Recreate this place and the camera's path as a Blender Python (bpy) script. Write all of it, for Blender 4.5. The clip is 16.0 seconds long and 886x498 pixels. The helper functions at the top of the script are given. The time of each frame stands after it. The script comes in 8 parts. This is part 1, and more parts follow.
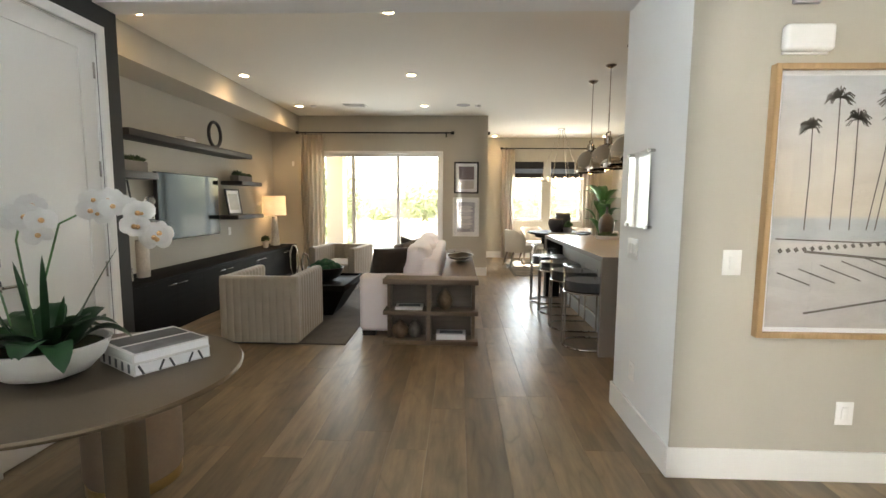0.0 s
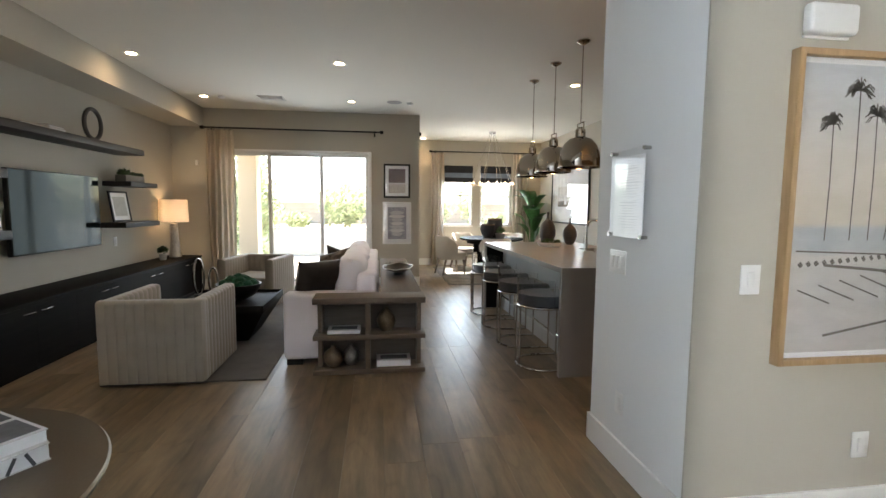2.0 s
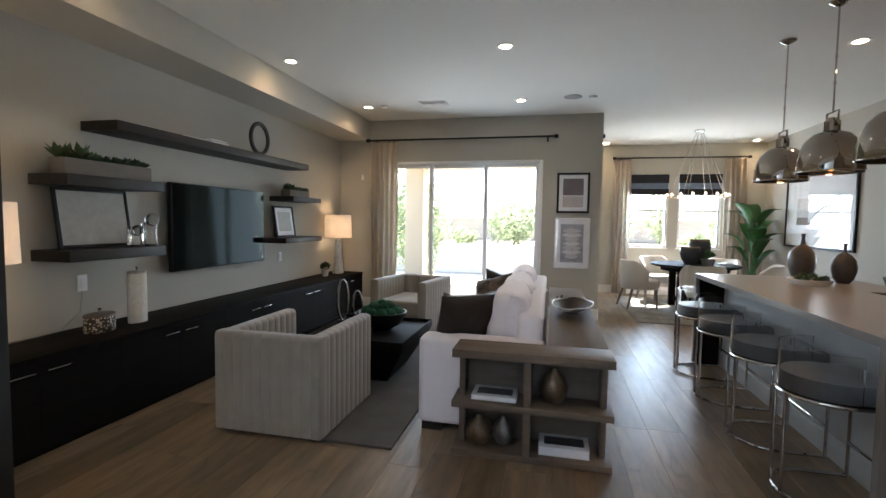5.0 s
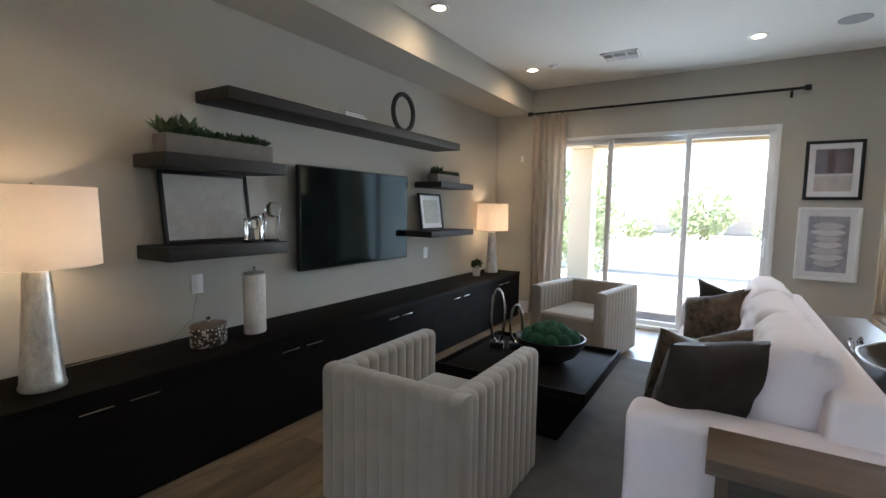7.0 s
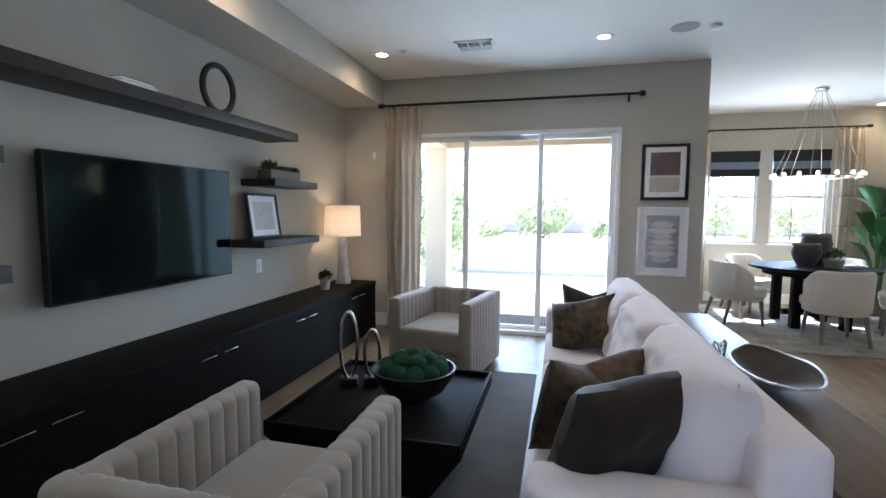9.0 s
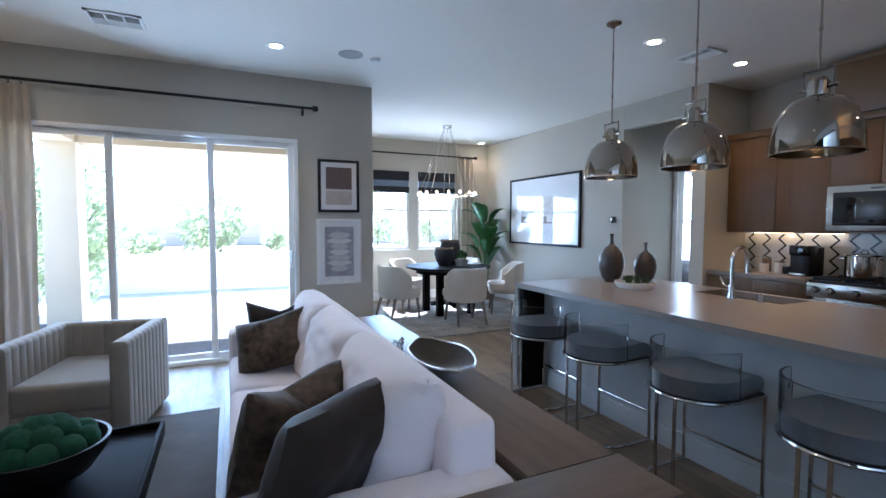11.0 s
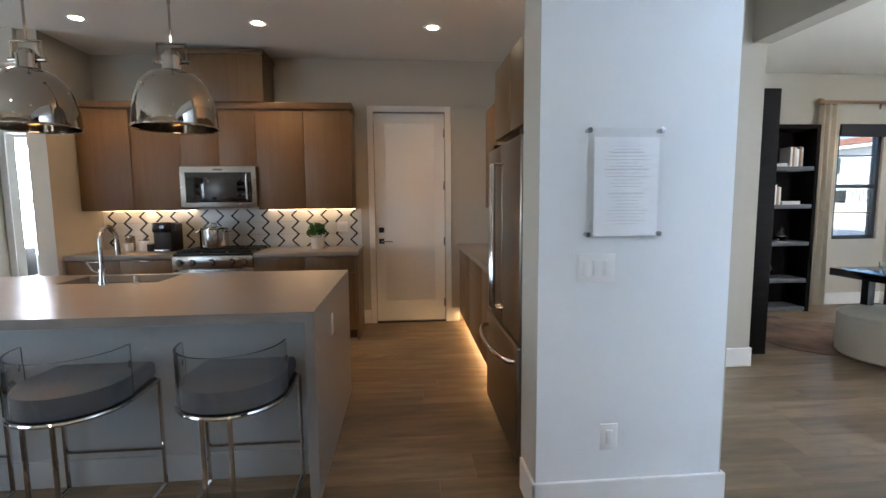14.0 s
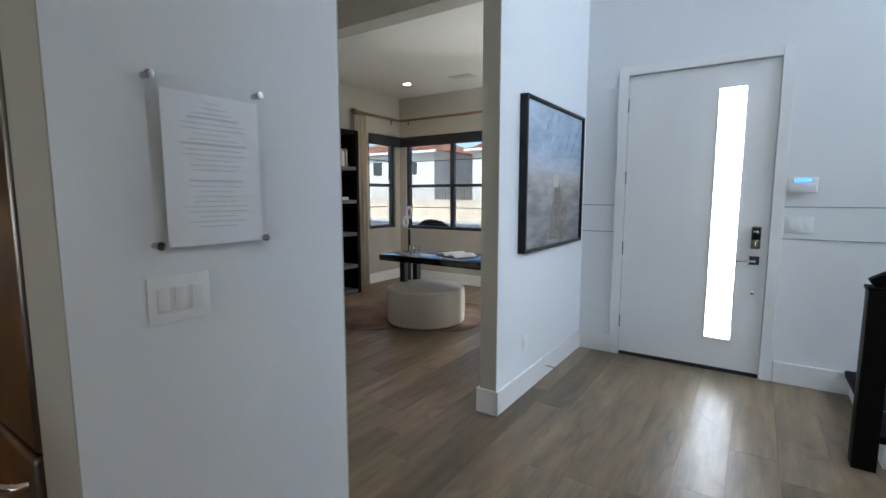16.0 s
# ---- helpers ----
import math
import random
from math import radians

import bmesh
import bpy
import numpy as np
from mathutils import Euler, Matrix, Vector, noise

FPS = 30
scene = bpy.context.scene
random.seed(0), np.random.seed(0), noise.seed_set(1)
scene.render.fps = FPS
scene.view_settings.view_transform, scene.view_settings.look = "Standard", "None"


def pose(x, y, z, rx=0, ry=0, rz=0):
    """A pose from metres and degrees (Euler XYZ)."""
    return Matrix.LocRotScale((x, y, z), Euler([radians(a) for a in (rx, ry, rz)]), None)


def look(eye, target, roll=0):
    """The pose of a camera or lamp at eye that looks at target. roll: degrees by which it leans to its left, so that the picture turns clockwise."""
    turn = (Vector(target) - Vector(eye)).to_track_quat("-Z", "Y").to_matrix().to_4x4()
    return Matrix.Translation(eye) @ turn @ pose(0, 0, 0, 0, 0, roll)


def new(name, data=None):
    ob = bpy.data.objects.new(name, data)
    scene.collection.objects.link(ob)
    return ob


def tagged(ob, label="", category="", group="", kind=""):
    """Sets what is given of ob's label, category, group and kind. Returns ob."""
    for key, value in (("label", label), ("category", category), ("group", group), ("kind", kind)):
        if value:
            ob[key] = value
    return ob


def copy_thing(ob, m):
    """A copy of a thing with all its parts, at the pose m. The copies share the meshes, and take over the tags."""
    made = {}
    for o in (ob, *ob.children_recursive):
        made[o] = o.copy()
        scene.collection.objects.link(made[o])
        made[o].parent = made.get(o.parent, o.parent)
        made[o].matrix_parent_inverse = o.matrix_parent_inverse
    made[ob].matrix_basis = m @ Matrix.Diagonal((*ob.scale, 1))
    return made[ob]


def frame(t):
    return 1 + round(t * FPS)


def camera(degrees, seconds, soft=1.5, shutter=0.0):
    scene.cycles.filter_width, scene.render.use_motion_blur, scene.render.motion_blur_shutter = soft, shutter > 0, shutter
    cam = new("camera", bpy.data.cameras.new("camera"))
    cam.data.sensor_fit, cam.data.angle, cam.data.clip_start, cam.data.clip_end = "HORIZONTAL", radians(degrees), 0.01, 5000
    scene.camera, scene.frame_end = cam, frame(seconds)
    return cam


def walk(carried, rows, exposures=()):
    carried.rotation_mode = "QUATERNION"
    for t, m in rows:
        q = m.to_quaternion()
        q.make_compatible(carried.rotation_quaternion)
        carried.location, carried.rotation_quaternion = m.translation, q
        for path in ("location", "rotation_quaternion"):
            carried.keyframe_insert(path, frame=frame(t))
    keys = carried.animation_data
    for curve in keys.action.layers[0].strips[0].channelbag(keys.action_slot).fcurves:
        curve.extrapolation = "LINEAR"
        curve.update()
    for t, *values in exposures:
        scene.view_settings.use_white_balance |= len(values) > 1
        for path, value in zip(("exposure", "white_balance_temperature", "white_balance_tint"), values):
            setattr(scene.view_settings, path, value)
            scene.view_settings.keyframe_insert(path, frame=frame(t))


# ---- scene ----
cam = camera(87.4, 16.0)
PATH = [
    (0, (0.318, 1.75, 1.407), (0.248, 3.739, 1.203), 0.4),
    (0.5, (0.298, 1.971, 1.409), (0.271, 3.963, 1.23), 0.5),
    (1, (0.241, 2.175, 1.408), (0.338, 4.165, 1.232), 0.6),
    (1.5, (0.147, 2.293, 1.408), (0.368, 4.273, 1.225), 0.5),
    (2, (0.12, 2.333, 1.41), (0.394, 4.306, 1.229), 0.5),
    (2.5, (0.108, 2.363, 1.423), (0.322, 4.343, 1.246), 0.3),
    (3, (0.176, 2.464, 1.398), (0.27, 4.453, 1.213), 0.5),
    (3.2, (0.223, 2.537, 1.391), (0.268, 4.529, 1.213), 0.6),
    (5.3, (0.077, 3.676, 1.432), (-0.507, 5.586, 1.32), 0.9),
    (5.5, (0.005, 3.792, 1.44), (-0.68, 5.667, 1.324), 0.9),
    (6, (-0.15, 4.057, 1.425), (-1.054, 5.836, 1.289), 0.9),
    (6.5, (-0.265, 4.36, 1.428), (-1.285, 6.072, 1.264), 0.8),
    (7, (-0.405, 4.566, 1.418), (-1.45, 6.262, 1.243), 0.9),
    (7.5, (-0.561, 4.731, 1.423), (-1.595, 6.435, 1.258), 0.8),
    (8, (-0.635, 4.934, 1.432), (-1.592, 6.683, 1.271), 0.7),
    (8.5, (-0.606, 5.103, 1.426), (-1.383, 6.937, 1.255), 0.5),
    (8.7, (-0.614, 5.138, 1.425), (-1.278, 7.016, 1.251), 0.4),
    (10.8, (-0.707, 5.277, 1.446), (0.002, 7.144, 1.34), 0.1),
    (11, (-0.695, 5.283, 1.442), (0.142, 7.096, 1.33), 0.1),
    (11.5, (-0.614, 5.353, 1.426), (0.523, 6.991, 1.271), 0.1),
    (12, (-0.523, 5.453, 1.411), (0.886, 6.86, 1.222), 0.1),
    (12.5, (-0.516, 5.52, 1.41), (1.123, 6.646, 1.203), 0.1),
    (13, (-0.555, 5.562, 1.403), (1.274, 6.343, 1.187), -0.1),
    (13.5, (-0.575, 5.536, 1.407), (1.385, 5.868, 1.185), -0.3),
    (14, (-0.511, 5.496, 1.414), (1.472, 5.332, 1.21), -0.5),
    (14.5, (-0.314, 5.416, 1.422), (1.59, 4.841, 1.214), -0.6),
    (15, (-0.143, 5.387, 1.406), (1.581, 4.398, 1.183), -0.5),
    (15.5, (-0.012, 5.386, 1.41), (1.433, 4.022, 1.175), -0.3),
    (16, (0.107, 5.31, 1.4), (1.215, 3.662, 1.171), 0.0),
]
EXPOSURES = [(0, 3.22, 7300, 10), (1.5, 2.9, 6750, 10), (3, 2.75, 6500, 10), (5.5, 2.85, 5800, 10), (7, 2.95, 5700, 10), (8.7, 3.0, 5350, 10), (11, 2.95, 4750, 10),
             (12.5, 3.2, 5050, 10), (13.5, 3.45, 5450, 10), (14.5, 3.27, 5800, 10), (16, 2.57, 6000, 10)]
walk(cam, [(t, look(eye, target, roll)) for t, eye, target, roll in PATH], EXPOSURES)

# ---- world, sun, large lights ----
world = bpy.data.worlds.new("sky")
scene.world = world
world.use_nodes = True
wn = world.node_tree.nodes
sky = wn.new("ShaderNodeTexSky")
sky.sky_type, sky.sun_disc = "NISHITA", False
sky.sun_elevation, sky.sun_rotation = radians(50), radians(12)
wn["Background"].inputs["Strength"].default_value = 0.15
world.node_tree.links.new(sky.outputs["Color"], wn["Background"].inputs["Color"])

WARM = (1.0, 0.66, 0.36)
AMBER = (1.0, 0.51, 0.19)
DAY = (0.78, 0.90, 1.0)


def lamp(name, kind, m, energy, color, **more):
    data = bpy.data.lights.new(name, kind)
    data.energy, data.color = energy * (1.0 if kind == "SUN" else 0.7), color
    for key, value in more.items():
        if key == "size":
            data.size = value
        elif key == "size_y":
            data.shape, data.size_y = "RECTANGLE", value
        elif key == "spot":
            data.spot_size, data.spot_blend = radians(value), 0.6
        elif key == "radius":
            data.shadow_soft_size = value
        elif key == "angle":
            data.angle = radians(value)
    ob = new(name, data)
    ob.matrix_world = m
    return ob


lamp("sun", "SUN", look((0.8, 8, 10), (0, 0, 0)), 5.0, (1.0, 0.93, 0.82), angle=0.5)
# daylight standing in the openings
lamp("slider_daylight", "AREA", look((-1.1, 10.62, 1.2), (1.6, 6, 0.8)), 11.5, DAY, size=2.4, size_y=2.2)
lamp("dining_daylight", "AREA", look((2.5, 13.6, 1.6), (2.3, 9, 1.2)), 25, DAY, size=1.6, size_y=1.3)
lamp("study_daylight", "AREA", look((4.3, -0.96, 1.55), (3.3, 2.0, 0.2)), 0.15, DAY, size=1.7, size_y=1.3)
lamp("foyer_daylight", "AREA", look((-3.9, 2.75, 4.35), (1.4, 2.6, 3.1)), 57, (0.74, 0.86, 1.0), size=1.8, size_y=1.5)
lamp("hall_daylight", "AREA", look((6.95, 9.6, 1.6), (4.5, 9.5, 1.2)), 5, DAY, size=1.2, size_y=1.6)


# ---- materials ----
def nodes_of(name):
    m = bpy.data.materials.new(name)
    m.use_nodes = True
    nt = m.node_tree
    return m, nt, nt.nodes["Principled BSDF"]


def mix_color(nt, fac, a, b, blend="MIX"):
    n = nt.nodes.new("ShaderNodeMix")
    n.data_type, n.blend_type = "RGBA", blend
    for sock, v in ((n.inputs[0], fac), (n.inputs[6], a), (n.inputs[7], b)):
        if isinstance(v, (int, float)):
            sock.default_value = v
        elif isinstance(v, tuple):
            sock.default_value = (*v[:3], 1)
        else:
            nt.links.new(v, sock)
    return n.outputs[2]


def coords(nt, scale=(1, 1, 1)):
    tc = nt.nodes.new("ShaderNodeTexCoord")
    mp = nt.nodes.new("ShaderNodeMapping")
    mp.inputs["Scale"].default_value = scale
    nt.links.new(tc.outputs["Object"], mp.inputs["Vector"])
    return mp.outputs["Vector"]


def noise_of(nt, vec, scale, detail=4.0, rough=0.55):
    n = nt.nodes.new("ShaderNodeTexNoise")
    n.inputs["Scale"].default_value, n.inputs["Detail"].default_value = scale, detail
    n.inputs["Roughness"].default_value = rough
    nt.links.new(vec, n.inputs["Vector"])
    return n.outputs["Fac"]


def ramp_of(nt, fac, stops):
    r = nt.nodes.new("ShaderNodeValToRGB")
    el = r.color_ramp.elements
    el[0].position, el[0].color = stops[0][0], (*stops[0][1], 1)
    el[1].position, el[1].color = stops[-1][0], (*stops[-1][1], 1)
    for p, c in stops[1:-1]:
        e = el.new(p)
        e.color = (*c, 1)
    nt.links.new(fac, r.inputs["Fac"])
    return r.outputs["Color"]


def bump_of(nt, bsdf, height, strength, distance):
    b = nt.nodes.new("ShaderNodeBump")
    b.inputs["Strength"].default_value, b.inputs["Distance"].default_value = strength, distance
    nt.links.new(height, b.inputs["Height"])
    nt.links.new(b.outputs["Normal"], bsdf.inputs["Normal"])


def tint(c, k):
    return tuple(min(1.0, v * k) for v in c)


def plain(name, color, rough=0.5, metal=0.0, var=0.08, scale=3.0, fine=60.0, bump=0.15, depth=0.002, sheen=0.0, stretch=(1, 1, 1), rvar=0.1, coat=0.0, random_var=0.0):
    """A surface with broad and fine variation in tone, gloss and relief."""
    m, nt, b = nodes_of(name)
    v = coords(nt, stretch)
    broad, grain = noise_of(nt, v, scale), noise_of(nt, v, fine, 3)
    c = ramp_of(nt, broad, [(0.3, tint(color, 1 - var)), (0.7, tint(color, 1 + var))])
    c = mix_color(nt, 0.25, c, ramp_of(nt, grain, [(0.3, tint(color, 1 - 1.6 * var)), (0.7, tint(color, 1 + 1.6 * var))]))
    if random_var:
        oi = nt.nodes.new("ShaderNodeObjectInfo")
        c = mix_color(nt, 1.0, c, ramp_of(nt, oi.outputs["Random"], [(0.0, (1 - random_var,) * 3), (1.0, (1, 1, 1))]), "MULTIPLY")
    nt.links.new(c, b.inputs["Base Color"])
    rr = nt.nodes.new("ShaderNodeMapRange")
    rr.inputs["To Min"].default_value, rr.inputs["To Max"].default_value = max(0.02, rough - rvar), min(1, rough + rvar)
    nt.links.new(broad, rr.inputs["Value"])
    nt.links.new(rr.outputs["Result"], b.inputs["Roughness"])
    b.inputs["Metallic"].default_value = metal
    if sheen:
        b.inputs["Sheen Weight"].default_value = sheen
        b.inputs["Sheen Roughness"].default_value = 0.4
    if coat:
        b.inputs["Coat Weight"].default_value = coat
    if bump:
        bump_of(nt, b, grain, bump, depth)
    return m


def wood(name, dark, light, rough=0.45, along="y", random_var=0.0, coarse=1.0, bump=0.2, knots=False, spec=0.5, island=False):
    """Grain drawn out along one axis, with broad tone bands."""
    m, nt, b = nodes_of(name)
    st = {"x": (0.6, 9, 9), "y": (9, 1.0 if knots else 0.6, 9), "z": (9, 9, 0.6)}[along]
    v = coords(nt, st)
    oi = nt.nodes.new("ShaderNodeObjectInfo")
    b.inputs["Specular IOR Level"].default_value = spec
    which = oi.outputs["Random"]
    if island:
        geo = nt.nodes.new("ShaderNodeNewGeometry")
        which = geo.outputs["Random Per Island"]
    if random_var:
        add = nt.nodes.new("ShaderNodeVectorMath")
        mul = nt.nodes.new("ShaderNodeMath")
        mul.operation = "MULTIPLY"
        mul.inputs[1].default_value = 57.0
        nt.links.new(which, mul.inputs[0])
        nt.links.new(v, add.inputs[0])
        nt.links.new(mul.outputs[0], add.inputs[1])
        v = add.outputs[0]
    g1, g2 = noise_of(nt, v, 1.6 * coarse, 6, 0.62), noise_of(nt, v, 9.0 * coarse, 5, 0.6)
    mid = tuple((p + q) / 2 for p, q in zip(dark, light))
    c = ramp_of(nt, g1, [(0.32, dark), (0.5, mid), (0.68, light)])
    c = mix_color(nt, 0.15 if knots else 0.4, c, ramp_of(nt, g2, [(0.35, dark), (0.65, light)]))
    if knots:
        # patches of cathedral grain: rings of a drawn-out noise
        sq = nt.nodes.new("ShaderNodeVectorMath")
        sq.operation = "MULTIPLY"
        sq.inputs[1].default_value = (0.55, 1.3, 0.55)
        nt.links.new(v, sq.inputs[0])
        field = noise_of(nt, sq.outputs[0], 0.8, 2, 0.4)
        ring, frac = nt.nodes.new("ShaderNodeMath"), nt.nodes.new("ShaderNodeMath")
        ring.operation, frac.operation = "MULTIPLY", "PINGPONG"
        ring.inputs[1].default_value, frac.inputs[1].default_value = 16.0, 1.0
        nt.links.new(field, ring.inputs[0])
        nt.links.new(ring.outputs[0], frac.inputs[0])
        knot = noise_of(nt, coords(nt, (3.2, 1.1, 3.2)), 1.0, 2)
        c = mix_color(nt, ramp_of(nt, knot, [(0.46, (0.04, 0.04, 0.04)), (0.66, (0.6, 0.6, 0.6))]), c, ramp_of(nt, frac.outputs[0], [(0.0, tint(dark, 0.7)), (0.25, mid), (1.0, light)]))
        blotch = noise_of(nt, coords(nt, (3.4, 1.0, 3.4)), 1.6, 5)
        c = mix_color(nt, 1.0, c, ramp_of(nt, blotch, [(0.3, (0.66, 0.69, 0.72)), (0.5, (0.95, 0.94, 0.92)), (0.72, (1.26, 1.17, 1.04))]), "MULTIPLY")
    if random_var:
        c = mix_color(nt, 1.0, c, ramp_of(nt, which, [(0.0, (1 - random_var, 1 - random_var * 1.05, 1 - random_var * 1.1)), (0.5, (0.88, 0.86, 0.84)), (1.0, (1, 1, 1))]), "MULTIPLY")
    nt.links.new(c, b.inputs["Base Color"])
    rr = nt.nodes.new("ShaderNodeMapRange")
    rr.inputs["To Min"].default_value, rr.inputs["To Max"].default_value = rough - 0.08, rough + 0.1
    nt.links.new(g2, rr.inputs["Value"])
    nt.links.new(rr.outputs["Result"], b.inputs["Roughness"])
    bump_of(nt, b, g2, bump, 0.0015)
    return m


def clear(name, color=(1, 1, 1), rough=0.0, ior=1.45):
    m, nt, b = nodes_of(name)
    b.inputs["Base Color"].default_value = (*color, 1)
    b.inputs["Roughness"].default_value, b.inputs["IOR"].default_value = rough, ior
    b.inputs["Transmission Weight"].default_value = 1.0
    return m


def pane_glass(name, tone=(1, 1, 1), gloss=0.06):
    """Thin window glass: clear, with a weak mirror."""
    m, nt, b = nodes_of(name)
    t, g, x = (nt.nodes.new("ShaderNodeBsdfTransparent"), nt.nodes.new("ShaderNodeBsdfGlossy"), nt.nodes.new("ShaderNodeMixShader"))
    t.inputs["Color"].default_value = (*tone, 1)
    g.inputs["Roughness"].default_value = 0.02
    lw = nt.nodes.new("ShaderNodeLayerWeight")
    lw.inputs["Blend"].default_value = 0.5
    pw, ma = nt.nodes.new("ShaderNodeMath"), nt.nodes.new("ShaderNodeMath")
    pw.operation, ma.operation = "POWER", "MULTIPLY_ADD"
    pw.inputs[1].default_value = 4.0
    ma.inputs[1].default_value, ma.inputs[2].default_value = 0.6, gloss * 0.5
    nt.links.new(lw.outputs["Facing"], pw.inputs[0])
    nt.links.new(pw.outputs[0], ma.inputs[0])
    nt.links.new(ma.outputs[0], x.inputs[0])
    nt.links.new(t.outputs[0], x.inputs[1])
    nt.links.new(g.outputs[0], x.inputs[2])
    nt.links.new(x.outputs[0], nt.nodes["Material Output"].inputs["Surface"])
    return m


def glow(name, color, strength):
    m, nt, b = nodes_of(name)
    b.inputs["Base Color"].default_value = (*color, 1)
    b.inputs["Emission Color"].default_value = (*color, 1)
    b.inputs["Emission Strength"].default_value = strength
    return m


M_GREIGE = plain("greige_wall_paint", (0.46, 0.431, 0.368), 0.75, var=0.02, scale=0.8, fine=180, bump=0.12, depth=0.001)
M_WHITEWALL = plain("white_wall_paint", (0.76, 0.765, 0.765), 0.7, var=0.015, scale=0.8, fine=180, bump=0.1, depth=0.001)
M_DARKWALL = plain("charcoal_wall_paint", (0.019, 0.0185, 0.018), 0.7, var=0.06, scale=1.0, fine=160, bump=0.1, depth=0.001)
M_CEIL = plain("ceiling_paint", (0.75, 0.725, 0.66), 0.85, var=0.02, scale=0.7, fine=220, bump=0.15, depth=0.001)
M_TRIM = plain("white_trim_paint", (0.80, 0.79, 0.77), 0.38, var=0.02, scale=2, fine=90, bump=0.05, depth=0.0006)
M_OAK = wood("oak_planks", (0.145, 0.104, 0.062), (0.315, 0.235, 0.146), 0.35, "y", random_var=0.42, knots=True, bump=0.1)
M_SUB = plain("floor_joint", (0.07, 0.05, 0.035), 0.8)
M_ESPRESSO = wood("espresso_wood", (0.0045, 0.0037, 0.0034), (0.010, 0.008, 0.007), 0.6, "y", coarse=1.5, spec=0.06)
M_SHELF = wood("smoked_oak_shelf", (0.018, 0.0155, 0.0135), (0.04, 0.034, 0.03), 0.5, "y", coarse=1.5, spec=0.3)
M_CONSOLE = wood("weathered_oak", (0.085, 0.058, 0.037), (0.155, 0.11, 0.073), 0.5, "x", coarse=1.4)
M_CONSOLE_Y = wood("weathered_oak_long", (0.085, 0.058, 0.037), (0.155, 0.11, 0.073), 0.42, "y", coarse=1.4)
M_KITCHEN = wood("kitchen_wood", (0.114, 0.063, 0.024), (0.15, 0.087, 0.036), 0.42, "z", coarse=1.2, bump=0.08)
M_QUARTZ = plain("grey_quartz", (0.21, 0.19, 0.172), 0.3, var=0.025, scale=1.5, fine=260, bump=0.02, depth=0.0004, rvar=0.02)
M_ISLANDPANEL = plain("island_panel_paint", (0.42, 0.43, 0.43), 0.5, var=0.02)
M_CHROME = plain("chrome", (0.62, 0.60, 0.58), 0.07, 1.0, var=0.02, bump=0, rvar=0.03)
M_NICKEL = plain("polished_nickel", (0.40, 0.365, 0.32), 0.06, 1.0, var=0.03, scale=6, bump=0, rvar=0.03)
M_STEEL = plain("brushed_steel", (0.50, 0.49, 0.47), 0.24, 1.0, var=0.04, scale=2, fine=200, bump=0.05, depth=0.0004, stretch=(1, 1, 12))
M_BLACK = plain("black_metal", (0.012, 0.012, 0.012), 0.42, 0.4, var=0.1)
M_BLACKGLOSS = plain("black_glass", (0.006, 0.006, 0.007), 0.06, var=0.02, bump=0, rvar=0.02, coat=0.6)
M_TV = plain("tv_screen", (0.003, 0.0045, 0.005), 0.07, var=0.02, bump=0, rvar=0.02)
M_TV.node_tree.nodes["Principled BSDF"].inputs["IOR"].default_value = 1.22
M_TV.node_tree.nodes["Principled BSDF"].inputs["Specular Tint"].default_value = (0.62, 0.86, 0.80, 1)
M_VELVET = plain("taupe_velvet", (0.285, 0.25, 0.205), 0.75, var=0.08, scale=9, fine=300, bump=0.2, depth=0.001, sheen=0.45)
M_SOFA = plain("white_linen", (0.80, 0.735, 0.745), 0.85, var=0.025, scale=6, fine=420, bump=0.3, depth=0.0012, sheen=0.2)
M_PILLOW = plain("brown_velvet", (0.034, 0.0255, 0.021), 0.6, var=0.22, scale=6, fine=260, bump=0.25, sheen=0.12)
M_PILLOWPAT = plain("mottled_brown_velvet", (0.085, 0.062, 0.043), 0.55, var=0.9, scale=6.5, fine=28, bump=0.25, sheen=0.1)
for m_ in (M_PILLOW, M_PILLOWPAT):
    m_.node_tree.nodes["Principled BSDF"].inputs["Specular IOR Level"].default_value = 0.12
M_RUG = plain("dark_grey_rug", (0.105, 0.098, 0.09), 0.95, var=0.22, scale=6, fine=260, bump=0.8, depth=0.004)
M_RUGD = plain("distressed_rug", (0.27, 0.25, 0.22), 0.95, var=0.42, scale=3.2, fine=16, bump=0.6, depth=0.003)
M_CURTAIN = plain("linen_curtain", (0.60, 0.54, 0.46), 0.9, var=0.05, scale=5, fine=300, bump=0.3, depth=0.001)
nt_ = M_CURTAIN.node_tree
tl_, mx_ = nt_.nodes.new("ShaderNodeBsdfTranslucent"), nt_.nodes.new("ShaderNodeMixShader")
tl_.inputs["Color"].default_value = (0.80, 0.74, 0.65, 1)
mx_.inputs[0].default_value = 0.4
nt_.links.new(nt_.nodes["Principled BSDF"].outputs[0], mx_.inputs[1])
nt_.links.new(tl_.outputs[0], mx_.inputs[2])
nt_.links.new(mx_.outputs[0], nt_.nodes["Material Output"].inputs["Surface"])
M_UPHOLST = plain("cream_upholstery", (0.66, 0.61, 0.54), 0.85, var=0.04, scale=6, fine=350, bump=0.25, depth=0.001)
M_ACRYLIC = clear("acrylic", (0.97, 0.98, 0.98), 0.01, 1.3)
M_GLASSOBJ = clear("clear_glass", (0.97, 0.98, 0.98), 0.0, 1.45)
M_PANE = pane_glass("window_pane", (0.97, 0.98, 0.98), 0.05)
M_TINTED = pane_glass("tinted_window_pane", (0.42, 0.45, 0.47), 0.05)
M_PICGLASS = pane_glass("picture_glass", (1, 1, 1), 0.08)
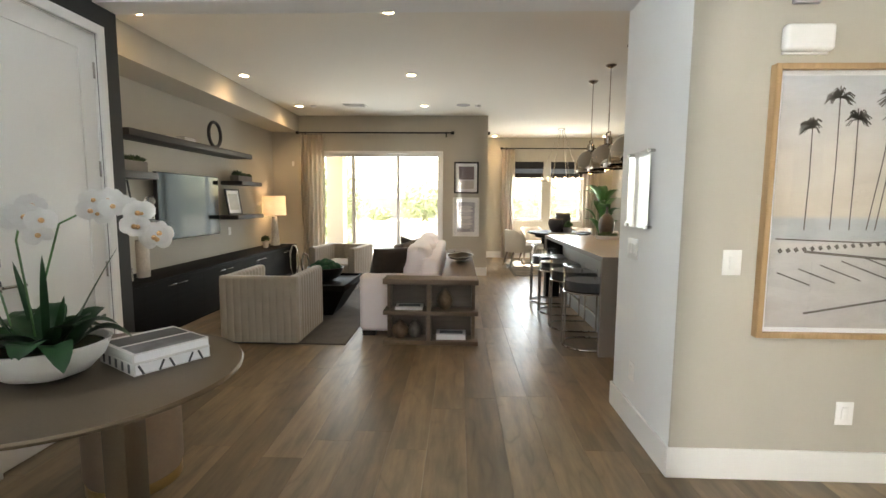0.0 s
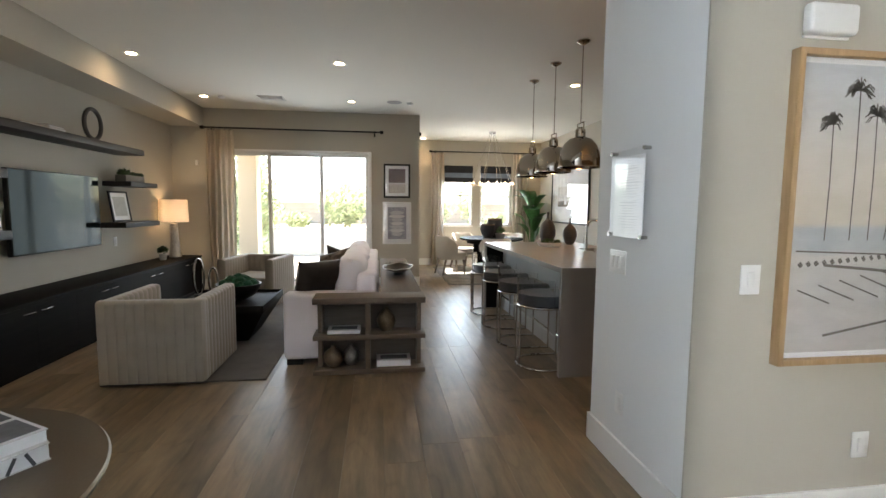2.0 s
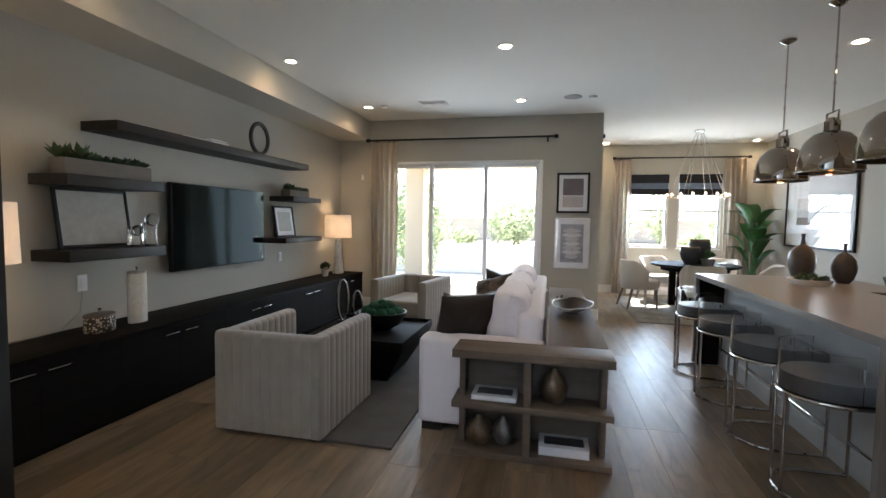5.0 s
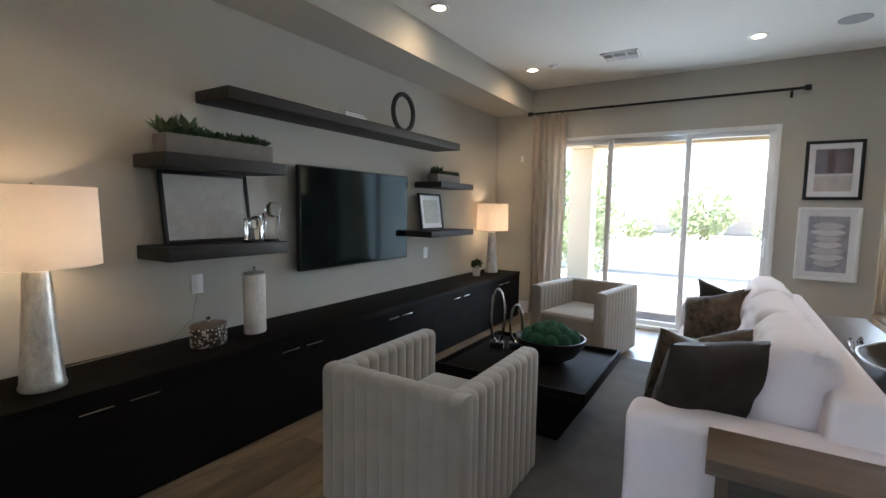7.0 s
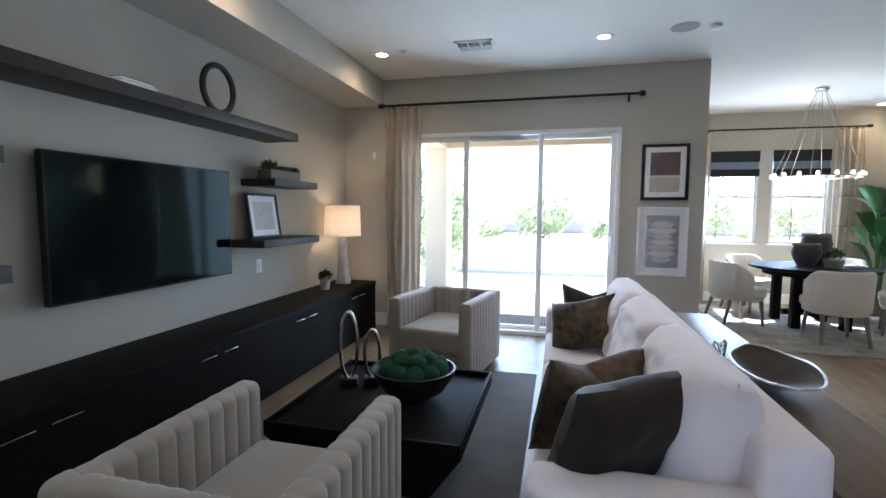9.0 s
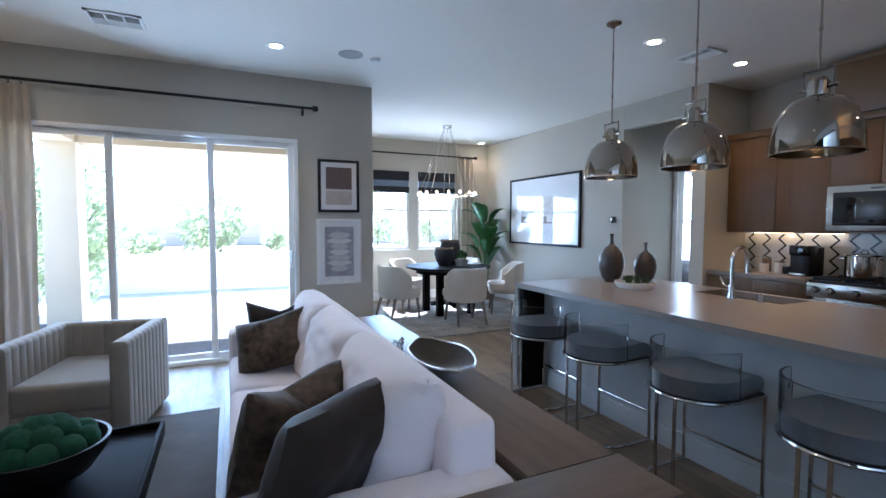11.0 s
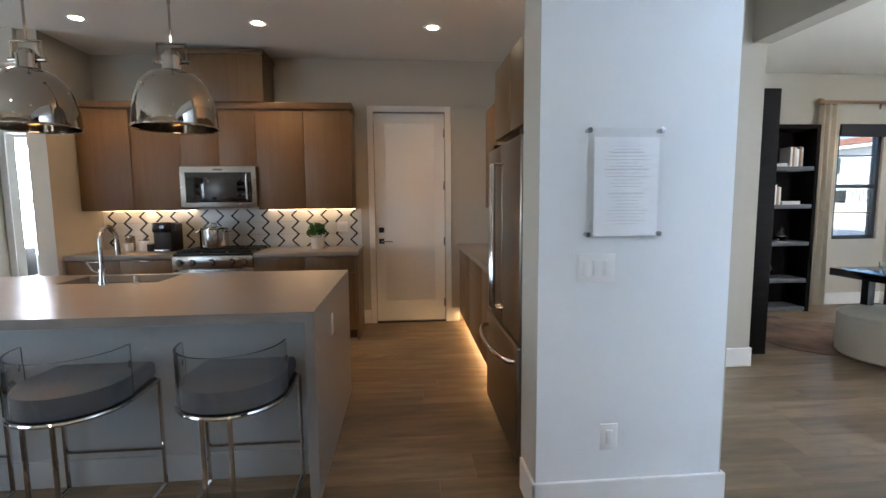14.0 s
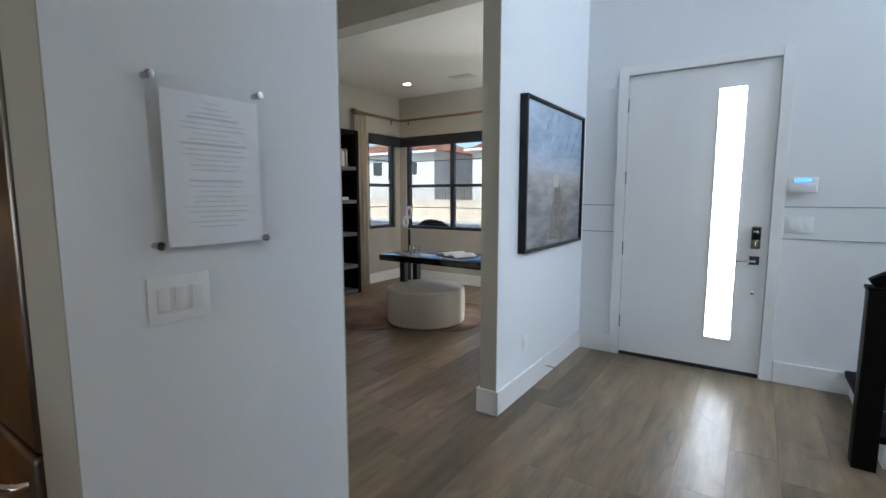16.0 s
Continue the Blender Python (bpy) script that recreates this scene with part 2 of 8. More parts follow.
M_WHITE = plain("white_ceramic", (0.78, 0.76, 0.73), 0.3, var=0.03, bump=0.03)
M_PAPER = plain("paper", (0.80, 0.795, 0.80), 0.7, var=0.02)
M_GREYCER = plain("dark_ceramic", (0.062, 0.052, 0.047), 0.38, var=0.25, scale=14, fine=90, bump=0.15)
M_LEAF = plain("green_leaf", (0.055, 0.15, 0.04), 0.4, var=0.35, scale=14, fine=50, bump=0.1)
M_MOSS = plain("preserved_moss", (0.012, 0.075, 0.034), 0.95, var=0.45, scale=40, fine=200, bump=1.0, depth=0.01)
M_SUCC = plain("succulent_leaf", (0.05, 0.088, 0.03), 0.5, var=0.4, scale=20, fine=60)
M_STUCCO = plain("cream_stucco", (0.62, 0.52, 0.37), 0.9, var=0.05, scale=3, fine=120, bump=0.6, depth=0.004)
M_CONCRETE = plain("pale_concrete", (0.60, 0.575, 0.54), 0.85, var=0.08, scale=1.2, fine=40, bump=0.3)
M_GOLD = plain("aged_brass", (0.55, 0.38, 0.18), 0.3, 1.0, var=0.1)
M_BULB = glow("warm_bulb", (1.0, 0.78, 0.5), 5.0)
M_BULBSOFT = glow("dim_warm_bulb", (1.0, 0.7, 0.4), 0.7)
M_DOWN = glow("downlight_lens", (1.0, 0.78, 0.48), 8.0)
M_STRIP = glow("led_strip", (1.0, 0.6, 0.26), 1.4)


# ---- builders ----
def box(bm, x0, x1, y0, y1, z0, z1, bevel=0.0, seg=2):
    r = bmesh.ops.create_cube(bm, size=1.0)
    vs = r["verts"]
    for v in vs:
        v.co = Vector(((x0 + x1) / 2 + v.co.x * (x1 - x0), (y0 + y1) / 2 + v.co.y * (y1 - y0), (z0 + z1) / 2 + v.co.z * (z1 - z0)))
    if bevel:
        es = list({e for v in vs for e in v.link_edges})
        bmesh.ops.bevel(bm, geom=es, offset=bevel, segments=seg, affect="EDGES", profile=0.5, clamp_overlap=True)
    return bm


def boxm(*a, **k):
    return box(bmesh.new(), *a, **k)


def move(bm, m):
    bmesh.ops.transform(bm, matrix=m, verts=bm.verts)
    return bm


def lathe(profile, seg=40, bm=None, at=(0, 0, 0)):
    """A turned body from (radius, height) pairs."""
    bm = bm or bmesh.new()
    rings = []
    for r, z in profile:
        if r < 1e-5:
            rings.append([bm.verts.new((at[0], at[1], at[2] + z))])
        else:
            rings.append([bm.verts.new((at[0] + r * math.cos(2 * math.pi * i / seg), at[1] + r * math.sin(2 * math.pi * i / seg), at[2] + z)) for i in range(seg)])
    for a, b in zip(rings, rings[1:]):
        for i in range(seg):
            j = (i + 1) % seg
            quad = [a[0]] if len(a) == 1 else [a[i], a[j]]
            quad += [b[0]] if len(b) == 1 else [b[j], b[i]]
            if len(quad) > 2:
                bm.faces.new(quad)
    bmesh.ops.recalc_face_normals(bm, faces=bm.faces)
    return bm


def tube(path, r, seg=10, bm=None, closed=False):
    """A round bar swept along a list of points."""
    bm = bm or bmesh.new()
    pts = [Vector(p) for p in path]
    n = len(pts)
    rings, up = [], None
    for i, p in enumerate(pts):
        a, b = (pts[i - 1], pts[(i + 1) % n]) if closed else (pts[max(0, i - 1)], pts[min(n - 1, i + 1)])
        t = (b - a).normalized()
        if up is None:
            up = t.orthogonal().normalized()
        up = (up - t * up.dot(t)).normalized()
        side = t.cross(up)
        rings.append([bm.verts.new(p + r * (up * math.cos(2 * math.pi * k / seg) + side * math.sin(2 * math.pi * k / seg))) for k in range(seg)])
    pairs = list(zip(rings, rings[1:])) + ([(rings[-1], rings[0])] if closed else [])
    for a, b in pairs:
        off = 0
        if closed and a is rings[-1]:
            off = min(range(seg), key=lambda o: (a[0].co - b[o].co).length)
        for k in range(seg):
            bm.faces.new([a[k], a[(k + 1) % seg], b[(k + 1 + off) % seg], b[(k + off) % seg]])
    if not closed:
        bm.faces.new(rings[0][::-1])
        bm.faces.new(rings[-1])
    bmesh.ops.recalc_face_normals(bm, faces=bm.faces)
    return bm


def arc(cx, cy, r, a0, a1, n, z=0.0, ry=None):
    return [(cx + r * math.cos(radians(a0 + (a1 - a0) * i / n)), cy + (ry or r) * math.sin(radians(a0 + (a1 - a0) * i / n)), z) for i in range(n + 1)]


def extrude(outline, z0, z1, bm=None, bevel=0.0):
    """A flat outline in x, y given height."""
    bm = bm or bmesh.new()
    a = [bm.verts.new((x, y, z0)) for x, y, *_ in outline]
    b = [bm.verts.new((x, y, z1)) for x, y, *_ in outline]
    n = len(a)
    for i in range(n):
        bm.faces.new([a[i], a[(i + 1) % n], b[(i + 1) % n], b[i]])
    lo, hi = bm.faces.new(a[::-1]), bm.faces.new(b)
    if bevel:
        bmesh.ops.bevel(bm, geom=list(set(lo.edges) | set(hi.edges)), offset=bevel, segments=2, affect="EDGES", profile=0.5)
    bmesh.ops.recalc_face_normals(bm, faces=bm.faces)
    return bm


def pillow(w, h, d, seg=14, pinch=0.06, chop=0.0, p=4, e=0.55):
    """A filled cushion, standing in x, z and d thick in y."""
    bm = bmesh.new()
    sides = []
    for s in (1, -1):
        grid = []
        for i in range(seg + 1):
            row = []
            for j in range(seg + 1):
                u, v = 2 * i / seg - 1, 2 * j / seg - 1
                k = 1 - pinch * (1 - abs(v) ** 2) * abs(u) ** 3
                q = 1 - pinch * (1 - abs(u) ** 2) * abs(v) ** 3
                t = max(0.0, (1 - abs(u) ** p) * (1 - abs(v) ** p)) ** e
                lump = 1 + 0.12 * noise.noise(Vector((3 * u, 3 * v, 5 * s + w)))
                row.append(bm.verts.new((u * w / 2 * k, s * d / 2 * t * lump, v * h / 2 * q - chop * max(0.0, v) ** 2 * (1 - abs(u)) ** 1.2)))
            grid.append(row)
        sides.append(grid)
        for i in range(seg):
            for j in range(seg):
                bm.faces.new([grid[i][j], grid[i + 1][j], grid[i + 1][j + 1], grid[i][j + 1]])
    bmesh.ops.remove_doubles(bm, verts=bm.verts, dist=0.0008)
    bmesh.ops.recalc_face_normals(bm, faces=bm.faces)
    return bm


def mesh_of(name, bm, material, smooth=True):
    me = bpy.data.meshes.new(name)
    if smooth:
        for f in bm.faces:
            f.smooth = True
        for e in bm.edges:
            if len(e.link_faces) == 2 and e.calc_face_angle(0) > radians(38):
                e.smooth = False
    bm.to_mesh(me)
    bm.free()
    me.materials.append(material)
    return me


def part(name, bm, material, parent, label="", smooth=True):
    """One mesh object under a thing or a part."""
    ob = new(name, mesh_of(name, bm, material, smooth))
    ob.parent = parent
    return tagged(ob, label) if label else ob


def thing(name, label, category, m=None, group=""):
    ob = new(name)
    ob.empty_display_size = 0.1
    ob.matrix_basis = m or Matrix()
    return tagged(ob, label, category, group)


def solid(name, bm, material, label, category, m=None, group="", kind="", smooth=True):
    """A thing of one mesh."""
    ob = new(name, mesh_of(name, bm, material, smooth))
    ob.matrix_basis = m or Matrix()
    return tagged(ob, label, category, group, kind)


def structure(name, bm, material, label, category="wall"):
    return solid(name, bm, material, label, category, kind="structure", smooth=False)


def wall_x(bm, x0, x1, y0, y1, z0, z1, holes=()):
    """A wall along y, with openings (y0, y1, z0, z1) cut through."""
    edge = y0
    for a, b, c, d in sorted(holes):
        if a > edge:
            box(bm, x0, x1, edge, a, z0, z1)
        if c > z0:
            box(bm, x0, x1, a, b, z0, c)
        if d < z1:
            box(bm, x0, x1, a, b, d, z1)
        edge = b
    if edge < y1:
        box(bm, x0, x1, edge, y1, z0, z1)
    return bm


def wall_y(bm, x0, x1, y0, y1, z0, z1, holes=()):
    edge = x0
    for a, b, c, d in sorted(holes):
        if a > edge:
            box(bm, edge, a, y0, y1, z0, z1)
        if c > z0:
            box(bm, a, b, y0, y1, z0, c)
        if d < z1:
            box(bm, a, b, y0, y1, d, z1)
        edge = b
    if edge < x1:
        box(bm, edge, x1, y0, y1, z0, z1)
    return bm


# ---- large structure ----
H = 2.99          # ceiling of the living level
HF = 5.4          # ceiling of the foyer
XL, YS = -3.23, 10.545   # media wall, slider wall
XD, YD = 4.09, 13.5      # dining walls
XK = 4.87                # kitchen wall
XF, YF = 1.405, 1.106    # foyer walls

structure("wall_media", wall_x(bmesh.new(), XL - 0.15, XL, 4.80, YS, 0, H), M_GREIGE, "smooth greige painted media wall")
structure("wall_closet_return", wall_y(bmesh.new(), XL, -2.105, 4.80, 4.90, 0, H), M_GREIGE, "greige painted return wall beside the media wall")
structure("wall_closet", wall_x(bmesh.new(), -2.105, -1.985, 2.9, 4.897, 0, HF, [(3.88, 4.705, 0, 2.44)]), M_DARKWALL, "charcoal painted wall round the white closet door")
structure("wall_slider", wall_y(bmesh.new(), XL, 0.83, YS, YS + 0.16, 0, H, [(-2.55, 0.0, 0, 2.34)]), M_GREIGE, "greige painted wall with a wide sliding door")
structure("wall_dining_west", wall_x(bmesh.new(), 0.67, 0.827, YS + 0.16, YD, 0, H), M_GREIGE, "greige painted dining side wall")
structure("wall_dining_north", wall_y(bmesh.new(), 0.67, 4.25, YD, YD + 0.16, 0, H, [(1.65, 2.385, 0.95, 2.40), (2.57, 3.335, 0.95, 2.40)]), M_GREIGE, "greige painted dining wall with two windows")
structure("wall_dining_east", wall_x(bmesh.new(), XD, XD + 0.12, 9.93, YD, 0, H), M_GREIGE, "greige painted dining wall with a large framed print")
structure("wall_hall_header", wall_x(bmesh.new(), XD + 0.003, XD + 0.117, 8.95, 9.93, 2.68, H), M_GREIGE, "dropped header over the hall opening")
structure("wall_hall_north", wall_y(bmesh.new(), XD + 0.12, 5.05, 9.93, 10.05, 0, H), M_GREIGE, "greige painted hall wall")
structure("wall_hall_end", wall_x(bmesh.new(), 5.05, 5.17, 8.95, 10.05, 0, H, [(9.02, 9.84, 0, 2.2)]), M_GREIGE, "greige hall end wall with a doorway")
structure("wall_hall_south", wall_y(bmesh.new(), 4.14, 5.05, 8.78, 8.95, 0, H), M_GREIGE, "greige painted stub wall beside the kitchen cabinets")
structure("wall_kitchen", wall_x(bmesh.new(), XK, XK + 0.14, 4.25, 8.78, 0, H, [(5.02, 5.83, 0, 2.42)]), M_GREIGE, "greige painted kitchen wall with a white door")
structure("wall_kitchen_south", wall_y(bmesh.new(), 1.68, 5.01, 4.12, 4.25, 0, H), M_GREIGE, "greige painted wall behind the refrigerator")
structure("wall_pillar", boxm(XF, 1.66, 4.068, 4.93, 0, HF), M_WHITEWALL, "white painted wall end beside the kitchen")
structure("wall_pillar_side", boxm(XF + 0.002, 1.66, 4.93, 4.934, 0, H), M_GREIGE, "greige painted kitchen side of the wall end")
structure("wall_palm", wall_y(bmesh.new(), XF + 0.002, 3.25, 4.06, 4.12, 0, H), M_GREIGE, "greige painted wall with the palm tree print")
structure("wall_study_stub", wall_x(bmesh.new(), 3.09, 3.25, 2.6, 4.06, 0, H), M_GREIGE, "greige painted stub wall at the study")
structure("wall_study_north", wall_y(bmesh.new(), 3.25, 5.3, 2.6, 2.72, 0, H), M_GREIGE, "greige painted study wall")
structure("wall_study_east", wall_x(bmesh.new(), 5.15, 5.3, -1.03, 2.6, 0, H, [(-0.76, -0.12, 0.87, 2.3)]), M_GREIGE, "greige painted study wall with a dark window")
structure("wall_study_south", wall_y(bmesh.new(), 1.53, 5.15, -1.03, -0.88, 0, H, [(3.30, 5.02, 0.85, 2.3)]), M_GREIGE, "greige painted study wall with a wide dark window")
structure("wall_study_header", boxm(1.527, 3.09, 2.56, 2.72, 2.64, H), M_GREIGE, "dropped greige header at the study")
structure("wall_foyer_east", wall_x(bmesh.new(), XF, 1.465, YF, 2.77, 0, HF), M_WHITEWALL, "white painted foyer wall with a framed photograph")
structure("wall_study_west", wall_x(bmesh.new(), 1.467, 1.527, -1.03, 2.768, 0, H), M_GREIGE, "greige painted study side of the foyer wall")
structure("wall_foyer_end", boxm(XF + 0.003, 1.524, 2.768, 2.772, 0, H), M_GREIGE, "greige painted wall end at the study opening")
structure("wall_foyer_upper", boxm(XF, 1.465, 2.77, 4.064, H, HF), M_WHITEWALL, "white upper foyer wall over the study opening")
structure("wall_front", wall_y(bmesh.new(), -4.1, 1.465, YF - 0.16, YF, 0, HF, [(0.01, 1.05, 0, 2.39)]), M_WHITEWALL, "white panelled foyer wall with the front door")
structure("wall_stairs", wall_x(bmesh.new(), -4.25, -4.1, YF - 0.16, 3.05, 0, HF, [(1.7, 3.0, 3.4, 5.0)]), M_WHITEWALL, "white stair wall with a high window")
structure("wall_stairs_north", wall_y(bmesh.new(), -4.1, -2.105, 2.9, 3.05, 0, HF), M_WHITEWALL, "white stair side wall")
structure("wall_closet_back", wall_x(bmesh.new(), -3.38, -3.23, 3.05, 4.80, 0, H), M_GREIGE, "plain wall closing the closet")
structure("beam_foyer", boxm(-1.985, XF, 4.70, 4.90, 2.63, HF), M_WHITEWALL, "white header between the foyer and living room", "beam")
structure("soffit", boxm(XL, -2.72, 4.90, YS, 2.685, H), M_GREIGE, "dropped greige soffit along the media wall", "soffit")
structure("ceiling", box(boxm(XL, XK + 0.14, 4.90, YS, H, H + 0.12), 0.67, XD + 0.12, YS, YD + 0.16, H, H + 0.12), M_CEIL, "smooth off-white painted ceiling", "ceiling")
structure("ceiling_hall", box(boxm(XD + 0.12, 5.17, 8.95, YS + 0.3, H, H + 0.12), 5.17, 7.15, 8.95, 12.6, H, H + 0.12), M_CEIL, "off-white hall ceiling", "ceiling")
structure("ceiling_study", box(boxm(1.465, 5.3, -1.03, 2.72, H, H + 0.12), 1.465, 3.25, 2.72, 4.12, H, H + 0.12), M_CEIL, "off-white study ceiling", "ceiling")
structure("ceiling_kitchen_south", boxm(1.66, 5.01, 4.12, 4.90, H, H + 0.12), M_CEIL, "off-white ceiling over the refrigerator", "ceiling")
structure("ceiling_foyer", boxm(-4.25, 1.66, YF - 0.16, 4.93, HF, HF + 0.12), M_CEIL, "white foyer ceiling", "ceiling")
structure("ceiling_closet", boxm(-3.38, -2.105, 3.05, 4.80, H, H + 0.12), M_CEIL, "closet ceiling", "ceiling")
# far room beyond the hall
structure("wall_far_room", wall_x(bmesh.new(), 7.0, 7.15, 8.0, 12.6, 0, H, [(9.9, 11.9, 0.6, 2.35)]), M_WHITEWALL, "white wall of the room beyond the hall")
structure("wall_far_room_west", boxm(5.05, 5.17, 10.05, 12.6, 0, H), M_WHITEWALL, "white inner wall of the far room")
structure("wall_far_room_side", box(boxm(5.17, 7.0, 7.9, 8.0, 0, H), 5.17, 7.0, 12.5, 12.6, 0, H), M_WHITEWALL, "white side walls of the far room")
structure("ceiling_far_room", boxm(5.17, 7.15, 7.9, 8.95, H, H + 0.12), M_CEIL, "white ceiling of the far room", "ceiling")


def baseboard(name, x0, x1, y0, y1, h=0.16):
    bm = boxm(x0, x1, y0, y1, 0, h, 0.004)
    return structure(name, bm, M_TRIM, "tall white painted baseboard", "baseboard")


T = 0.016
for a in ((XF - T, XF, 4.068 - T, 4.934 + T), (XF - T, 3.09, 4.06 - T, 4.06), (XF - T, XF, YF, 2.772 + T), (XF - T, 1.527 + T, 2.772, 2.772 + T),
          (1.527, 1.527 + T, -0.88, 2.772), (3.09 - T, 3.09, 2.6 - T, 4.06 - T), (3.09, 5.15, 2.6 - T, 2.6), (5.15 - T, 5.15, -0.88, 2.6), (1.53, 5.15, -0.88, -0.88 + T),
          (XF - T, 1.62, 4.934, 4.934 + T), (1.12, XF, YF, YF + T), (-4.1, -0.08, YF, YF + T), (0.0, 0.83, YS - T, YS), (XL, -2.56, YS - T, YS), (0.827, 0.827 + T, YS, YD),
          (0.827, XD, YD - T, YD), (XD - T, XD, 9.93, YD), (XD - T, 5.05, 9.93 - T, 9.93), (4.14 - T, 4.14, 8.78, 8.95), (4.14, 5.05, 8.95, 8.95 + T), (XK - T, XK, 4.86, 4.953), (XK - T, XK, 5.90, 5.985),
          (-1.985, -1.985 + T, 2.9, 3.82), (-2.7, -1.985, 4.90, 4.90 + T)):
    baseboard("baseboard", *a)
# panel grooves on the front wall: raised grey strips, groove shade put into their colour
for x0, x1 in ((-1.9, -0.03), (1.125, XF)):
    for z in (1.085, 1.318):
        structure("trim_groove_shade", boxm(x0, x1, YF, YF + 0.003, z - 0.004, z + 0.004), plain("groove_shadow_paint", (0.36, 0.36, 0.36), 0.7), "thin grey strip coloured as the shade in a panel joint", "trim")


def door_casing(name, x, y0, y1, h, side, w=0.085):
    """Casing on a wall along y; side is +1 when the room lies towards +x."""
    bm = bmesh.new()
    a, b = (x, x + 0.018 * side) if side > 0 else (x + 0.018 * side, x)
    box(bm, a, b, y0 - w, y0, 0, h + w, 0.003)
    box(bm, a, b, y1, y1 + w, 0, h + w, 0.003)
    box(bm, a - 0.001, b + 0.001, y0, y1, h, h + w, 0.003)
    return structure(name, bm, M_TRIM, "white painted door casing", "trim")


door_casing("trim_kitchen_door", XK, 5.02, 5.83, 2.42, -1, 0.066)
door_casing("trim_closet_door", -1.985, 3.88, 4.705, 2.44, 1, 0.06)
door_casing("trim_hall_doorway", 5.05, 9.02, 9.84, 2.2, -1, 0.07)
bm = boxm(0.01 - 0.075, 0.01, YF, YF + 0.02, 0, 2.46, 0.003)
box(bm, 1.05, 1.125, YF, YF + 0.02, 0, 2.46, 0.003)
box(bm, 0.01, 1.05, YF - 0.001, YF + 0.021, 2.39, 2.46, 0.003)
structure("trim_front_door", bm, M_TRIM, "white painted front door casing", "trim")

structure("trim_closet_jamb", box(box(boxm(-2.104, -1.987, 3.8805, 3.884, 0, 2.4385), -2.104, -1.987, 4.701, 4.7045, 0, 2.4385), -2.104, -1.987, 3.884, 4.701, 2.436, 2.4395), M_TRIM, "white jamb lining of the closet door", "trim")
# ---- doors, windows, sliding door ----
M_VINYL = plain("white_vinyl", (0.78, 0.77, 0.75), 0.4, var=0.02, bump=0.03)
M_DARKVINYL = plain("bronze_window_frame", (0.022, 0.022, 0.024), 0.4, var=0.08, bump=0.03)


def frame_y(bm, x0, x1, y0, y1, z0, z1, w, bevel=0.004):
    """A rectangular frame in the x, z plane."""
    box(bm, x0, x0 + w, y0, y1, z0, z1, bevel)
    box(bm, x1 - w, x1, y0, y1, z0, z1, bevel)
    box(bm, x0 + w, x1 - w, y0, y1, z0, z0 + w, bevel)
    box(bm, x0 + w, x1 - w, y0, y1, z1 - w, z1, bevel)
    return bm


slider = tagged(thing("sliding_door", "white vinyl three-panel sliding glass door", "door", pose(0, YS, 0)), kind="structure")
part("frame", frame_y(bmesh.new(), -2.55, 0.0, -0.012, 0.12, 0.0, 2.34, 0.045), M_VINYL, slider)
for i, (a, b, d) in enumerate(((-2.505, -1.675, 0.02), (-1.735, -0.82, 0.05), (-0.88, -0.045, 0.02))):
    p = part("panel", frame_y(bmesh.new(), a, b, d, d + 0.03, 0.04, 2.298, 0.06), M_VINYL, slider)
    g = part("pane", boxm(a + 0.058, b - 0.058, d + 0.012, d + 0.018, 0.098, 2.24), M_PANE, p, smooth=False)
    g.visible_shadow = False
part("handle", tube([(-0.078, 0.018, 0.95), (-0.078, -0.02, 0.97), (-0.078, -0.02, 1.13), (-0.078, 0.018, 1.15)], 0.009), M_VINYL, slider)


def sash_window(name, m, w, h, material, label, grid=False, blind=False):
    win = tagged(thing(name, label, "window", m), kind="structure")
    part("window_frame", frame_y(bmesh.new(), 0, w, 0.03, 0.11, 0, h, 0.045), material, win)
    part("rail", boxm(0.045, w - 0.045, 0.035, 0.09, h * 0.49, h * 0.49 + 0.045, 0.004), material, win)
    for z0, z1 in ((0.045, h * 0.49), (h * 0.49 + 0.045, h - 0.045)):
        g = part("pane", boxm(0.045, w - 0.045, 0.058, 0.064, z0, z1), M_PANE, win, smooth=False)
        g.visible_shadow = False
    return win


for i, (a, b) in enumerate(((1.65, 2.385), (2.57, 3.335))):
    win = sash_window("window_%d" % (i + 1), pose(a, YD, 0.95), b - a, 1.45, M_VINYL, "white single-hung dining window in deep plaster reveal")
    part("window_sill", boxm(-0.02, b - a + 0.02, -0.015, 0.03, -0.022, 0.0, 0.004), M_TRIM, win)

# woven roman shades over the dining windows
M_SHADE = plain("dark_woven_shade", (0.020, 0.021, 0.026), 0.9, var=0.25, scale=8, fine=220, bump=0.5, depth=0.002, stretch=(1, 1, 10))
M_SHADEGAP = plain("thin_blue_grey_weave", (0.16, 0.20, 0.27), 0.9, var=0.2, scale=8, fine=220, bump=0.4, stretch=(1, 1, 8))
for a, b in ((1.65, 2.385), (2.57, 3.335)):
    sh = thing("roman_shade", "dark woven roman shade raised above the dining window", "shade", pose(a, YD - 0.004, 2.0), "dining window shades")
    part("headrail", boxm(0, b - a, -0.035, 0.0, 0.37, 0.40, 0.004), M_SHADE, sh)
    part("valance", boxm(0, b - a, -0.03, -0.012, 0.23, 0.372, 0.004), M_SHADE, sh)
    part("thin_panel", boxm(0.01, b - a - 0.01, -0.02, -0.014, 0.10, 0.24), M_SHADEGAP, sh)
    for k in range(3):
        part("fold", boxm(0, b - a, -0.034 - 0.004 * k, -0.014, 0.035 * k, 0.035 * k + 0.045, 0.008), M_SHADE, sh)


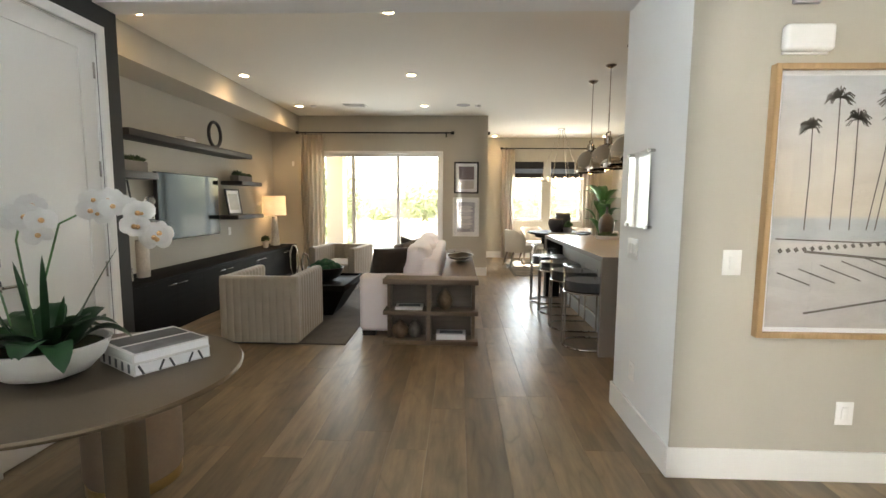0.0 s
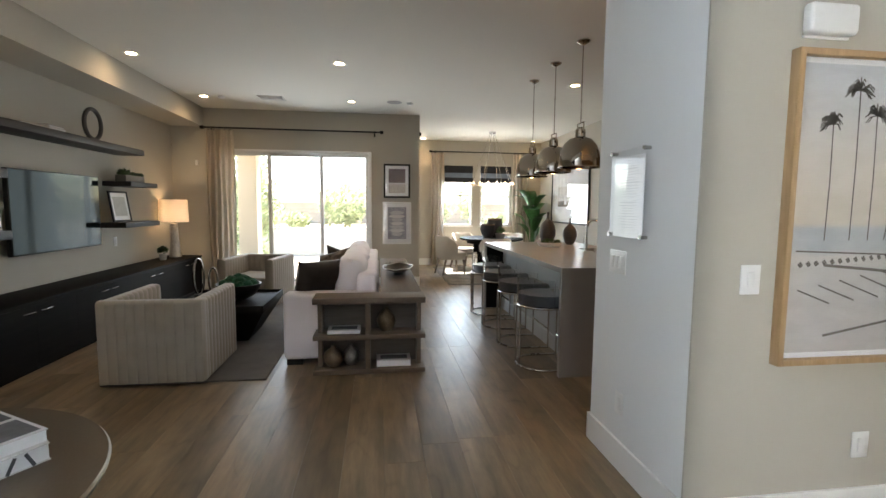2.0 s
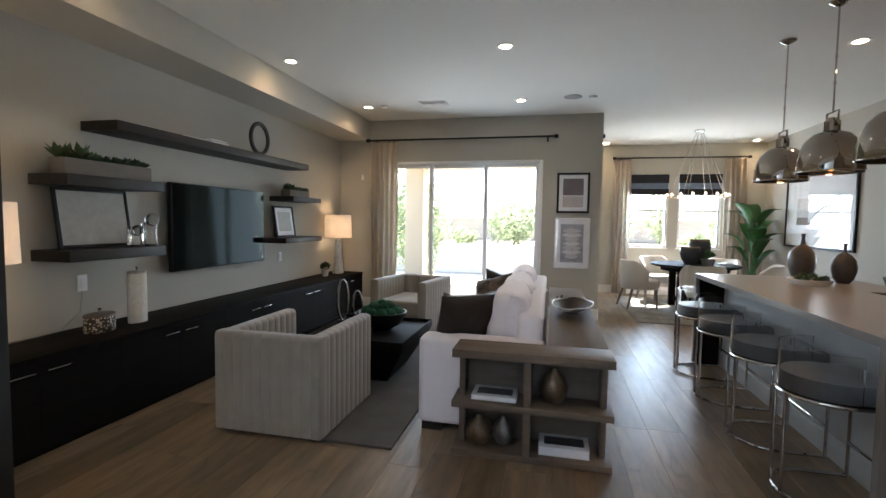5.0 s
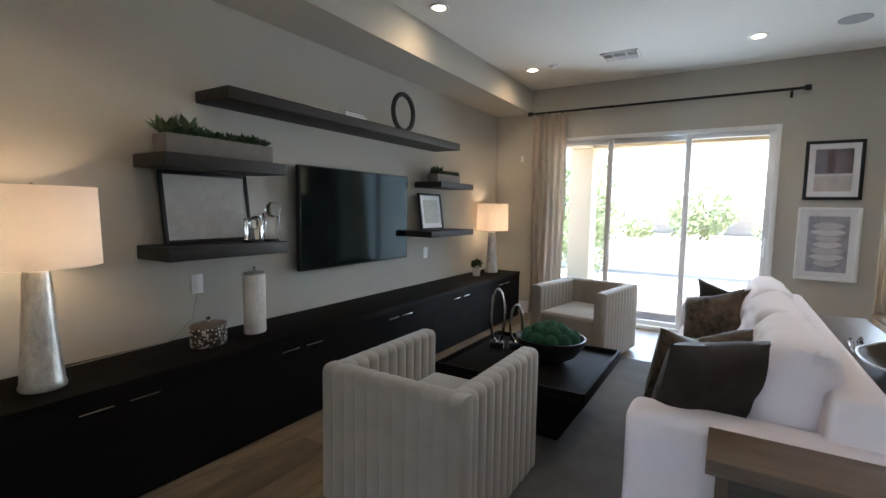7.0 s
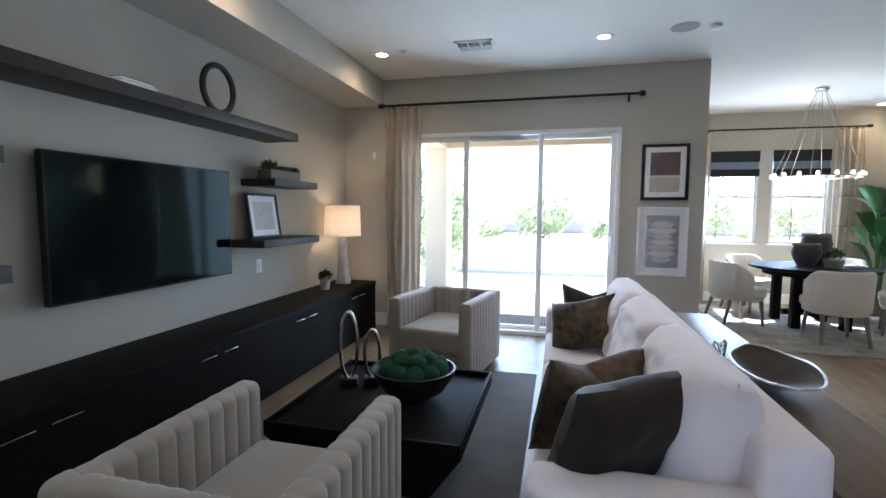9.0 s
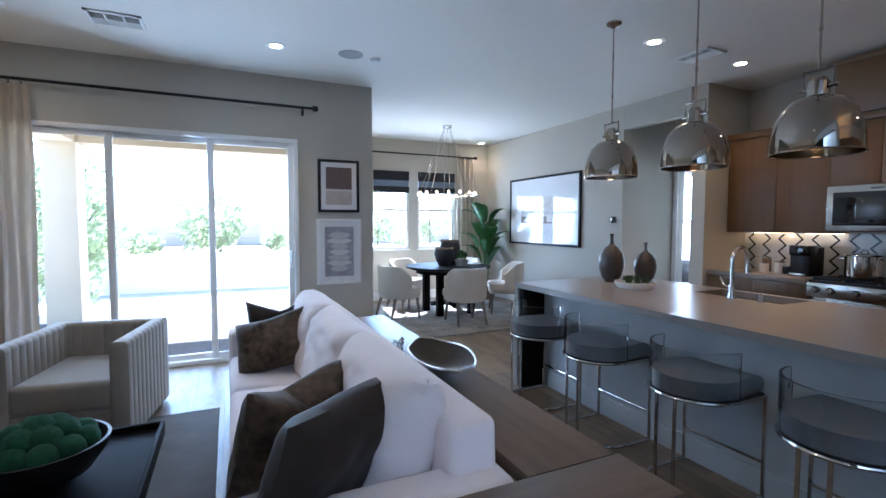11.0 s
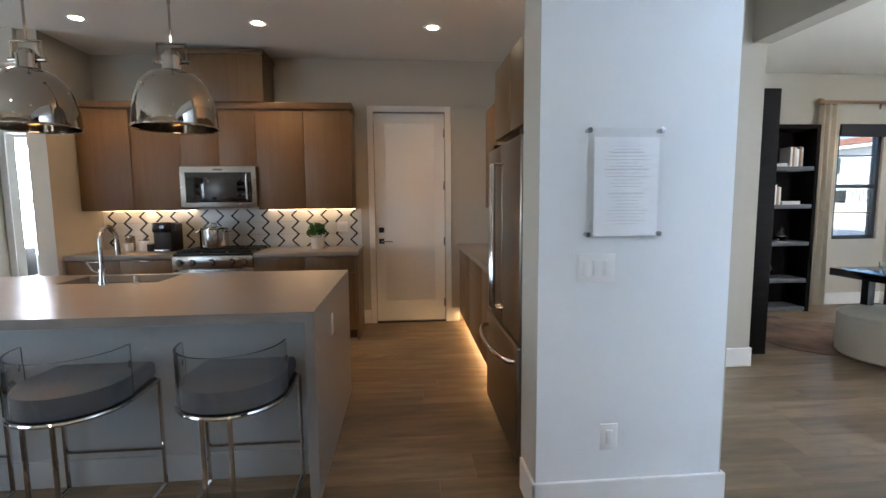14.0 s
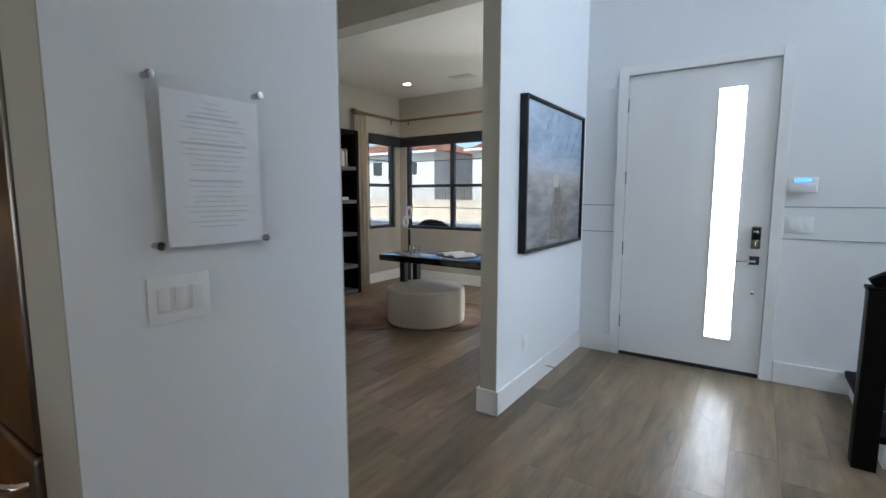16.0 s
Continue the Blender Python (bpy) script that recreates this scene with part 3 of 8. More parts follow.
def curtain(name, m, w, h, folds, material, label, group="", amp=0.035):
    """A hanging cloth in pleats along x, with a hem."""
    c = thing(name, label, "curtain", m, group)
    bm = bmesh.new()
    nx, nz = folds * 12, 14
    rng = random.Random(folds)
    ph = [rng.uniform(-0.5, 0.5) for _ in range(folds + 1)]
    grid = []
    for i in range(nx + 1):
        u = i / nx
        col = []
        for j in range(nz + 1):
            v = j / nz
            k = u * folds
            a = amp * (0.55 + 0.45 * (1 - v)) * (1 + 0.3 * ph[int(min(folds, k))])
            y = a * math.sin(2 * math.pi * k + 0.5 * math.sin(3 * v + ph[int(min(folds, k))] * 3))
            xx = u * w * (1 + 0.05 * math.sin(2.6 * v)) + 0.008 * math.sin(7 * v + 9 * u)
            col.append(bm.verts.new((xx, y, v * h)))
        grid.append(col)
    for i in range(nx):
        for j in range(nz):
            bm.faces.new([grid[i][j], grid[i + 1][j], grid[i + 1][j + 1], grid[i][j + 1]])
    bmesh.ops.solidify(bm, geom=bm.faces, thickness=0.004)
    part("cloth", bm, material, c)
    for i in range(folds):
        ring = tube(arc(0, 0, 0.017, 0, 345, 12), 0.0028, 6)
        move(ring, pose((i + 0.5) * w / folds, 0, h + 0.018, 0, 90, 0))
        part("curtain_ring", ring, M_BLACK, c)
    return c


def curtain_rod(name, m, length, r, label, material=None, ends=(True, True)):
    rod = thing(name, label, "curtain rod", m)
    mt = material or M_BLACK
    part("rod", tube([(0, 0, 0), (length, 0, 0)], r, 12), mt, rod)
    for e, xx in zip(ends, (0, length)):
        if e:
            part("finial", move(lathe([(0, -0.03), (r * 1.9, -0.028), (r * 2.1, 0), (r * 1.9, 0.028), (0, 0.03)], 16), pose(xx, 0, 0, 0, 90, 0)), mt, rod)
    for xx in (0.12, length - 0.12):
        b = boxm(xx - 0.008, xx + 0.008, -0.01, 0.085, -0.012, 0.004, 0.003)
        box(b, xx - 0.012, xx + 0.012, 0.075, 0.085, -0.07, 0.03, 0.003)
        part("bracket", b, mt, rod)
    return rod


curtain_rod("curtain_rod", pose(-2.715, YS - 0.09, 2.665), 2.89, 0.014, "black metal curtain rod above the sliding door")
curtain("curtain", pose(-2.66, YS - 0.09, 0.02), 0.42, 2.605, 5, M_CURTAIN, "pale linen curtain drawn open beside the sliding door")
curtain_rod("curtain_rod", pose(1.34, YD - 0.09, 2.72), 2.42, 0.013, "black metal curtain rod above the dining windows")
curtain("curtain", pose(1.36, YD - 0.09, 0.02), 0.30, 2.66, 4, M_CURTAIN, "pale linen dining curtain drawn open to the wall", "dining curtains")
curtain("curtain", pose(3.36, YD - 0.09, 0.02), 0.36, 2.66, 4, M_CURTAIN, "pale linen dining curtain drawn open to the corner", "dining curtains")


# doors: width along x, standing in the x, z plane, face towards -y
def panel_door(name, m, w, h, label, hinge_left=False, keypad=False):
    d = tagged(thing(name, label, "door", m), kind="structure")
    bm = boxm(0, w, 0.006, 0.042, 0.008, h, 0.002)
    part("slab", bm, M_TRIM, d)
    st = 0.115
    rails = boxm(0, st, -0.002, 0.006, 0.008, h)
    box(rails, w - st, w, -0.002, 0.006, 0.008, h)
    box(rails, st, w - st, -0.002, 0.006, h - st, h)
    box(rails, st, w - st, -0.002, 0.006, 0.008, 0.25)
    part("stile_and_rail", rails, M_TRIM, d, smooth=False)
    hx = w - 0.065 if hinge_left else 0.065
    sgn = -1 if hinge_left else 1
    hd = part("door_handle", tube([(hx, -0.05, 0.96), (hx + sgn * 0.03, -0.052, 0.96), (hx + sgn * 0.125, -0.05, 0.957)], 0.008), M_STEEL, d, "brushed steel lever handle")
    part("rose", boxm(hx - 0.03, hx + 0.03, -0.014, -0.003, 0.93, 0.99, 0.003), M_BLACK, hd)
    part("spindle", tube([(hx, -0.052, 0.96), (hx, -0.003, 0.96)], 0.009), M_STEEL, hd)
    part("deadbolt", boxm(hx - 0.03, hx + 0.03, -0.018, -0.003, 1.06, 1.12, 0.004), M_BLACK, d)
    ex = 0.0 if hinge_left else w
    for z in (0.22, 0.95, 1.6, h - 0.22):
        part("hinge", boxm(ex - 0.012, ex + 0.012, -0.008, 0.004, z - 0.05, z + 0.05, 0.002), M_STEEL, d)
    return d


panel_door("door_1", pose(XK + 0.04, 5.826, 0.0, 0, 0, -90), 0.80, 2.415, "closed white one-panel kitchen door with lever handle")
panel_door("door_2", pose(-2.003, 3.885, 0.0, 0, 0, 90), 0.815, 2.435, "closed white one-panel closet door in a dark wall")
structure("threshold_kitchen", boxm(XK - 0.01, XK + 0.14, 5.02, 5.83, 0.0, 0.014), M_BLACK, "dark door threshold", "threshold")
structure("wall_garage", boxm(XK + 0.14, XK + 0.2, 4.6, 6.2, 0, 2.8), M_DARKWALL, "dark closing wall behind the kitchen door")

fd = tagged(thing("door_3", "white flush front door with a narrow frosted glass strip", "door", pose(1.045, YF - 0.05, 0, 0, 0, 180)), kind="structure")
# local x runs from the hinges towards the lock
bm = bmesh.new()
for a in ((0, 0.652, 0.03, 2.385), (0.834, 1.03, 0.03, 2.385), (0.652, 0.834, 0.03, 0.265), (0.652, 0.834, 2.215, 2.385)):
    box(bm, a[0], a[1], -0.045, 0.0, a[2], a[3])
part("slab", bm, M_TRIM, fd, smooth=False)
part("glass_stop", frame_y(bmesh.new(), 0.642, 0.844, -0.052, -0.04, 0.255, 2.225, 0.014), M_TRIM, fd)
M_FROST = plain("frosted_glass", (0.86, 0.88, 0.9), 0.6, var=0.01, bump=0.0)
M_FROST.node_tree.nodes["Principled BSDF"].inputs["Transmission Weight"].default_value = 0.85
g = part("glass_strip", boxm(0.652, 0.834, -0.026, -0.018, 0.265, 2.215), M_FROST, fd, "narrow frosted glass strip", smooth=False)
g.visible_shadow = False
part("sweep", boxm(0, 1.03, -0.05, 0.0, 0.0, 0.03), M_BLACK, fd)
hd = part("door_handle", tube([(0.955, -0.105, 0.91), (0.93, -0.107, 0.91), (0.835, -0.105, 0.905)], 0.008), M_STEEL, fd, "brushed steel lever handle")
part("rose", boxm(0.92, 0.985, -0.06, -0.045, 0.878, 0.943, 0.004), M_BLACK, hd)
part("spindle", tube([(0.955, -0.107, 0.91), (0.955, -0.045, 0.91)], 0.01), M_STEEL, hd)
kp = part("keypad_lock", boxm(0.922, 0.985, -0.075, -0.045, 1.0, 1.17, 0.008), M_STEEL, fd, "steel and black keypad lock")
part("keypad", boxm(0.928, 0.979, -0.078, -0.074, 1.07, 1.162, 0.003), M_BLACKGLOSS, kp)
part("thumb_turn", boxm(0.945, 0.962, -0.095, -0.075, 1.015, 1.055, 0.004), M_STEEL, kp)
part("viewer", move(lathe([(0, 0), (0.012, 0), (0.012, 0.008), (0, 0.01)], 14), pose(0.955, -0.045, 0.66, 90, 0, 0)), M_STEEL, fd)
for z in (0.3, 0.95, 1.55, 2.15):
    part("hinge", tube([(-0.006, -0.05, z - 0.055), (-0.006, -0.05, z + 0.055)], 0.009, 8), M_STEEL, fd)

# study corner windows, dark frames with bar blinds
def study_window(name, m, w, h, split, label):
    win = tagged(thing(name, label, "window", m), kind="structure")
    part("window_frame", frame_y(bmesh.new(), 0, w, 0.03, 0.11, 0, h, 0.05), M_DARKVINYL, win)
    part("rail", boxm(0.05, w - 0.05, 0.035, 0.09, h * 0.47, h * 0.47 + 0.05, 0.004), M_DARKVINYL, win)
    for s in split:
        part("mullion", boxm(s - 0.035, s + 0.035, 0.033, 0.1, 0.05, h - 0.05, 0.004), M_DARKVINYL, win)
    g = part("pane", boxm(0.05, w - 0.05, 0.058, 0.064, 0.05, h - 0.05), M_TINTED, win, smooth=False)
    g.visible_shadow = True
    part("grid_bar", boxm(0.05, w - 0.05, 0.054, 0.068, h * 0.76, h * 0.76 + 0.012), M_DARKVINYL, win)
    part("grid_bar", boxm(0.05, w - 0.05, 0.054, 0.068, h * 0.24, h * 0.24 + 0.012), M_DARKVINYL, win)
    return win


study_window("window_3", pose(5.15, -0.12, 0.87, 0, 0, -90), 0.64, 1.43, (), "dark framed study window beside the corner")
study_window("window_4", pose(5.02, -0.88, 0.85, 0, 0, 180), 1.72, 1.45, (0.90,), "wide dark framed study corner window")
for m, w in ((pose(5.146, -0.12, 2.2, 0, 0, -90), 0.74), (pose(5.13, -0.884, 2.2, 0, 0, 180), 1.83)):
    solid("roman_shade", boxm(0, w, -0.03, 0.0, 0, 0.16, 0.006), M_SHADE, "dark raised shade above the study window", "shade", m, "study window shades")
far_win = sash_window("window_5", pose(7.0, 11.9, 0.6, 0, 0, -90), 2.0, 1.75, M_VINYL, "bright white window in the far room")

structure("trim_front_jamb", box(box(boxm(0.0105, 0.04, YF - 0.155, YF - 0.051, 0, 2.389), 1.01, 1.0495, YF - 0.155, YF - 0.051, 0, 2.389), 0.04, 1.01, YF - 0.155, YF - 0.051, 2.36, 2.3895), M_TRIM, "white door stop round the front door", "trim")
# ---- living room ----
# long low media cabinet
CF = -2.74
cab = thing("media_cabinet", "long low espresso wood media cabinet along the wall", "cabinet", pose(0, 0, 0))
part("body", boxm(XL, CF - 0.02, 4.96, 10.3, 0.0, 0.562, 0.003), M_ESPRESSO, cab)
part("top", boxm(XL, CF + 0.005, 4.959, 10.31, 0.562, 0.597, 0.003), M_ESPRESSO, cab, "dark espresso wood cabinet top")
doors = [5.02 + i * (10.3 - 5.02) / 10 for i in range(11)]
for i in range(10):
    a, b = doors[i], doors[i + 1]
    dr = part("door", boxm(CF - 0.02, CF, a + 0.0008, b - 0.0008, 0.02, 0.5612), M_ESPRESSO, cab)
    hy = b - 0.17 if i % 2 == 0 else a + 0.03
    hb = boxm(CF + 0.018, CF + 0.026, hy, hy + 0.135, 0.503, 0.511, 0.002)
    for yy in (hy + 0.012, hy + 0.123):
        box(hb, CF, CF + 0.02, yy - 0.004, yy + 0.004, 0.503, 0.511)
    part("handle", hb, M_STEEL, dr, "slim brushed steel bar handle")


def wall_shelf(y0, y1, z, t=0.075):
    s = solid("wall_shelf", boxm(0, 0.33, 0, y1 - y0, 0, t, 0.003), M_SHELF, "thick smoked oak floating wall shelf", "shelf", pose(XL, y0, z - t), "floating shelves")
    return s


wall_shelf(6.235, 8.93, 2.105, 0.07)
wall_shelf(5.87, 6.645, 1.69, 0.072)
wall_shelf(5.87, 6.645, 1.184, 0.075)
wall_shelf(8.565, 9.255, 1.69, 0.06)
wall_shelf(8.40, 9.275, 1.185, 0.062)

tv = thing("television", "large flat black wall-mounted television", "television", pose(XL, 6.945, 0.925))
part("bezel", boxm(0.06, 0.105, 0, 1.355, 0, 0.80, 0.006), M_BLACK, tv)
part("screen", boxm(0.103, 0.1065, 0.012, 1.343, 0.014, 0.79), M_TV, tv, "glossy black screen", smooth=False)
part("mount", boxm(0.0, 0.06, 0.45, 0.97, 0.22, 0.6, 0.004), M_BLACK, tv)

# table lamps
M_LSHADE = plain("linen_lampshade", (0.82, 0.74, 0.66), 0.9, var=0.03, fine=300, bump=0.3)
M_LSHADE.node_tree.nodes["Principled BSDF"].inputs["Transmission Weight"].default_value = 0.0
nt_ = M_LSHADE.node_tree
tr_, mx_ = nt_.nodes.new("ShaderNodeBsdfTranslucent"), nt_.nodes.new("ShaderNodeMixShader")
tr_.inputs["Color"].default_value = (0.95, 0.90, 0.84, 1)
mx_.inputs[0].default_value = 0.4
nt_.links.new(nt_.nodes["Principled BSDF"].outputs[0], mx_.inputs[1])
nt_.links.new(tr_.outputs[0], mx_.inputs[2])
nt_.links.new(mx_.outputs[0], nt_.nodes["Material Output"].inputs["Surface"])
M_LAMPBASE = plain("silvered_glass_base", (0.50, 0.48, 0.44), 0.32, 0.55, var=0.3, scale=30, fine=110, bump=0.3, stretch=(1, 1, 0.5))


def table_lamp(x, y, watts, shade_w=0.185, z=0.598):
    l = thing("table_lamp", "table lamp with a silvered tapering base and white drum shade, lit", "lamp", pose(x, y, z), "pair of table lamps")
    prof = [(0, 0), (0.085, 0), (0.088, 0.012), (0.082, 0.03), (0.062, 0.28), (0.05, 0.5), (0.046, 0.52), (0, 0.52)]
    part("base", lathe(prof, 28), M_LAMPBASE, l, "mottled silvered tapering lamp base")
    part("stem", tube([(0, 0, 0.51), (0, 0, 0.88)], 0.006), M_STEEL, l)
    ring = [(shade_w, 0.545), (shade_w - 0.008, 0.888), (shade_w - 0.012, 0.888), (shade_w - 0.004, 0.545), (shade_w, 0.545)]
    part("shade", lathe(ring, 44), M_LSHADE, l, "white linen drum shade")
    sp = bmesh.new()
    for k in range(3):
        a = 2 * math.pi * k / 3
        tube([(0, 0, 0.875), ((shade_w - 0.01) * math.cos(a), (shade_w - 0.01) * math.sin(a), 0.88)], 0.002, 6, sp)
    part("spider", sp, M_STEEL, l)
    part("bulb", lathe([(0, 0.6), (0.018, 0.605), (0.03, 0.66), (0.018, 0.7), (0, 0.705)], 16), M_BULB, l, "glowing warm bulb")
    part("finial", lathe([(0, 0.88), (0.006, 0.88), (0.01, 0.895), (0, 0.905)], 12), M_STEEL, l)
    lp = lamp("table_lamp_light", "POINT", Matrix.Translation((x, y, z + 0.72)), watts, (1.0, 0.67, 0.37), radius=0.04)
    return l


table_lamp(-2.96, 5.34, 0.95, 0.238)
table_lamp(-3.02, 10.02, 1.1, 0.205)


# channel-tufted armchairs
def tufted_wall(length, thick, z0, z1, n, depth):
    """An upright padded wall along x, channelled on both faces, with a soft rounded top."""
    bm = bmesh.new()
    steps, rings = n * 8, []
    r = thick * 0.30
    for i in range(steps + 1):
        x = length * (i / steps - 0.5)
        groove = (1 - abs(math.sin(math.pi * (i / steps * n % 1.0))) ** 0.55) if 0 < i < steps else 0.5
        half = thick / 2 - depth * groove
        top = z1 - depth * 0.1 * groove
        edge = 0.016 * (1 if i in (0, steps) else 0)
        half, top = half - edge, top - edge
        prof = [(-half, z0), (-half, top - r)]
        prof += [(-half + r - r * math.cos(radians(a)), top - r + r * math.sin(radians(a))) for a in (22, 45, 68, 90)]
        prof += [(half - r + r * math.sin(radians(a)), top - r + r * math.cos(radians(a))) for a in (0, 22, 45, 68, 90)]
        prof += [(half, z0)]
        rings.append([bm.verts.new((x, y, z)) for y, z in prof])
    for p, q in zip(rings, rings[1:]):
        for j in range(len(p)):
            k = (j + 1) % len(p)
            bm.faces.new([p[j], q[j], q[k], p[k]])
    bm.faces.new(rings[0])
    bm.faces.new(rings[-1][::-1])
    bmesh.ops.recalc_face_normals(bm, faces=bm.faces)
    return bm


def armchair(m):
    W, D, HT, T = 0.77, 0.84, 0.665, 0.115
    c = thing("armchair", "taupe velvet tub armchair with vertical channel tufting", "chair", m, "pair of channel-tufted armchairs")
    part("back", move(tufted_wall(W - 0.004, T, 0.02, HT, 11, 0.008), pose(0, -D / 2 + T / 2, 0)), M_VELVET, c)
    for s in (-1, 1):
        arm = tufted_wall(D - T + 0.045, T, 0.02, HT, 10, 0.008)
        part("arm", move(arm, pose(s * (W / 2 - T / 2), T / 2 - 0.0225, 0, 0, 0, 90)), M_VELVET, c)
    cu = boxm(-W / 2 + T - 0.012, W / 2 - T + 0.012, -D / 2 + T - 0.01, D / 2 - 0.005, 0.22, 0.41, 0.04, 5)
    for v in cu.verts:
        if v.co.z > 0.36:
            v.co.z += 0.018 * (1 - (v.co.x / 0.3) ** 2)
    part("seat_cushion", cu, M_VELVET, c)
    part("seat_base", boxm(-W / 2 + T - 0.012, W / 2 - T + 0.012, -D / 2 + T - 0.01, D / 2 - 0.02, 0.03, 0.22, 0.008), M_VELVET, c)
    for sx in (-1, 1):
        for sy in (-1, 1):
            part("foot", boxm(sx * 0.32 - 0.025, sx * 0.32 + 0.025, sy * 0.35 - 0.025, sy * 0.35 + 0.025, 0, 0.03), M_BLACK, c)
    return c


armchair(pose(-1.617, 6.495, 0.012))
armchair(pose(-1.61, 9.28, 0.012, 0, 0, 180 - 9.6))

# rug
rug = thing("area_rug", "dark grey low-pile area rug under the coffee table", "rug", pose(0, 0, 0))
part("mat", boxm(-2.02, -0.79, 6.14, 9.2, 0.0, 0.012, 0.004), M_RUG, rug)
M_BIND = plain("rug_binding", (0.07, 0.065, 0.06), 0.9)
for y in (6.136, 9.191):
    part("binding", boxm(-2.022, -0.788, y, y + 0.012, 0.0, 0.0128), M_BIND, rug)

# coffee table: a shallow tray over a base that slopes inwards
ct = thing("coffee_table", "square espresso coffee table with a raised tray rim", "table", pose(-1.505, 7.545, 0.012))
bm = bmesh.new()
R = 0.485
a = [bm.verts.new((sx * 0.28, sy * 0.28, 0.0)) for sx, sy in ((-1, -1), (1, -1), (1, 1), (-1, 1))]
b = [bm.verts.new((sx * (R - 0.005), sy * (R - 0.005), 0.33)) for sx, sy in ((-1, -1), (1, -1), (1, 1), (-1, 1))]
for i in range(4):
    bm.faces.new([a[i], a[(i + 1) % 4], b[(i + 1) % 4], b[i]])
bm.faces.new(a[::-1])
bm.faces.new(b)
part("base", bm, M_ESPRESSO, ct, smooth=False)
part("tabletop", boxm(-R, R, -R, R, 0.33, 0.375, 0.004), M_ESPRESSO, ct)
for s in (-1, 1):
    x0, x1 = sorted((s * R, s * (R - 0.018)))
    part("tray_rim", boxm(x0, x1, -R, R, 0.37, 0.405, 0.003), M_ESPRESSO, ct)
    part("tray_rim", boxm(-R + 0.018, R - 0.018, x0, x1, 0.37, 0.4045, 0.003), M_ESPRESSO, ct)

# moss bowl on the coffee table
mb = thing("moss_bowl", "black wooden bowl heaped with green moss balls", "bowl", pose(-1.40, 7.60, 0.388))
part("bowl", lathe([(0, 0), (0.08, 0), (0.17, 0.05), (0.225, 0.13), (0.235, 0.17), (0.222, 0.17), (0.2, 0.12), (0.12, 0.06), (0, 0.05)], 40), M_BLACK, mb, "matt black turned bowl")
rng = random.Random(11)
for k in range(17):
    if k < 10:
        a, rr, z, q = 2 * math.pi * k / 10, 0.15, 0.165, 0.052
    elif k < 16:
        a, rr, z, q = 2 * math.pi * k / 6, 0.08, 0.205, 0.055
    else:
        a, rr, z, q = 0, 0, 0.23, 0.055
    bm = bmesh.new()
    bmesh.ops.create_icosphere(bm, subdivisions=3, radius=q)
    for v in bm.verts:
        v.co *= 1 + 0.09 * noise.noise(v.co * 60 + Vector((k, 0, 0)))
    part("moss_ball", move(bm, pose(rr * math.cos(a), rr * math.sin(a), z)), M_MOSS, mb)

# pair of chrome loop sculptures
for x, y, h, w in ((-1.83, 7.67, 0.40, 0.05), (-1.70, 7.72, 0.29, 0.045)):
    sc = thing("loop_sculpture", "polished chrome loop sculpture on a black block", "sculpture", pose(x, y, 0.388, 0, 0, 20), "chrome loop sculptures")
    part("loop", tube([(w * math.cos(t), 0, 0.04 + h / 2 + h / 2 * math.sin(t)) for t in [2 * math.pi * i / 36 for i in range(36)]], 0.011, 10, closed=True), M_CHROME, sc)
    part("block", boxm(-0.05, 0.05, -0.035, 0.035, 0, 0.045, 0.004), M_BLACK, sc)

# white sofa
sf = thing("sofa", "white linen three-seat sofa with loose back cushions", "sofa", pose(0, 0, 0.0))
part("base", boxm(-0.70, 0.12, 6.62, 8.99, 0.05, 0.30, 0.02, 3), M_SOFA, sf)
for y0, y1 in ((6.455, 6.65), (8.97, 9.16)):
    part("arm", boxm(-0.715, 0.12, y0, y1, 0.05, 0.645, 0.045, 4), M_SOFA, sf)
bm = boxm(-0.06, 0.125, 6.47, 9.15, 0.05, 0.80, 0.04, 4)
for v in bm.verts:
    if v.co.z > 0.4:
        v.co.x += 0.10 * (v.co.z - 0.4)
        if v.co.z > 0.7:
            v.co.y += 0.10 * (-1 if v.co.y > 7.8 else 1) * (1 if abs(v.co.y - 7.82) > 1.2 else 0)
move(bm, Matrix.Translation((-0.055, 0, 0)))
part("back", bm, M_SOFA, sf)
for i in range(3):
    y0 = 6.655 + i * 0.772
    sc = part("seat_cushion", boxm(-0.71, -0.06, y0 + 0.002, y0 + 0.768, 0.30, 0.47, 0.045, 4), M_SOFA, sf)
    bc = pillow(0.785, 0.52, 0.29, 34, 0.02, 0.0, 5, 0.46)
    for v in bc.verts:
        fold = noise.noise(Vector((2.6 * v.co.x + 5 * i, 0, 13 * v.co.z + 4 * v.co.x))) + 0.5 * noise.noise(Vector((9 * v.co.x, 3 * i, 21 * v.co.z + 7 * v.co.x)))
        v.co.y += 0.013 * fold * (1 if v.co.y > 0 else -1)
        v.co.z -= 0.02 * max(0.0, v.co.z / 0.27) ** 2 * (1 - (v.co.x / 0.39) ** 2) * (i == 1)
    part("back_cushion", move(bc, pose(-0.165, y0 + 0.385, 0.675, 0, 0, 90) @ pose(0, 0, 0, 12, 0, 0)), M_SOFA, sf)
for x in (-0.62, 0.03):
    for y in (6.525, 9.09):
        part("foot", boxm(x - 0.07, x + 0.07, y - 0.045, y + 0.045, 0.0 if x > -0.5 else 0.0, 0.052), M_BLACK, sf)


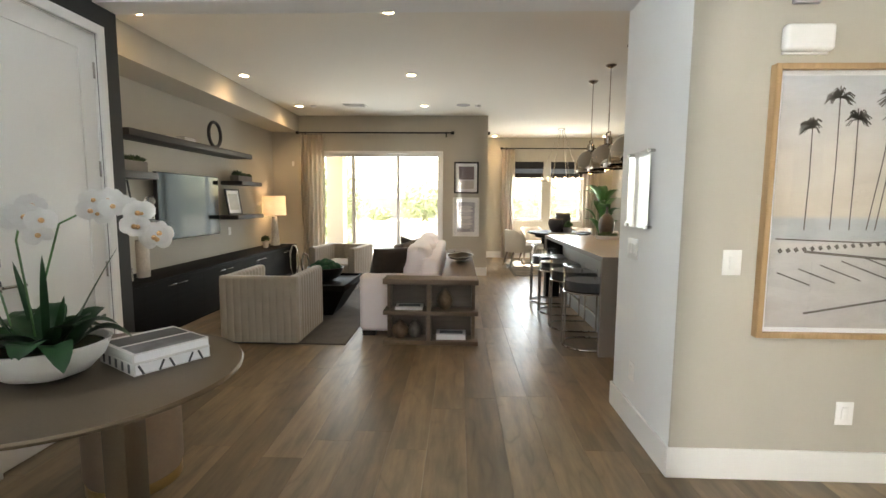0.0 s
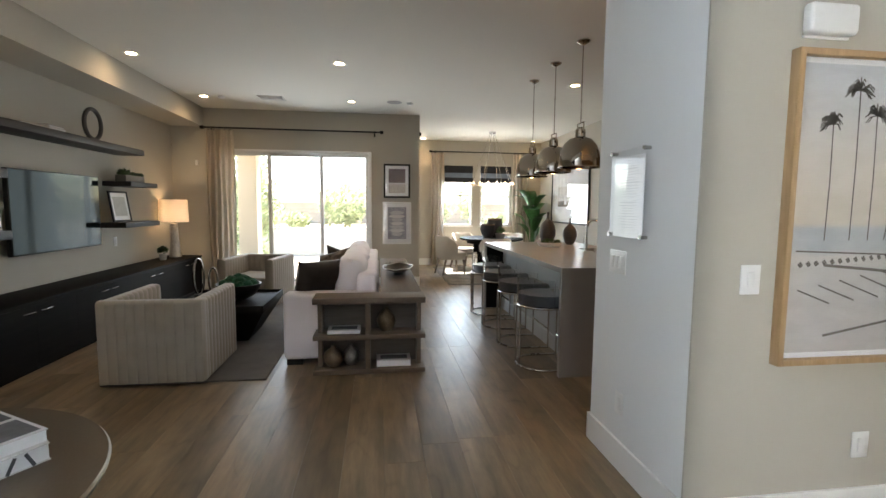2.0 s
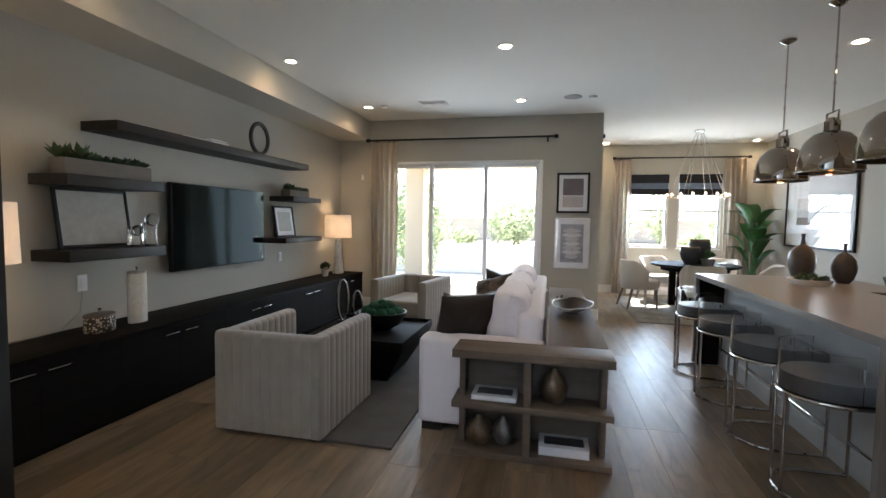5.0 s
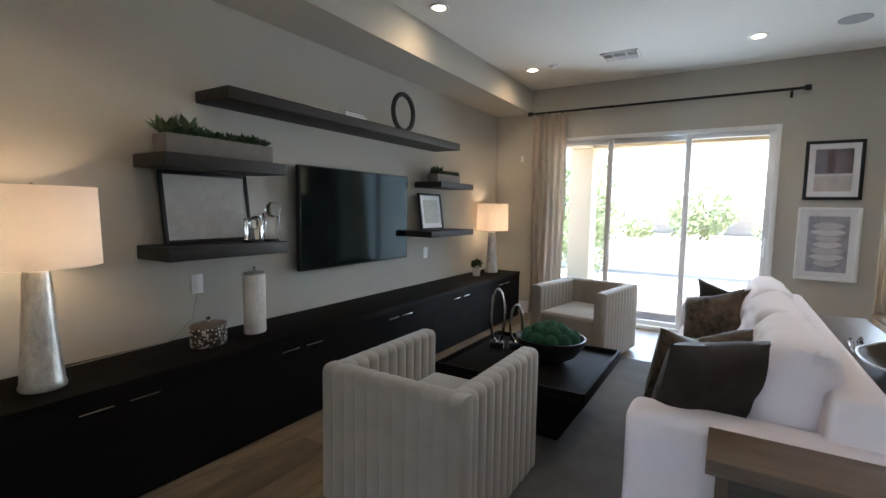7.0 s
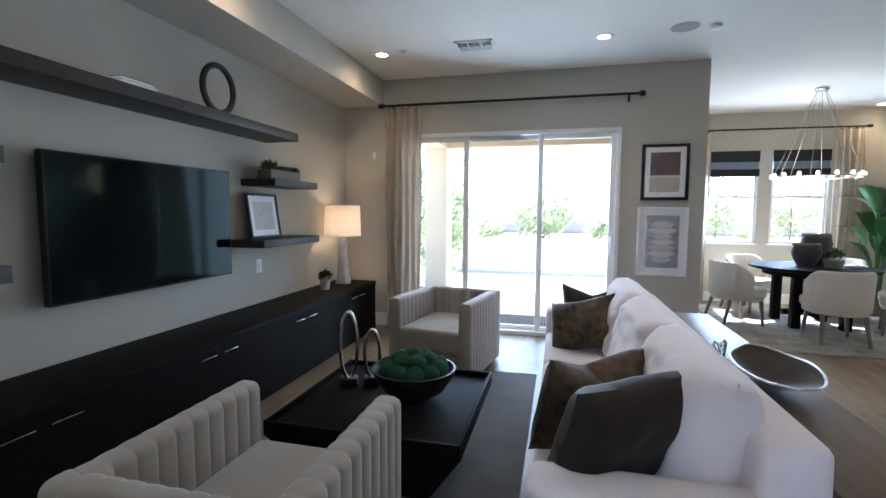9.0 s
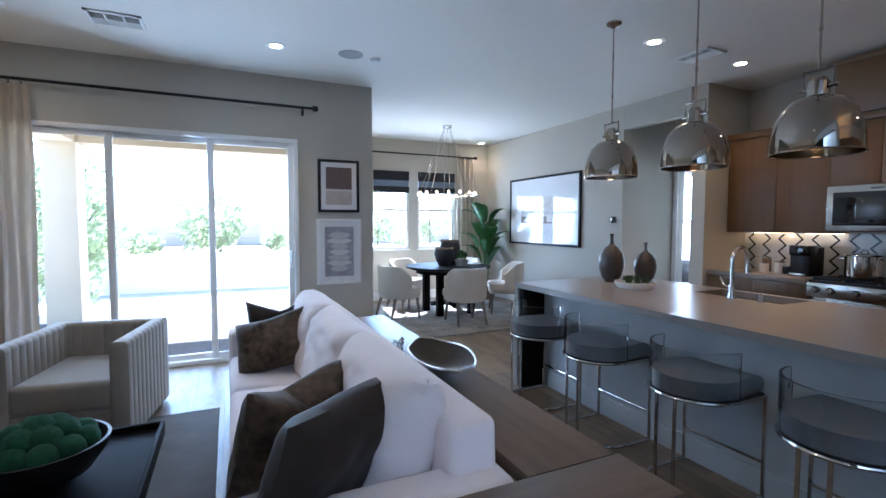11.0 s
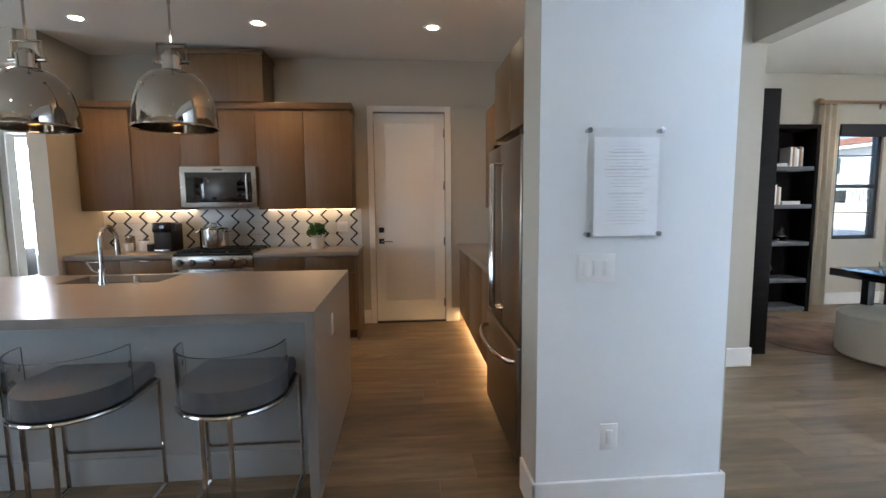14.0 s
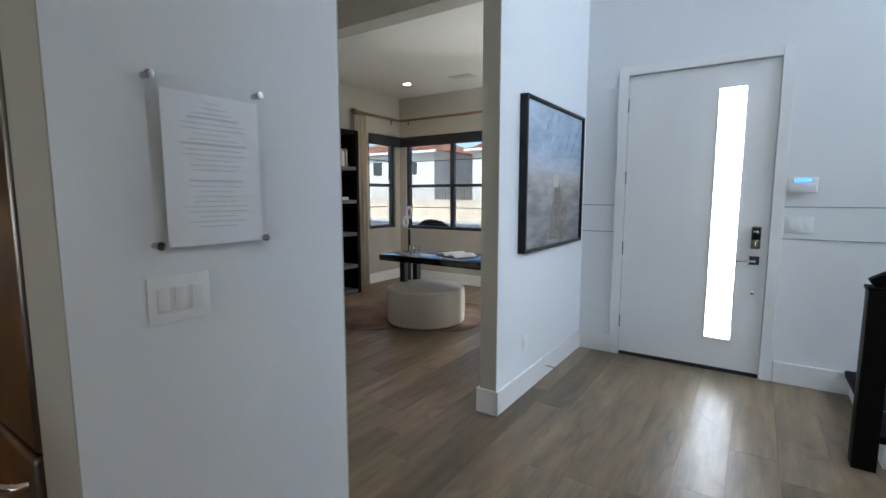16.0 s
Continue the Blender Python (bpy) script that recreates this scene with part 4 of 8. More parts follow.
def throw_pillow(x, y, z, w, h, yaw, tip, mat, label, roll=0, chop=0.0):
    return solid("throw_pillow", pillow(w, h, 0.20, 24, 0.07, chop, 4, 0.6), mat, label, "pillow", pose(x, y, z, 0, 0, yaw) @ pose(0, 0, 0, 0, roll, 0) @ pose(0, 0, 0, tip, 0, 0), "sofa pillows")


throw_pillow(-0.42, 6.74, 0.69, 0.52, 0.48, 38, 22, M_PILLOW, "plain dark brown velvet throw pillow on the sofa", 0)
throw_pillow(-0.49, 7.13, 0.665, 0.50, 0.44, 36, 18, M_PILLOWPAT, "mottled brown patterned throw pillow on the sofa", 0, 0.10)
throw_pillow(-0.45, 8.53, 0.645, 0.50, 0.38, -26, -26, M_PILLOWPAT, "mottled brown patterned throw pillow near the far arm", -16, 0.02)
throw_pillow(-0.36, 8.80, 0.675, 0.48, 0.44, -12, -12, M_PILLOW, "plain dark brown velvet throw pillow near the far arm", -4, 0.08)

# console shelves wrapped round the sofa
co = thing("console_shelf", "weathered oak open shelf console at the sofa's end", "console table", pose(0, 0, 0))
CX0, CX1, CY0, CY1 = -0.425, 0.51, 6.185, 6.445
part("top", boxm(CX0, CX1, CY0, CY1, 0.60, 0.65, 0.003), M_CONSOLE, co)
part("shelf", boxm(CX0, CX1, CY0, CY1 - 0.03, 0.295, 0.335, 0.003), M_CONSOLE, co)
part("bottom", boxm(CX0, CX1, CY0, CY1 - 0.03, 0.0, 0.04, 0.003), M_CONSOLE, co)
for a, b in ((CX0 + 0.03, CX0 + 0.065), (0.005, 0.045), (CX1 - 0.065, CX1 - 0.03)):
    for z0, z1 in ((0.04, 0.295), (0.335, 0.60)):
        y0 = CY0 + (0.004 if 0 < a < 0.1 else 0.10)
        part("upright", boxm(a, b, y0, CY1 - 0.03, z0, z1, 0.002), M_CONSOLE, co)
part("back_panel", boxm(CX0 + 0.03, CX1 - 0.03, CY1 - 0.03, CY1 - 0.012, 0.0, 0.60), wood("console_back_oak", (0.07, 0.055, 0.042), (0.13, 0.105, 0.08), 0.55, "x"), co)

cb = thing("sofa_table", "weathered oak console table running behind the sofa", "console table", pose(0, 0, 0))
part("top", boxm(0.14, 0.50, 6.449, 9.10, 0.60, 0.65, 0.003), M_CONSOLE_Y, cb)
part("shelf", boxm(0.15, 0.49, 6.449, 9.08, 0.295, 0.335, 0.003), M_CONSOLE_Y, cb)
part("bottom", boxm(0.15, 0.49, 6.449, 9.08, 0.0, 0.04, 0.003), M_CONSOLE_Y, cb)
for y in (6.455, 7.35, 8.2, 9.03):
    for z0, z1 in ((0.04, 0.295), (0.335, 0.60)):
        part("upright", boxm(0.155, 0.485, y, y + 0.04, z0, z1, 0.002), M_CONSOLE_Y, cb)


def book(name, m, w, d, t, cover, label, group="", title=False, cat="book"):
    b = thing(name, label, cat, m, group)
    part("page_block", boxm(0.004, w - 0.003, 0.003, d - 0.003, 0.003, t - 0.003), M_PAPER, b, smooth=False)
    part("cover", boxm(0, w, 0, d, t - 0.003, t, 0.001), cover, b)
    part("cover_back", boxm(0, w, 0, d, 0, 0.003, 0.001), cover, b)
    part("spine", boxm(-0.003, 0.003, 0, d, 0, t, 0.001), cover, b)
    if title:
        part("cover_picture", boxm(w * 0.1, w * 0.9, d * 0.2, d * 0.75, t, t + 0.0006), title, b)
    return b


M_CHAR = plain("charcoal_print", (0.05, 0.05, 0.055), 0.5, var=0.5, scale=12, fine=60, bump=0)
M_COVERW = plain("white_cover", (0.62, 0.6, 0.58), 0.5, var=0.05)
M_TAN = plain("tan_cover", (0.32, 0.2, 0.1), 0.6, var=0.1)
book("book", pose(-0.31, 6.235, 0.335), 0.27, 0.19, 0.03, M_COVERW, "pale hardback book lying on the console shelf", "books", M_CHAR)
book("book", pose(0.10, 6.235, 0.04), 0.29, 0.19, 0.055, M_COVERW, "pale hardback book lying on the lowest shelf", "books", M_CHAR)
M_ANTIQ = plain("antique_metal", (0.16, 0.115, 0.075), 0.38, 0.85, var=0.5, scale=14, fine=70, bump=0.3)
VASE = [(0, 0), (0.045, 0), (0.075, 0.05), (0.082, 0.095), (0.062, 0.145), (0.022, 0.18), (0.017, 0.2), (0.022, 0.205), (0.014, 0.205), (0.012, 0.18), (0, 0.17)]
solid("metal_vase", lathe(VASE, 32), M_ANTIQ, "rounded antique bronze bottle vase on the console shelf", "vase", pose(0.18, 6.33, 0.335))
solid("metal_vase", lathe([(r * 1.08, z * 0.88) for r, z in VASE], 32), M_ANTIQ, "wide antique brass pot on the lowest shelf", "vase", pose(-0.27, 6.31, 0.04))
solid("metal_vase", lathe([(r * 0.9, z * 0.85) for r, z in VASE], 32), plain("antique_silver", (0.2, 0.18, 0.16), 0.35, 0.85, var=0.4, scale=16, fine=80), "small antique silver pot on the lowest shelf", "vase", pose(-0.12, 6.34, 0.04))

# pewter leaf bowl on the sofa table
bm = bmesh.new()
rows_ = []
for i in range(25):
    t = i / 24
    row = []
    for j in range(13):
        s = 2 * j / 12 - 1
        half = 0.165 * math.sin(math.pi * (0.07 + 0.91 * t)) ** 0.55
        y = (t - 0.5) * 0.66
        z = 0.02 + 0.072 * ((s * half / 0.165) ** 2 + 0.9 * (2 * t - 1) ** 2) ** 0.9 + 0.004 * math.sin(9 * t + 3 * s)
        row.append(bm.verts.new((s * half, y, z)))
    rows_.append(row)
for i in range(24):
    for j in range(12):
        bm.faces.new([rows_[i][j], rows_[i + 1][j], rows_[i + 1][j + 1], rows_[i][j + 1]])
bmesh.ops.solidify(bm, geom=bm.faces, thickness=-0.008)
lb = thing("leaf_bowl", "hammered pewter leaf-shaped bowl on the sofa table", "bowl", pose(0.335, 7.56, 0.65, 0, 0, -8))
part("bowl", bm, plain("pewter", (0.085, 0.062, 0.04), 0.55, 0.2, var=0.45, scale=7, fine=50, bump=0.12), lb)
rim_pts = []
for i in range(48):
    a = 2 * math.pi * i / 48
    t = min(1.0, max(0.0, 0.5 - 0.5 * math.cos(a)))
    half = 0.165 * math.sin(math.pi * (0.07 + 0.91 * t)) ** 0.55
    s = math.copysign(1.0, math.sin(a)) if 0.001 < t < 0.999 else 0.0
    z = 0.02 + 0.072 * ((s * half / 0.165) ** 2 + 0.9 * (2 * t - 1) ** 2) ** 0.9 + 0.004 * math.sin(9 * t + 3 * s)
    rim_pts.append((s * half, (t - 0.5) * 0.66, z))
part("rim", tube(rim_pts + rim_pts[:1], 0.006, 8), plain("pewter_rim", (0.5, 0.47, 0.43), 0.32, 0.85, var=0.35, scale=20, fine=60, bump=0.2), lb, "bright worn pewter rim")
part("foot", lathe([(0, 0), (0.06, 0), (0.065, 0.005), (0.05, 0.011), (0, 0.012)], 24), plain("pewter_foot", (0.1, 0.09, 0.08), 0.4, 0.9), lb)
# crystal ornament in it
cr = thing("crystal_ornament", "clear crystal cluster ornament beside the pewter bowl", "ornament", pose(0.24, 7.95, 0.65))
for a, t, h in ((0, 12, 0.1), (120, 22, 0.08), (240, 20, 0.085), (60, 8, 0.07)):
    q = lathe([(0, 0), (0.014, 0.0), (0.016, h * 0.8), (0, h)], 6)
    part("crystal", move(q, pose(0.012 * math.cos(radians(a)), 0.012 * math.sin(radians(a)), 0, t * math.cos(radians(a)), t * math.sin(radians(a)), 0)), M_GLASSOBJ, cr, smooth=False)


# framed pictures: centre of the back at the origin, facing -y
def picture(name, m, w, h, border, depth, frame_mat, mat_w, label, art, group="", mat_color=None, glass=True, kind_name="picture"):
    p = thing(name, label, kind_name, m, group)
    part("frame", frame_y(bmesh.new(), -w / 2, w / 2, -depth, 0, -h / 2, h / 2, border, 0.003), frame_mat, p)
    iw, ih = w - 2 * border, h - 2 * border
    if mat_w:
        part("mat_board", boxm(-iw / 2, iw / 2, -depth * 0.55, -0.002, -ih / 2, ih / 2), mat_color or M_PAPER, p, smooth=False)
    aw, ah = iw - 2 * mat_w, ih - 2 * mat_w
    y = -depth * 0.55 - 0.002
    base = part("print", boxm(-aw / 2, aw / 2, y, y + (0.0015 if mat_w else depth * 0.4), -ah / 2, ah / 2), art[0], p, smooth=False)
    for x0, x1, z0, z1, mt in art[1:]:
        y -= 0.0008
        part("print_shape", boxm(x0 * aw - aw / 2, x1 * aw - aw / 2, y, y + 0.0006, z0 * ah - ah / 2, z1 * ah - ah / 2), mt, base, smooth=False)
    if glass:
        g = part("glass", boxm(-iw / 2, iw / 2, -depth * 0.8, -depth * 0.8 + 0.002, -ih / 2, ih / 2), M_PICGLASS, p, smooth=False)
        g.visible_shadow = False
    return p


M_MAUVE = plain("mauve_print", (0.13, 0.085, 0.085), 0.6, var=0.35, scale=8, fine=30, bump=0)
M_SAND = plain("sand_print", (0.52, 0.46, 0.42), 0.6, var=0.15, scale=9, bump=0)
M_FOAM = plain("pale_print", (0.66, 0.63, 0.62), 0.6, var=0.08, scale=9, bump=0)
picture("framed_print", pose(0.437, YS, 1.852), 0.46, 0.585, 0.03, 0.03, M_BLACK, 0.055, "black framed beach photograph print with white mat", [M_SAND, (0, 1, 0.42, 1, M_MAUVE), (0, 1, 0.36, 0.42, M_FOAM)], "slider wall prints")
M_LAV = plain("lavender_print", (0.36, 0.35, 0.40), 0.6, var=0.25, scale=10, fine=34, bump=0)
pb = picture("framed_print", pose(0.438, YS, 1.118), 0.50, 0.735, 0.028, 0.025, M_TRIM, 0.06, "white framed print of stacked pale leaf shapes", [M_LAV], "slider wall prints")
M_FADE = plain("faded_print", (0.56, 0.54, 0.55), 0.6, var=0.12, scale=14, fine=40, bump=0)
for k in range(7):
    z, wd, ht = -0.19 + 0.062 * k, 0.115 + 0.03 * ((k * 3) % 4) / 2, 0.042
    for grow, tone, yv in ((1.0, M_LAV, -0.0165), (0.9, M_FOAM if k % 2 else M_FADE, -0.0168)):
        yv -= 0.0004 * k
        bm = bmesh.new()
        upper = [(-wd + 2 * wd * i / 12, ht * math.sin(math.pi * i / 12) ** 0.8) for i in range(13)]
        bm.faces.new([bm.verts.new((x * grow, yv, z + h * grow)) for x, h in upper] + [bm.verts.new((x * grow, yv, z - h * grow)) for x, h in upper[-2:0:-1]])
        part("leaf_shape", bm, tone, pb, smooth=False)

# shelf ornaments
def planter_box(m, w, d, h, label, seed, spread=1.0):
    pl = thing("succulent_planter", label, "planter", m, "succulent planters")
    part("box", boxm(-d / 2, d / 2, -w / 2, w / 2, 0, h, 0.004), plain("grey_concrete_planter", (0.17, 0.155, 0.14), 0.85, var=0.12, scale=10), pl, "grey concrete trough")
    rng = random.Random(seed)
    bm = bmesh.new()
    for k in range(78):
        cx, cy = rng.uniform(-d * 0.4, d * 0.4), rng.uniform(-w * 0.47, w * 0.47)
        r = rng.uniform(0.035, 0.062) * spread
        if k < 3:
            cy, r = -w * 0.44 + 0.045 * k, 0.115 * spread
        n = rng.randint(9, 13)
        for q in range(n):
            a, e = q * 2.4, radians(20 + 55 * q / n)
            dirv = Vector((math.cos(a) * math.cos(e), math.sin(a) * math.cos(e), math.sin(e)))
            side = dirv.cross(Vector((0, 0, 1))).normalized() * r * 0.22
            o = Vector((cx, cy, h + rng.uniform(-0.005, 0.012)))
            v = [bm.verts.new(o), bm.verts.new(o + dirv * r * 0.55 + side), bm.verts.new(o + dirv * r), bm.verts.new(o + dirv * r * 0.55 - side), bm.verts.new(o + dirv * r * 0.5 - Vector((0, 0, r * 0.12)))]
            for f in ((0, 1, 4), (1, 2, 4), (2, 3, 4), (3, 0, 4), (0, 3, 2, 1)):
                bm.faces.new([v[t] for t in f])
    bmesh.ops.recalc_face_normals(bm, faces=bm.faces)
    tagged(part("foliage", bm, M_SUCC, pl, "green succulent rosettes", smooth=False), kind="stuff")
    return pl


planter_box(pose(-3.05, 6.26, 1.69), 0.68, 0.14, 0.11, "long grey planter of succulents on the wall shelf", 3)
planter_box(pose(-3.06, 8.88, 1.69), 0.46, 0.13, 0.085, "short grey planter of succulents on the wall shelf", 5, 0.8)
M_SKETCH = plain("grey_sketch_print", (0.47, 0.455, 0.42), 0.6, var=0.14, scale=7, fine=24, bump=0)
picture("leaning_frame", pose(-3.135, 6.235, 1.398, 0, 0, 90) @ pose(0, 0, 0, -8, 0, 0), 0.56, 0.425, 0.022, 0.022, M_BLACK, 0.0, "black framed pale sketch leaning on the wall shelf", [M_SKETCH], "leaning frames", None, False)
picture("leaning_frame", pose(-3.12, 8.70, 1.378, 0, 0, 90) @ pose(0, 0, 0, -8, 0, 0), 0.42, 0.385, 0.022, 0.022, M_BLACK, 0.05, "small black framed sketch leaning on the wall shelf", [M_SKETCH], "leaning frames", None, False)
for y, w, h, r, cz in ((6.45, 0.10, 0.15, 0.045, 0.125), (6.585, 0.12, 0.185, 0.052, 0.205)):
    g = thing("glass_ornament", "clear glass ball set in a glass slab on the wall shelf", "ornament", pose(-3.0, y, 1.184), "glass ornaments")
    part("slab", boxm(-0.022, 0.022, -w / 2, w / 2, 0.014, h, 0.004), M_GLASSOBJ, g)
    ball = bmesh.new()
    bmesh.ops.create_uvsphere(ball, u_segments=28, v_segments=18, radius=r)
    part("ball", move(ball, pose(0.03, 0, cz)), M_GLASSOBJ, g, "solid clear glass ball")
    part("foot", boxm(-0.035, 0.045, -0.045, 0.045, 0.0, 0.0145, 0.003), M_BLACK, g)
rg = solid("ring_sculpture", tube([(0, 0.155 * math.cos(t), 0.185 + 0.165 * math.sin(t)) for t in [2 * math.pi * i / 44 for i in range(44)]], 0.022, 12, closed=True), plain("dark_bronze", (0.03, 0.026, 0.024), 0.5, 0.5, var=0.2), "dark bronze open ring sculpture on the top shelf", "sculpture", pose(-3.05, 8.12, 2.113))
book("book", pose(-3.14, 6.9, 2.105, 0, 0, 0), 0.19, 0.30, 0.022, M_TAN, "thin tan book lying on the top shelf", "shelf books")
book("book", pose(-3.14, 7.25, 2.105, 0, 0, 0), 0.19, 0.24, 0.03, M_COVERW, "white book lying on the top shelf", "shelf books")
book("book", pose(-3.13, 7.26, 2.136, 0, 0, 0), 0.17, 0.22, 0.02, M_CHAR, "dark thin book lying on a white book", "shelf books")

# jar, canister and small plant on the cabinet
jar = thing("lidded_jar", "round silver basket-weave jar with a lid", "jar", pose(-2.97, 6.12, 0.597))
OVAL = Matrix.Diagonal((0.72, 1.0, 1.0, 1.0))
m_dot, nt_d, b_d = nodes_of("dotted_silver")
vor = nt_d.nodes.new("ShaderNodeTexVoronoi")
vor.inputs["Scale"].default_value = 62.0
nt_d.links.new(coords(nt_d), vor.inputs["Vector"])
nt_d.links.new(ramp_of(nt_d, vor.outputs["Distance"], [(0.28, (0.62, 0.56, 0.48)), (0.42, (0.30, 0.25, 0.19)), (0.52, (0.05, 0.04, 0.03))]), b_d.inputs["Base Color"])
b_d.inputs["Roughness"].default_value, b_d.inputs["Metallic"].default_value = 0.42, 0.5
bump_of(nt_d, b_d, vor.outputs["Distance"], -0.8, 0.006)
part("body", move(lathe([(0, 0), (0.098, 0), (0.106, 0.008), (0.106, 0.105), (0.103, 0.112), (0, 0.112)], 44), OVAL), m_dot, jar, "silver dotted openwork body")
part("lid", move(lathe([(0, 0.112), (0.107, 0.112), (0.108, 0.124), (0.09, 0.132), (0, 0.135)], 44), OVAL), plain("dark_wood_lid", (0.12, 0.09, 0.065), 0.5, var=0.2), jar, "dark wooden lid")
part("knob", lathe([(0, 0.13), (0.009, 0.135), (0.006, 0.15), (0.015, 0.162), (0, 0.172)], 16), M_STEEL, jar)
cn = thing("canister", "tall white ribbed ceramic canister with metal lid", "canister", pose(-2.985, 6.445, 0.597))
bm = move(lathe([(0, 0), (0.071, 0), (0.075, 0.006), (0.075, 0.37), (0.069, 0.38), (0, 0.38)], 40), OVAL)
part("body", bm, plain("white_ribbed_ceramic", (0.72, 0.67, 0.60), 0.5, var=0.12, scale=40, fine=110, bump=1.0, depth=0.006, stretch=(1, 1, 0.6)), cn)
part("lid", move(lathe([(0, 0.38), (0.073, 0.38), (0.074, 0.392), (0.058, 0.398), (0, 0.40)], 40), OVAL), M_LAMPBASE, cn)
part("knob", lathe([(0, 0.398), (0.005, 0.40), (0.005, 0.414), (0.009, 0.424), (0, 0.432)], 14), M_STEEL, cn)


def small_plant(m, r, h, label, leaves, seed, pot_mat, leaf_mat, lr=0.035, crown=0.09, cat="plant"):
    p = thing("potted_plant", label, cat, m, "")
    part("pot", lathe([(0, 0), (r * 0.75, 0), (r, h), (r * 0.9, h), (r * 0.85, h * 0.85), (0, h * 0.85)], 28), pot_mat, p)
    rng = random.Random(seed)
    bm = bmesh.new()
    for k in range(leaves):
        a, e, q = rng.uniform(0, 6.28), rng.uniform(-0.1, 1.5), rng.uniform(0.35, 1.0)
        c = Vector((math.cos(a) * math.cos(e), math.sin(a) * math.cos(e), 0.9 * math.sin(e))) * crown * q + Vector((0, 0, h + 0.35 * crown))
        nrm = Vector((rng.uniform(-1, 1), rng.uniform(-1, 1), rng.uniform(0.1, 1))).normalized()
        u = nrm.orthogonal().normalized()
        w = nrm.cross(u)
        s = lr * rng.uniform(0.6, 1.2)
        v = [bm.verts.new(c + u * s), bm.verts.new(c + w * s * 0.45 + nrm * 0.003), bm.verts.new(c - u * s), bm.verts.new(c - w * s * 0.45 + nrm * 0.003)]
        bm.faces.new(v)
    bmesh.ops.solidify(bm, geom=bm.faces, thickness=0.0012)
    part("foliage", bm, leaf_mat, p, smooth=False)
    st = bmesh.new()
    for k in range(7):
        a = k * 0.9
        tube([(0.3 * r * math.cos(a), 0.3 * r * math.sin(a), h * 0.8), (0.6 * crown * math.cos(a), 0.6 * crown * math.sin(a), h + crown * 0.8)], 0.002, 5, st)
    part("stems", st, M_LEAF, p)
    return p


small_plant(pose(-3.02, 9.60, 0.597), 0.055, 0.095, "small green plant in a grey pot on the cabinet", 90, 21, M_CONCRETE, M_SUCC, 0.03, 0.085)


def wall_plate(m, w, h, label, n=1, cat="switch", kind=""):
    """A plate on the wall facing -y with rockers or sockets."""
    p = thing("wall_plate", label, cat, m)
    part("plate", boxm(-w / 2, w / 2, -0.006, 0, -h / 2, h / 2, 0.002), M_TRIM, p)
    for i in range(n):
        cx = (i - (n - 1) / 2) * 0.046
        part("rocker", boxm(cx - 0.016, cx + 0.016, -0.010, -0.005, -0.033, 0.033, 0.002), M_VINYL, p)
    return p


wall_plate(pose(XL, 6.21, 0.92, 0, 0, 90), 0.075, 0.12, "white wall outlet above the media cabinet", 1, "outlet")
wall_plate(pose(XL, 8.78, 0.93, 0, 0, 90), 0.075, 0.12, "white wall outlet under the wall shelf", 1, "outlet")
cord = solid("power_cord", tube([(XL + 0.012, 6.2, 0.86), (XL + 0.05, 6.15, 0.72), (XL + 0.06, 6.0, 0.612), (XL + 0.05, 5.7, 0.603), (XL + 0.06, 5.45, 0.602)], 0.003, 8), plain("beige_cord", (0.34, 0.30, 0.25), 0.6), "thin beige power cord running along the cabinet top", "cord")
solid("wall_sensor", boxm(-0.022, 0.022, -0.02, 0, -0.045, 0.045, 0.006), M_VINYL, "small white corner sensor on the wall", "sensor", pose(-2.84, YS, 2.10))
# ---- kitchen ----
isl = thing("kitchen_island", "kitchen island with grey quartz waterfall top and painted panel", "island", pose(0, 0, 0))
IX0, IX1, IY0, IY1 = 1.60, 2.92, 5.915, 8.73
# worktop with the sink cut out
SX0, SX1, SY0, SY1 = 2.535, 2.86, 7.06, 7.68
bm = bmesh.new()
for a in ((IX0, SX0, IY0, IY1), (SX1, IX1, IY0, IY1), (SX0, SX1, IY0, SY0), (SX0, SX1, SY1, IY1)):
    box(bm, a[0], a[1], a[2], a[3], 0.875, 0.92)
bmesh.ops.remove_doubles(bm, verts=bm.verts, dist=0.0001)
part("worktop", bm, M_QUARTZ, isl, "grey quartz waterfall worktop", smooth=False)
part("waterfall_end", boxm(IX0, IX1, IY0, IY0 + 0.045, 0.0, 0.875), M_QUARTZ, isl, smooth=False)
part("waterfall_end", boxm(IX0, IX1, IY1 - 0.045, IY1, 0.0, 0.875), M_QUARTZ, isl, smooth=False)
part("panel", boxm(1.85, 1.87, IY0 + 0.045, IY1 - 0.045, 0.0, 0.875), M_ISLANDPANEL, isl, "painted grey front panel", smooth=False)
part("panel_base", boxm(1.835, 1.85, IY0 + 0.045, IY1 - 0.045, 0.0, 0.14, 0.003), M_ISLANDPANEL, isl)
part("body", boxm(1.87, 2.86, IY0 + 0.045, IY1 - 0.045, 0.1, 0.66), M_KITCHEN, isl, smooth=False)
part("end_post", boxm(1.62, 1.85, IY1 - 0.10, IY1 - 0.047, 0.0, 0.872, 0.003), M_ESPRESSO, isl, "dark post under the far end")
for i in range(5):
    y0 = IY0 + 0.05 + i * (IY1 - IY0 - 0.1) / 5
    part("door", boxm(2.86, 2.88, y0 + 0.002, y0 + (IY1 - IY0 - 0.1) / 5 - 0.002, 0.11, 0.87, 0.002), M_KITCHEN, isl)
part("outlet", boxm(2.06, 2.13, IY0 - 0.005, IY0, 0.675, 0.79, 0.002), M_VINYL, isl, "white outlet plate")
snk = thing("sink", "undermount stainless steel island sink", "sink", pose(0, 0, 0))
bm = bmesh.new()
